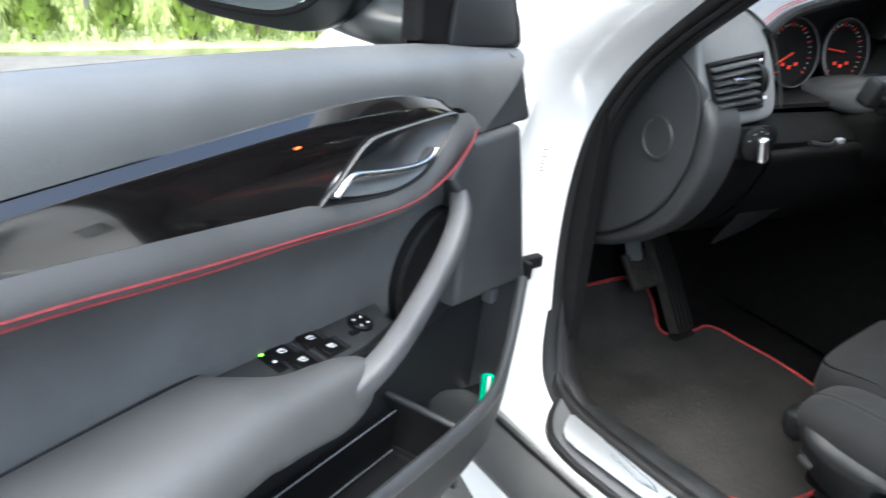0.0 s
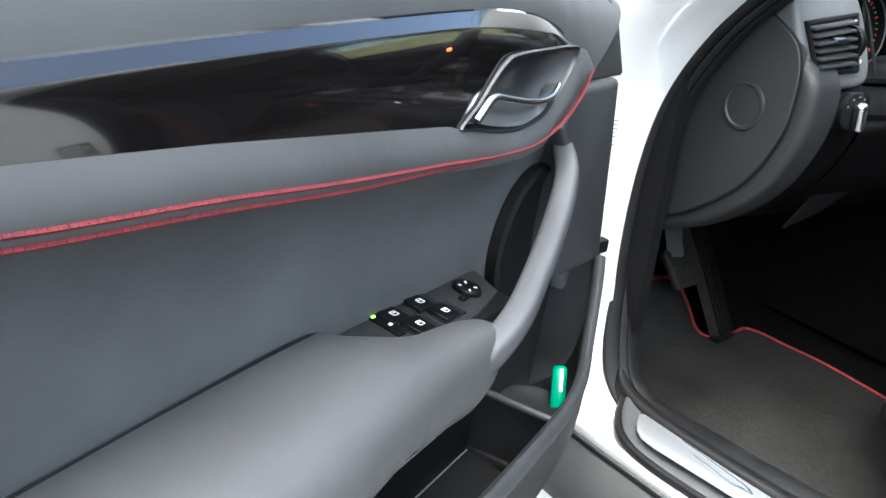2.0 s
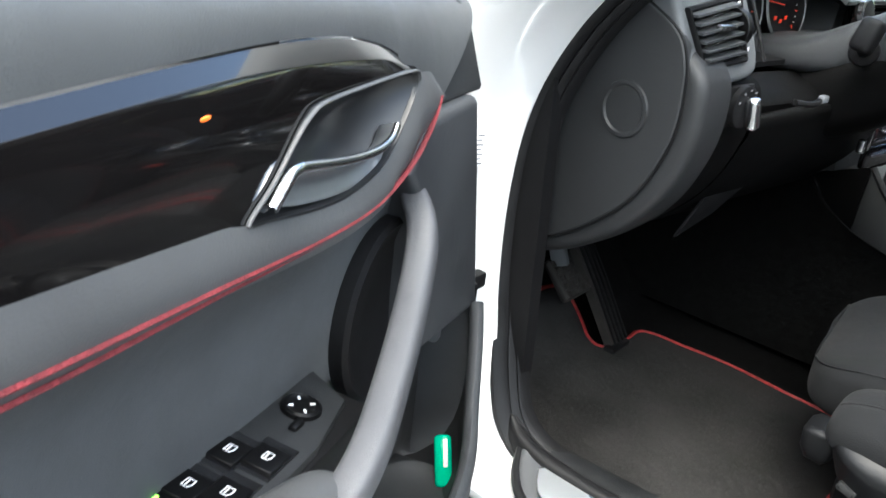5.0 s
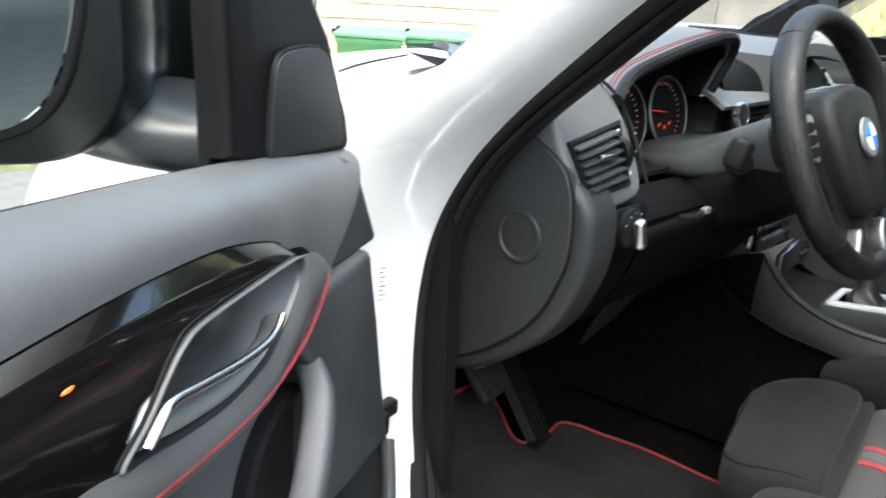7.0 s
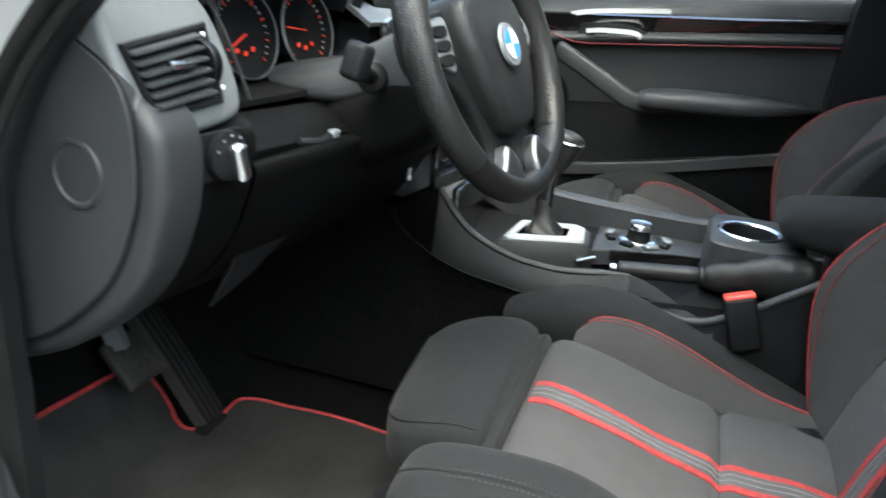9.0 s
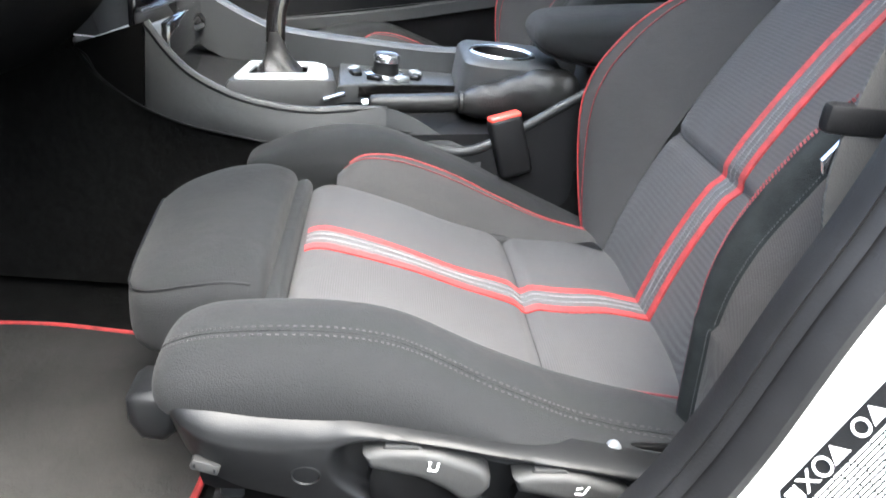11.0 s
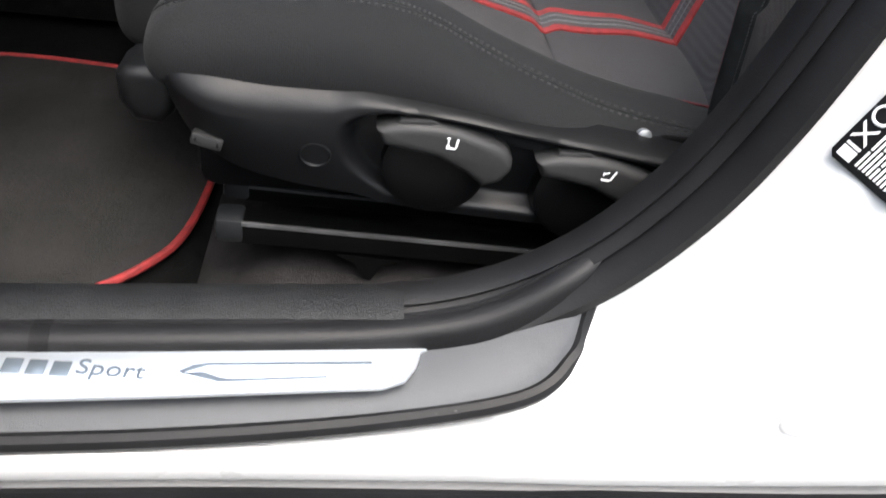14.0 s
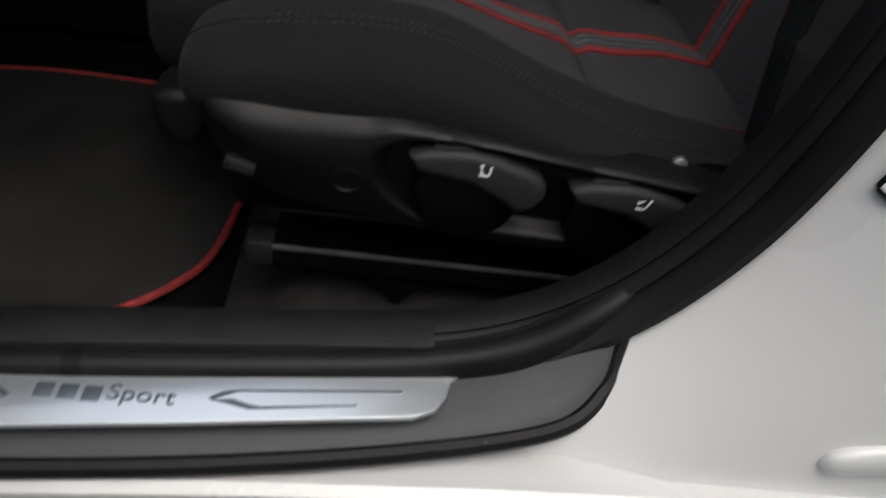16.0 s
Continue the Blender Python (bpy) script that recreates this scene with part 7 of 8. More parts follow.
far_rings = bolster_rings(-0.133, [(0.074, 0.530, 0.524, 0.014), (0.070, 0.540, 0.51, 0.030), (0.050, 0.553, 0.50, 0.043), (0.012, 0.570, 0.49, 0.048), (-0.039, 0.582, 0.485, 0.049), (-0.091, 0.582, 0.48, 0.049), (-0.145, 0.565, 0.475, 0.049), (-0.209, 0.542, 0.47, 0.048), (-0.299, 0.505, 0.465, 0.046), (-0.35, 0.485, 0.46, 0.038)])
near_b = part("side_bolster", skin(near_rings), SEAT_DARK, seat, "dark fabric side bolster")
part("side_bolster", skin(far_rings), SEAT_DARK, seat, "dark fabric side bolster")
for k, lift in ((11, 0.0004), (12, 0.0004)):
    line = curve([r[k] + Vector((-0.0002, 0, lift)) for r in near_rings[9:-4]], 2)
    part("seam_stitches", stitches(line, 0.00055, 2, 0.9), STITCH_GREY, near_b, "pale double stitching")
part("bolster_seam", tube([r[11].lerp(r[12], 0.5) + Vector((0, 0, -0.0001)) for r in near_rings[9:-4]], 0.0008, 6), BLACK, near_b)
pipe = [far_panel(1.0, 0.02 + 0.96 * k / 60) for k in range(61)]
part("red_piping", tube([p + Vector((0.001, 0, 0.0005)) for p in pipe], 0.0011, 6), RED, seat, "red piping seam")
part("red_piping", tube([far_panel(0.84, 0.04 + 0.94 * k / 60) + Vector((0, 0, 0.0006)) for k in range(61)], 0.0008, 6), RED_THREAD, seat, "red thread seam")
part("red_piping", tube(curve([(-0.560, -0.275, 0.5135), (-0.562, -0.31, 0.511), (-0.560, -0.335, 0.507)], 6), 0.0010, 6), RED_THREAD, seat)

# thigh support in front, drawn out a little
thigh_rows = [(0.002, 0.562, 0.494, 0.136), (0.009, 0.575, 0.486, 0.143), (0.034, 0.580, 0.484, 0.147), (0.066, 0.5735, 0.484, 0.147), (0.092, 0.5635, 0.485, 0.142), (0.110, 0.555, 0.488, 0.130), (0.121, 0.548, 0.492, 0.112), (0.1285, 0.541, 0.498, 0.088), (0.132, 0.528, 0.510, 0.052)]
thigh_rings = blob_rings([(V(-0.387, y, (zt + zb) / 2), V(w, 0.06 * y, 0), V(0, 0.0, (zt - zb) / 2)) for y, zt, zb, w in thigh_rows], 48, 6, 4.2)
thigh = part("thigh_support", skin(thigh_rings), SEAT_DARK, seat, "smooth dark thigh support")
part("thigh_seam", tube([r[20] for r in thigh_rings[8:-8]] + [thigh_rings[-9][k] + Vector((0, 0.0006, 0)) for k in range(20, 4, -1)], 0.0012, 6), BLACK, thigh)
part("slide_cover", blob([(V(SX, -0.012, 0.525), V(0.150, 0, 0), V(0, 0, 0.030)), (V(SX, -0.006, 0.527), V(0.152, 0, 0), V(0, 0, 0.034)), (V(SX, 0.006, 0.525), V(0.150, 0, 0), V(0, 0, 0.032))], 32, 4, 5), SEAT_DARK, seat, "dark folded cover behind the thigh support")
part("seat_pan", block((-0.39, -0.16, 0.465), (0.46, 0.40, 0.05), 0.015), BLACK, seat)

# backrest: far panel to the red piping, dark outer faces, suede ridge and mesh flank beside the door
pipe_back = curve([(-0.161, -0.352, 0.470), (-0.158, -0.341, 0.503), (-0.156, -0.327, 0.57), (-0.156, -0.319, 0.632), (-0.157, -0.323, 0.67), (-0.160, -0.338, 0.705), (-0.168, -0.370, 0.749), (-0.182, -0.416, 0.787), (-0.203, -0.475, 0.812), (-0.226, -0.512, 0.826)], 8)


def back_panel(u, v):
    q = line_at(pipe_back, v)
    z = min(q.z, 0.832)
    p = Vector((SX + 0.164, BACK_Y(z) - 0.003, z))
    return p.lerp(q, u) + Vector((0, 0.007 * math.sin(math.pi * u), 0))


def back_side(u, v):
    q = line_at(pipe_back, v)
    r = Vector((-0.112, BACK_Y(q.z) - 0.05, q.z + 0.004))
    w = math.sin(u * math.pi / 2)
    return Vector((q.x + (r.x - q.x) * w, q.y + (r.y - q.y) * (1 - math.cos(u * math.pi / 2)), q.z + (r.z - q.z) * u))


part("back_panel", sheet(back_panel, 14, 60, 0.012, (0, 1, 0)), SEAT_MID, seat, "grey inner backrest panel")
part("back_bolster", sheet(back_side, 14, 60, 0.012, (1, 1, 0)), SEAT_DARK, seat, "dark fabric backrest bolster")
over = pipe_back + [Vector((x, -0.517 - 0.006 * math.sin(math.pi * (x + 0.59) / 0.36), 0.834 + 0.006 * math.sin(math.pi * (x + 0.59) / 0.36))) for x in (-0.26, -0.30, -0.34, -0.38, -0.42, -0.46, -0.50, -0.54)]
part("red_piping", tube([p + Vector((0.0008, 0.0012, 0)) for p in over], 0.0012, 6), RED, seat, "red piping seam")
part("red_piping", tube([back_panel(0.86, v / 50) + Vector((0, 0.0008, 0)) for v in range(51)], 0.0009, 6), RED_THREAD, seat, "red thread seam")
part("upper_back", sheet(lambda u, v: Vector((-0.600 + 0.47 * u, BACK_Y(0.832 + 0.19 * v) - 0.004 + 0.012 * math.sin(math.pi * v) - 0.05 * abs(2 * u - 1) ** 4, 0.832 + 0.18 * v)), 24, 16, 0.09, (0, 1, 0)), SEAT_DARK, seat, "dark upper backrest")


def suede(u, v):
    z = 0.47 + 0.365 * v
    a, b = Vector((-0.577, RIDGE_Y(z), z)), Vector((-0.610, RIDGE_Y(z) + (0.004 if z < 0.6 else 0.0) - 0.012 * min(1, max(0, (z - 0.6) / 0.1)), z))
    return a.lerp(b, u) + Vector((-0.002 * math.sin(math.pi * u), 0.009 * math.sin(math.pi * u), 0))


def mesh_flank(u, v):
    z = 0.47 + 0.365 * v
    a, b = suede(1.0, v), Vector((-0.647, FLANK_Y(z), z))
    return a.lerp(b, u) + Vector((-0.006 * math.sin(math.pi * u), 0.004 * math.sin(math.pi * u), 0))


def flank_back(u, v):
    z = 0.47 + 0.54 * v
    a, b = Vector((-0.647 + 0.25 * max(0.0, z - 0.84), FLANK_Y(z), z)), Vector((-0.600, FLANK_Y(z) - 0.15, z))
    return a.lerp(b, u) + Vector((-0.014 * math.sin(math.pi * min(1, u * 1.3)), 0, 0))


sue = part("back_bolster", sheet(suede, 12, 60, 0.008, (-0.5, 1, 0)), SUEDE, seat, "dark suede bolster ridge")
part("side_panel", sheet(mesh_flank, 12, 60, 0.006, (-1, 0.6, 0)), MESH_CLOTH, seat, "brownish mesh backrest flank")
part("back_flank", sheet(flank_back, 10, 30, 0.006, (-1, 0, 0)), BLACK, seat, "black backrest side")
for d in (0.02, 0.16):
    part("red_stitches", stitches([suede(d, 0.06 + 0.92 * k / 130) + Vector((0, 0.0006, 0)) for k in range(131)], 0.0008, 1, 0.6), RED_THREAD, sue, "red dashed stitching")
part("pale_stitches", stitches([suede(0.93, 0.06 + 0.92 * k / 130) + Vector((-0.0004, 0.0004, 0)) for k in range(131)], 0.0005, 1, 0.55), STITCH_GREY, sue)
part("back_shell", sheet(lambda u, v: Vector((-0.60 + 0.48 * u, BACK_Y(0.47 + 0.53 * v) - 0.09 - 0.03 * math.sin(math.pi * u), 0.48 + 0.53 * v)), 10, 12, 0.02, (0, -1, 0)), BLACK, seat)
part("headrest", blob([(V(-0.39, -0.60, 1.03), V(0.10, 0, 0), V(0, 0.03, 0.01)), (V(-0.39, -0.61, 1.06), V(0.13, 0, 0), V(0, 0.05, 0.01)), (V(-0.39, -0.63, 1.14), V(0.13, 0, 0), V(0, 0.05, 0.01)), (V(-0.39, -0.64, 1.19), V(0.10, 0, 0), V(0, 0.03, 0.01))], 28, 5, 3), SEAT_DARK, seat)

# plastic side cover with levers
COVER_T = soft_table([(-0.335, 0.512), (-0.275, 0.5255), (-0.237, 0.5315), (-0.206, 0.5355), (-0.169, 0.540), (-0.133, 0.5455), (-0.097, 0.5505), (-0.062, 0.5555), (-0.012, 0.5585), (0.030, 0.560), (0.050, 0.560)])
COVER_B = soft_table([(-0.335, 0.480), (-0.276, 0.468), (-0.222, 0.460), (-0.138, 0.464), (-0.096, 0.468), (-0.066, 0.475), (-0.03, 0.480), (0.005, 0.490), (0.029, 0.507), (0.042, 0.526), (0.050, 0.540)])
CREASE = soft_table([(-0.335, 0.504), (-0.275, 0.518), (-0.206, 0.529), (-0.169, 0.5345), (-0.132, 0.5405), (-0.097, 0.5435), (-0.07, 0.5425), (-0.052, 0.536), (-0.013, 0.5315), (0.026, 0.538), (0.050, 0.548)])
HOLLOW = soft_table([(0.455, -0.100), (0.474, -0.088), (0.492, -0.069), (0.505, -0.060), (0.521, -0.057), (0.534, -0.062), (0.545, -0.085)])


def ease(t):
    t = min(1.0, max(0.0, t))
    return t * t * (3 - 2 * t)


def cover(u, v):
    """Side cover: a broad light shoulder, a crease, a face that leans in below it, a hollow round the levers, a rounded front end."""
    y = 0.050 - 0.385 * u
    zt, zb, zc = COVER_T(y), COVER_B(y), CREASE(y)
    z = zt - (zt - zb) * v
    out = 0.014 + 0.024 * math.sin(math.pi / 2 * min(1.0, (zt - z) / (zt - zc))) ** 0.8 if z > zc else 0.038 - 0.016 * ((zc - z) / (zc - zb)) ** 1.2
    out *= max(0.10, 1 - (max(0.0, y - 0.004) / 0.047) ** 2.4) ** 0.5
    f = ease((HOLLOW(z) - y) / 0.012) * ease((zc - 0.001 - z) / 0.007) * ease((z - zb - 0.006) / 0.012)
    return Vector((-0.640 - out + 0.013 * f, y, z))


cov = part("side_cover", sheet(cover, 150, 60, 0.003, (-1, 0, 0)), COVER, seat, "satin black seat side cover")
part("cover_disc", lathe((-0.6705, -0.0435, 0.507), (-1, 0, -0.25), [(0, 0.0100), (0.0012, 0.0100), (0.0016, 0.0092), (0.0006, 0.0084), (0.0008, 0.003)], 28), COVER, cov)


def lever_part(dy, dz, name, icon):
    """Hand lever: a light wedge with a flat tab on top, over a dark round hub."""
    out = [(-0.079, 0.5320), (-0.086, 0.5352), (-0.094, 0.5368), (-0.115, 0.5375), (-0.128, 0.5355), (-0.140, 0.5315), (-0.151, 0.528), (-0.159, 0.5235), (-0.1635, 0.517), (-0.1638, 0.510), (-0.158, 0.5015), (-0.147, 0.497), (-0.135, 0.5065), (-0.117, 0.5155), (-0.099, 0.5190), (-0.084, 0.5215)]
    l = part(name, plate([(a + dy, b + dz) for a, b in out], lambda a, b, c: (-0.660 - c, a, b), 0.022, 0.006, 4), LEVER_GREY, cov, "grey seat adjuster lever")
    part("tab", plate([(-0.090 + dy, 0.5345 + dz), (-0.093 + dy, 0.5390 + dz), (-0.112 + dy, 0.5402 + dz), (-0.119 + dy, 0.5360 + dz)], lambda a, b, c: (-0.664 - c, a, b), 0.014, 0.002), LEVER_GREY, l)
    part("hub", lathe((-0.655, -0.118 + dy, 0.501 + dz), (-1, 0, 0), [(0, 0.0345), (0.012, 0.033), (0.015, 0.028), (0.0145, 0.01)], 40), SATIN, l)
    y0, z0 = -0.126 + dy, 0.5265 + dz
    marks = [block((-0.6823, y0 + a, z0 + b), (0.0008, w, h), 0.0003, 1, Euler((radians(r), 0, 0)).to_matrix().to_4x4()) for a, b, w, h, r in icon]
    part("symbol", merge(*marks), WHITE_MARK, l)


lever_part(0.0, 0.0, "height_lever", [(0.0022, -0.0020, 0.0060, 0.0014, 4), (-0.0012, 0.0012, 0.0014, 0.0064, 8), (0.0040, 0.0018, 0.0010, 0.0048, 0), (0.0040, 0.0046, 0.0024, 0.0010, 0), (0.0040, -0.0004, 0.0024, 0.0010, 0)])
lever_part(-0.099, -0.014, "recline_lever", [(0.0024, -0.0022, 0.0058, 0.0014, 4), (-0.0022, 0.0010, 0.0014, 0.0072, 24), (0.0024, 0.0026, 0.0040, 0.0010, -20), (0.0042, 0.0020, 0.0010, 0.0026, 0)])
part("front_grip", plate([(0.047, 0.534), (0.058, 0.5365), (0.074, 0.536), (0.081, 0.530), (0.080, 0.512), (0.072, 0.499), (0.055, 0.497), (0.047, 0.506), (0.044, 0.520)], lambda a, b, c: (-0.598 - c, a, b), 0.038, 0.009, 4), COVER, seat, "dark thigh support grip")
clip = part("side_clip", block((-0.669, 0.0205, 0.5105), (0.008, 0.019, 0.0085), 0.002, 2, Euler((radians(16), 0, 0)).to_matrix().to_4x4()), LEVER_GREY, seat, "grey cover clip")
for dy in (0.0062, -0.0066):
    part("clip_slot", block((-0.6735, 0.0205 + dy, 0.5110 + dy * 0.28), (0.0008, 0.0016, 0.0026), 0.0003), BLACK, clip)
part("anchor_bolt", lathe((-0.652, -0.250, 0.5275), (-1, 0, 0.2), [(0, 0.005), (0.004, 0.005), (0.0055, 0.003)], 16), STEEL, seat, "bare metal bolt")
part("anchor_bracket", merge(block((-0.645, -0.285, 0.518), (0.006, 0.06, 0.014), 0.002), block((-0.650, -0.298, 0.524), (0.004, 0.014, 0.008), 0.001, 1, Euler((radians(35), 0, 0)).to_matrix().to_4x4())), RAIL_BLACK, seat)
for x, z, r in ((-0.632, 0.0, 1.0), (-0.594, 0.006, 0.75), (-0.165, 0.0, 1.0)):
    rail = part("seat_rail", sweep([(x, 0.018, 0.425 + z), (x, -0.42, 0.406 + z)], [(a * r, b * r) for a, b in ((-0.010, -0.010), (0.010, -0.010), (0.010, 0.004), (0.008, 0.0068), (-0.008, 0.0068), (-0.010, 0.004))]), RAIL_BLACK, seat, "black steel seat rail")
    # thin pale strip in place of the highlight on the black enamel
    part("rail_edge", sweep([(x - 0.0096 * r, 0.006, 0.4304 + z - 0.007 * (1 - r)), (x - 0.0096 * r, -0.42, 0.4118 + z - 0.007 * (1 - r))], [(-0.0013, -0.0012), (0.0013, -0.0012), (0.0013, 0.0012), (-0.0013, 0.0012)]), RAIL_GLINT, rail, "highlight on the rail, painted as a pale strip")
    part("rail_cap", block((x, 0.0145, 0.4235 + z), (0.023 * r, 0.020, 0.020 * r), 0.004), SWITCH_DARK, rail)
    for y in (-0.085, -0.36):
        part("rail_foot", plate([(y + 0.026, 0.4085), (y + 0.012, 0.400), (y + 0.006, 0.388), (y, 0.386), (y - 0.007, 0.399), (y - 0.022, 0.404)], lambda a, b, c: (x - 0.009 + c, a, b + z), 0.016, 0.002), RAIL_BLACK, rail)

# passenger seat: the same seat, set a little lower, with plain sides
seat2 = copy_thing(seat, pose(0.435, -0.150, 0.352))
for ob in seat2.children:
    if ob.data and ob.data.materials and ob.data.materials[0] in (BLACK, SUEDE, MESH_CLOTH) and ob.name.split(".")[0] in ("back_flank", "back_bolster", "side_panel"):
        ob.data = ob.data.copy()
        ob.data.materials[0] = SEAT_SIDE

# buckle on its stalk
buckle = thing("seat_belt_buckle", pose(-0.105, -0.25, 0.45), "black seat belt buckle with a red release button", "seat belt buckle")
bk_rot = Euler((radians(-18), radians(8), radians(5))).to_matrix().to_4x4()
part("buckle_body", block((-0.122, -0.245, 0.572), (0.028, 0.042, 0.075), 0.006, 3, bk_rot), BLACK, buckle)
part("release_button", block((-0.118, -0.234, 0.607), (0.024, 0.040, 0.008), 0.003, 3, bk_rot), BUCKLE_RED, buckle)
part("stalk", sweep([(-0.112, -0.262, 0.535), (-0.118, -0.285, 0.44)], [(-0.006, -0.016), (0.006, -0.016), (0.006, 0.016), (-0.006, 0.016)], up=(0, 1, 0)), BLACK, buckle)

# belt and latch plate hanging by the pillar
belt = thing("seat_belt", pose(-0.65, -0.32, 0.50), "black webbing seat belt with a metal latch plate", "seat belt")
part("webbing", sweep(curve([(-0.660, -0.345, 0.50), (-0.668, -0.365, 0.58), (-0.668, -0.372, 0.67), (-0.658, -0.362, 0.755), (-0.66, -0.40, 0.95), (-0.67, -0.46, 1.20)], 6), [(-0.0012, -0.024), (0.0012, -0.024), (0.0012, 0.024), (-0.0012, 0.024)], up=(0, -1, 0.2)), WEBBING, belt)
lp = part("latch_plate", plate([(-0.333, 0.742), (-0.336, 0.734), (-0.344, 0.734), (-0.366, 0.757), (-0.362, 0.772), (-0.352, 0.772)], lambda a, b, c: (-0.652 - c, a, b), 0.003, 0.001), CHROME, belt, "bright metal latch plate")
part("latch_grip", block((-0.655, -0.350, 0.768), (0.012, 0.05, 0.018), 0.004), BLACK, lp)


# ---- ground and surroundings ----
def slope(x, y):
    return -0.045 * x - 0.075 * y


g = 400
bm = bmesh.new()
nx = [-300, -60, -20, -8, -3, 0, 3, 8, 20, 60, 300]
vv = [[bm.verts.new((x, y, slope(max(-15, min(15, x)), max(-15, min(15, y))))) for y in nx] for x in nx]
for i in range(10):
    for j in range(10):
        bm.faces.new((vv[i][j], vv[i + 1][j], vv[i + 1][j + 1], vv[i][j + 1]))
bmesh.ops.recalc_face_normals(bm, faces=bm.faces)
solid("ground", bm, CONCRETE, "pale concrete yard sloping away", "ground", "structure", 0)


def lawn(name, x0, x1, y0, y1, label):
    n = 14
    return solid(name, sheet(lambda u, v: Vector((x0 + (x1 - x0) * u, y0 + (y1 - y0) * v, slope(x0 + (x1 - x0) * u, y0 + (y1 - y0) * v) + 0.03 + 0.02 * math.sin(9 * u + 7 * v))), n, n, 0.05), GRASS_SOIL, label, "grass", "structure")


lawn("grass_bed", -7.0, 2.6, 5.2, 12.0, "rough grass bed beside the yard")
def bank(x, y):
    return slope(min(15, x), y) + 0.17 * max(0.0, x - 3.6) ** 1.05


solid("grass_bank", sheet(lambda u, v: Vector((3.6 + 24.0 * u, -16.0 + 18.0 * v, bank(3.6 + 24.0 * u, -16.0 + 18.0 * v) + 0.03 + 0.05 * math.sin(19 * u + 13 * v))), 30, 24, 0.05), GRASS_SOIL, "dry grassy bank rising beyond the yard", "grass", "structure")


def blades(name, areas, count, hmin, hmax, material, label, level=slope):
    rnd = random.Random(5)
    vs, fs = [], []
    for x0, x1, y0, y1 in areas:
        for k in range(count):
            x, y = rnd.uniform(x0, x1), rnd.uniform(y0, y1)
            h, w, an = rnd.uniform(hmin, hmax), rnd.uniform(0.006, 0.016), rnd.uniform(0, 6.28)
            z = level(x, y) + 0.02
            dx, dy = math.cos(an) * w, math.sin(an) * w
            lx, ly = rnd.uniform(-0.4, 0.4) * h, rnd.uniform(-0.4, 0.4) * h
            b = len(vs)
            vs += [(x - dx, y - dy, z), (x + dx, y + dy, z), (x + lx * 0.4 + dx * 0.6, y + ly * 0.4 + dy * 0.6, z + h * 0.6), (x + lx, y + ly, z + h)]
            fs += [(b, b + 1, b + 2), (b, b + 2, b + 3)]
    me = bpy.data.meshes.new(name)
    me.from_pydata(vs, [], fs)
    me.materials.append(material)
    return tagged(new(name, me), label, "grass", "", "stuff")


DRY = mat("dry_grass", (0.38, 0.36, 0.19), 0.9, vary=0.35, scale=3)
blades("grass", [(-6, 2.5, 5.45, 9.0)], 16000, 0.05, 0.15, GRASS, "long green grass in the bed")
blades("dry_grass", [(3.7, 10, -6, 1.6), (10, 20, -10, 2.0)], 13000, 0.12, 0.42, DRY, "tall dry grass on the bank", bank)


def thuja(x, y, h, seed):
    rnd = random.Random(seed)
    z0 = slope(x, y)
    t = thing("thuja", pose(x, y, z0), "young green thuja in the grass bed", "shrub", "thuja row")
    part("trunk", tube([(x, y, z0), (x + 0.01, y, z0 + h * 0.8)], 0.03, 8, up=(1, 0, 0), grow=lambda f: 1 - 0.7 * f), BARK, t)
    vs, fs = [], []
    for k in range(1500):
        f = rnd.random() ** 0.8
        rad = 0.29 * h * 0.5 * (1 - f) ** 0.6 * (0.75 + 0.5 * rnd.random()) * (1 + 0.25 * math.sin(7 * f + seed))
        an = rnd.uniform(0, 6.283)
        c = Vector((x + rad * math.cos(an), y + rad * math.sin(an), z0 + 0.08 + f * h))
        up = Vector((math.cos(an) * 0.35, math.sin(an) * 0.35, 1)).normalized() * rnd.uniform(0.05, 0.11)
        sd = Vector((-math.sin(an), math.cos(an), rnd.uniform(-0.3, 0.3))) * rnd.uniform(0.012, 0.028)
        b = len(vs)
        vs += [c - sd, c + sd, c + up + sd * 0.3, c + up * 0.9 - sd * 0.4]
        fs.append((b, b + 1, b + 2, b + 3))
    me = bpy.data.meshes.new("crown")
    me.from_pydata([tuple(v) for v in vs], [], fs)
    me.materials.append(LEAF)
    ob = new("crown", me)
    ob.parent, ob.matrix_parent_inverse = t, BASES[t.name].inverted()
    return t


for i in range(9):
    thuja(-2.50 + 0.52 * i, 5.55 + 0.06 * ((i * 7) % 3), 0.95 + 0.08 * ((i * 5) % 4), 11 + i)

fence = thing("fence", pose(-1, 7.0, slope(-1, 7)), "grey wire fence on steel posts behind the shrubs", "fence")
for i in range(8):
    x = -6 + 1.25 * i
    part("post", tube([(x, 7.0, slope(x, 7) - 0.1), (x, 7.0, slope(x, 7) + 1.5)], 0.025, 8, up=(1, 0, 0)), STEEL, fence)
for k in range(9):
    part("wire", tube([(-6, 7.0, slope(-6, 7) + 0.15 + 0.16 * k), (2.75, 7.0, slope(2.75, 7) + 0.15 + 0.16 * k)], 0.003, 4), STEEL, fence)

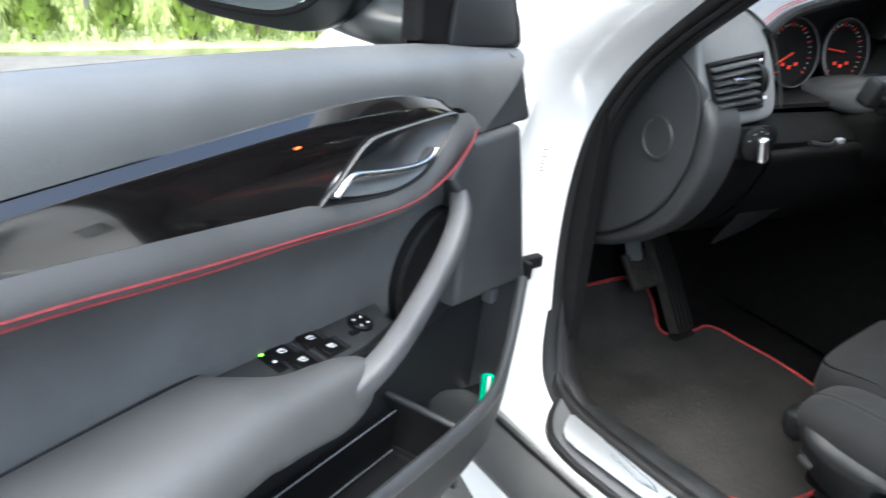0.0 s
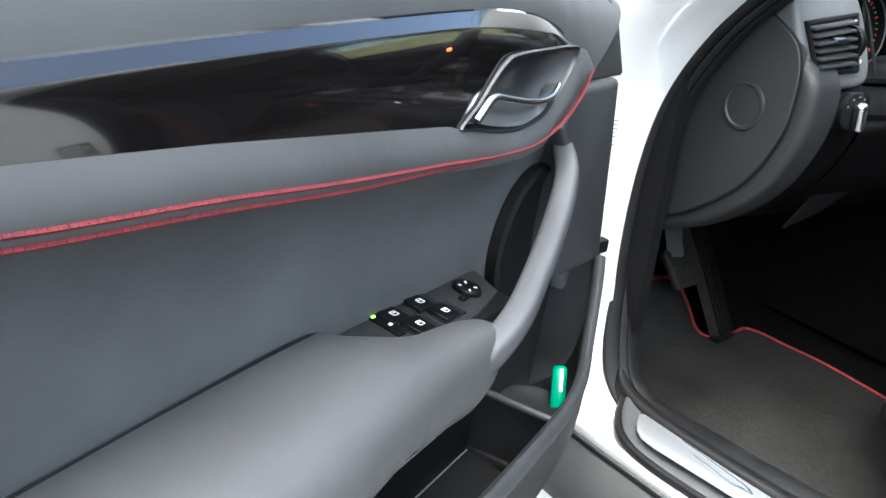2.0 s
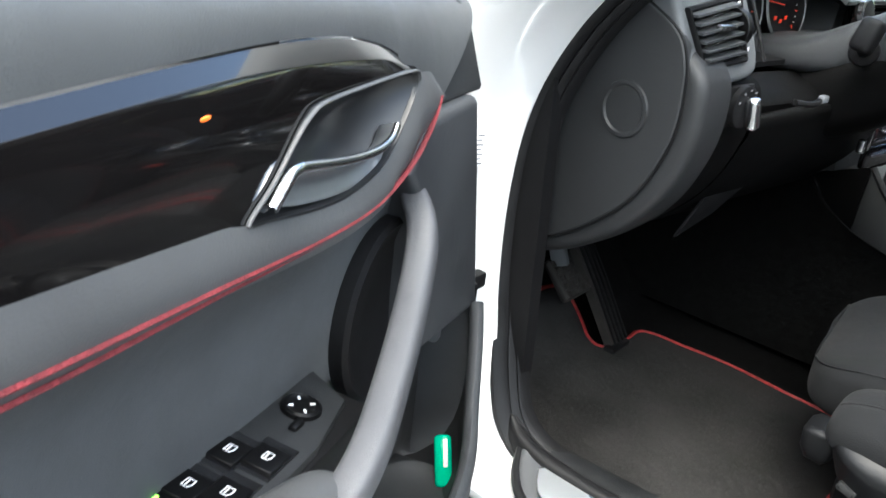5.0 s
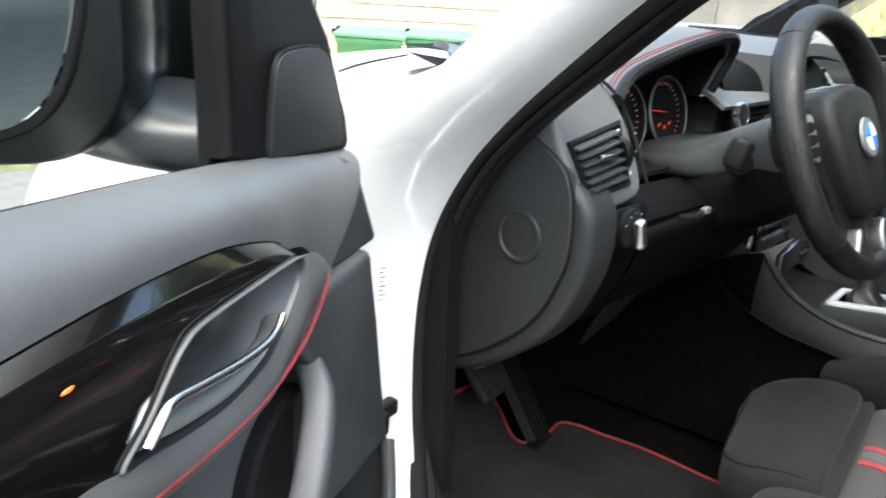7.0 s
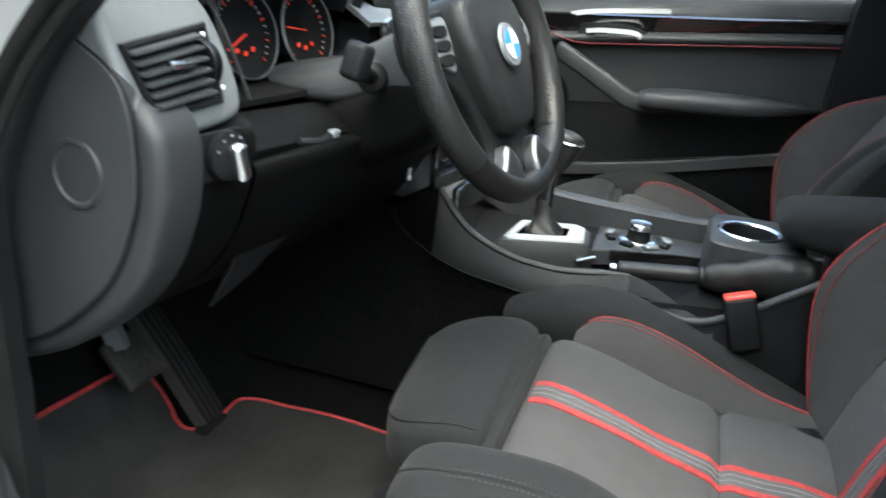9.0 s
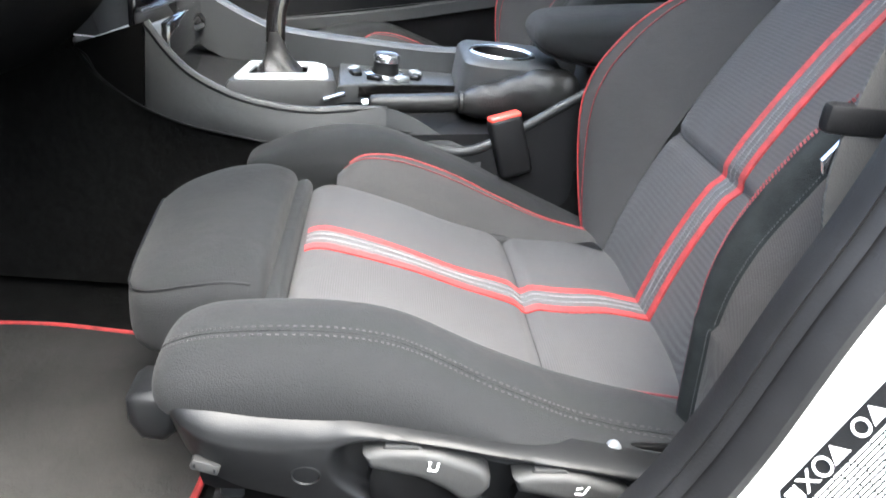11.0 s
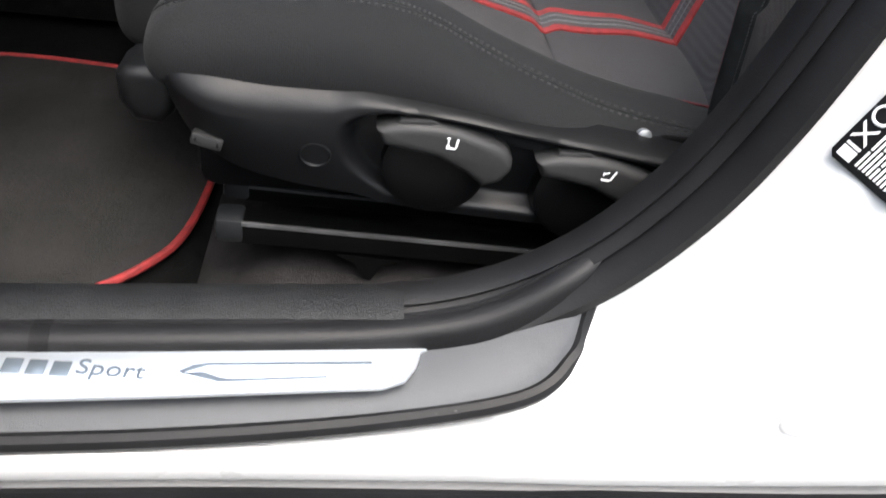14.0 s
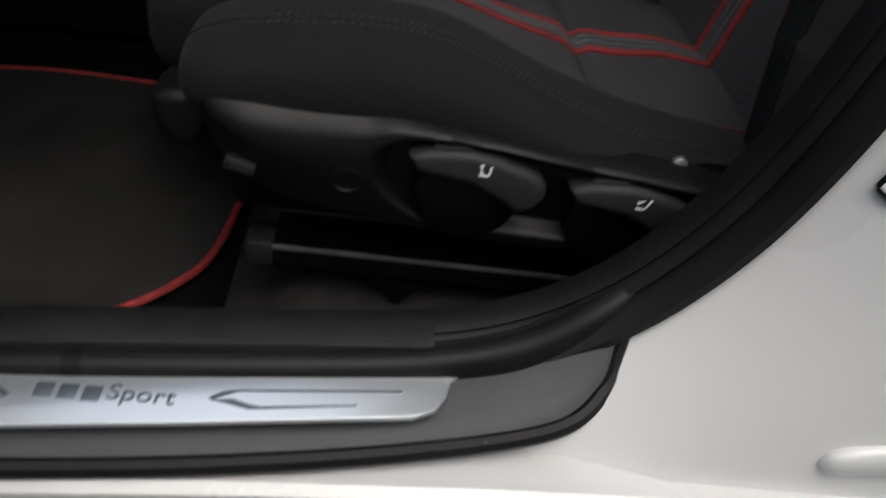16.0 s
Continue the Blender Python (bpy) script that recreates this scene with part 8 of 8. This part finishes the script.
# wheelie bins, crates and walls ahead
def bin_at(x, y, turn):
    z = slope(x, y)
    M = pose(x, y, z, 0, 0, turn)
    b = thing("wheelie_bin", M, "green plastic wheelie bin with a closed lid", "bin", "wheelie bins")
    def q(a):
        bmesh.ops.transform(a, matrix=Matrix(), verts=a.verts)
        return a
    part("body", skin([[V(sx * w, sy * d, h) for sx, sy in ((-1, -1), (1, -1), (1, 1), (-1, 1))] for h, w, d in ((0.06, 0.22, 0.26), (0.85, 0.28, 0.33), (0.88, 0.30, 0.35), (0.92, 0.30, 0.35))]), BIN_GREEN, b, local=True)
    part("lid", skin([[V(sx * w, sy * d - 0.01, h) for sx, sy in ((-1, -1), (1, -1), (1, 1), (-1, 1))] for h, w, d in ((0.925, 0.315, 0.38), (0.955, 0.315, 0.38), (0.99, 0.27, 0.33), (1.0, 0.22, 0.28))]), BIN_GREEN, b, "ridged green lid", local=True)
    for s in (-1, 1):
        part("hinge", block((s * 0.18, 0.37, 0.96), (0.05, 0.05, 0.05), 0.01), BLACK, b, local=True)
        part("wheel", lathe((s * 0.25, 0.28, 0.10), (s, 0, 0), [(0, 0.10), (0.04, 0.10), (0.05, 0.07)], 20), BLACK, b, local=True)


bin_at(5.55, 5.75, 35)
bin_at(6.25, 5.35, 31)

wall_o = Vector((6.3, 8.2, 0))
wall_d = Vector((0.80, -0.60, 0))
wall_n = Vector((0.60, 0.80, 0))


def on_wall(a, b, c):
    return wall_o + wall_d * a + wall_n * (-c) + Vector((0, 0, b - 1.2))


garage = thing("building", pose(7.2, 7.6, -1.0), "pale rendered building with brick courses and a grey drainpipe", "building")
part("wall", plate([(-7.0, 0.0), (0.6, 0.0), (0.6, 3.6), (-7.0, 3.6)], lambda a, b, c: on_wall(a, b, c), 0.2, 0.01), WALL_MAT, garage, "pale rendered wall")
part("drainpipe", tube([on_wall(0.55, 0.3, 0.27), on_wall(0.55, 3.6, 0.27)], 0.045, 10, up=(1, 0, 0)), STEEL, garage)
for j in range(9):
    for i in range(4):
        part("brick", plate([(0.72 + 0.62 * i + 0.3 * (j % 2), 0.25 + 0.2 * j), (1.32 + 0.62 * i + 0.3 * (j % 2), 0.25 + 0.2 * j), (1.32 + 0.62 * i + 0.3 * (j % 2), 0.435 + 0.2 * j), (0.72 + 0.62 * i + 0.3 * (j % 2), 0.435 + 0.2 * j)], lambda a, b, c: on_wall(a, b, c), 0.2, 0), BRICK, garage)
part("brick_backing", plate([(0.65, 0.0), (3.6, 0.0), (3.6, 2.2), (0.65, 2.2)], lambda a, b, c: on_wall(a, b, c), 0.185, 0), WALL_MAT, garage)
part("window_frame", plate([(-0.75, 1.75), (0.2, 1.75), (0.2, 2.6), (-0.75, 2.6)], lambda a, b, c: on_wall(a, b, c + 0.19), 0.03, 0.005), STEEL, garage)
part("meter_box", plate([(-0.05, 1.55), (0.28, 1.55), (0.28, 2.0), (-0.05, 2.0)], lambda a, b, c: on_wall(a, b, c + 0.20), 0.12, 0.01), STEEL, garage)

low = thing("garden_wall", pose(11.5, 4.2, -0.8), "weathered pale concrete wall panels", "wall")
for i in range(5):
    a0 = 3.7 + 1.55 * i
    part("panel", plate([(a0, 0.2), (a0 + 1.52, 0.2), (a0 + 1.52, 3.0), (a0, 3.0)], lambda a, b, c: on_wall(a, b, c), 0.12, 0.015), WALL_MAT, low)

crates = thing("crate_stack", pose(4.5, 6.4, slope(4.5, 6.4)), "stack of yellow plastic crates", "crates")
for dx, dz, w in ((0, 0.0, 0.62), (0.0, 0.26, 0.62), (0.03, 0.52, 0.58), (0.85, 0.0, 0.62), (0.85, 0.26, 0.60)):
    part("crate", block((4.35 + dx * 0.85, 6.45 - dx * 0.5, slope(4.5, 6.4) + 0.13 + dz), (w, 0.45, 0.25), 0.03, 2, Euler((0, 0, radians(-37))).to_matrix().to_4x4()), YELLOW, crates)



def tree(x, y, h, seed):
    rnd = random.Random(seed)
    z0 = bank(x, y) if x > 3.6 and y < 2.0 else slope(max(-15, min(15, x)), max(-15, min(15, y)))
    t = thing("tree", pose(x, y, z0), "leafy green tree at the edge of the field", "tree", "trees")
    bms = [tube(curve([(x, y, z0 - 0.2), (x + 0.1, y, z0 + h * 0.3), (x, y + 0.1, z0 + h * 0.75)], 5), 0.16, 10, up=(1, 0, 0), grow=lambda f: 1 - 0.7 * f)]
    tips = []
    for k in range(9):
        an, f = rnd.uniform(0, 6.28), rnd.uniform(0.25, 0.7)
        e = Vector((x + math.cos(an) * h * 0.3, y + math.sin(an) * h * 0.3, z0 + h * (f + 0.22)))
        bms.append(tube([(x, y, z0 + h * f), (Vector((x, y, z0 + h * f)) + e) / 2 + Vector((0, 0, 0.1)), e], 0.05, 6, grow=lambda q: 1 - 0.7 * q))
        tips += [e, (Vector((x, y, z0 + h * f)) * 0.4 + e * 0.6)]
    part("trunk", merge(*bms), BARK, t)
    vs, fs = [], []
    for k in range(5200):
        c0 = rnd.choice(tips)
        c = c0 + Vector((rnd.gauss(0, 1), rnd.gauss(0, 1), rnd.gauss(0, 0.8))) * h * 0.10
        n = Vector((rnd.uniform(-1, 1), rnd.uniform(-1, 1), rnd.uniform(-0.3, 1))).normalized()
        s = n.orthogonal().normalized() * rnd.uniform(0.05, 0.10)
        r = n.cross(s) * rnd.uniform(0.8, 1.4)
        b = len(vs)
        vs += [c - s, c - r, c + s, c + r]
        fs.append((b, b + 1, b + 2, b + 3))
    me = bpy.data.meshes.new("crown")
    me.from_pydata([tuple(v) for v in vs], [], fs)
    me.materials.append(LEAF2)
    ob = new("crown", me)
    ob.parent, ob.matrix_parent_inverse = t, BASES[t.name].inverted()


for k, (x, y, h) in enumerate(((13.5, 0.6, 4.5), (19.0, 5.0, 5.5), (18.5, -2.0, 5.0), (20, 1.5, 6.0), (19.0, -7.0, 5.5), (-5.0, 13.0, 5.5), (0.5, 14.5, 6.0), (5.5, 15.0, 6.0), (-9.0, 11.5, 5.0), (-8.5, 2.0, 5.0), (-9.0, -1.5, 5.5), (-8.6, 5.2, 5.0), (-9.2, -5.0, 5.5), (-14.0, -1.0, 6.5), (-13.0, 6.0, 6.0), (-13.5, -8.0, 6.5), (-4.0, -14.0, 6.0), (4.0, -14.0, 6.0))):
    tree(x, y, h, 40 + k)
ff2 = thing("field_fence", pose(9.5, 0, bank(9.5, 0)), "weathered posts along the field", "fence")
for i in range(6):
    part("post", tube([(9.5, -6 + 2.0 * i, bank(9.5, -6 + 2 * i) - 0.1), (9.5, -6 + 2.0 * i, bank(9.5, -6 + 2 * i) + 1.3)], 0.035, 8, up=(1, 0, 0)), STEEL, ff2)
    if i < 5:
        part("rail_wire", tube([(9.5, -6 + 2.0 * i, bank(9.5, -6 + 2 * i) + 1.1), (9.5, -4 + 2.0 * i, bank(9.5, -4 + 2 * i) + 1.1)], 0.004, 4), STEEL, ff2)
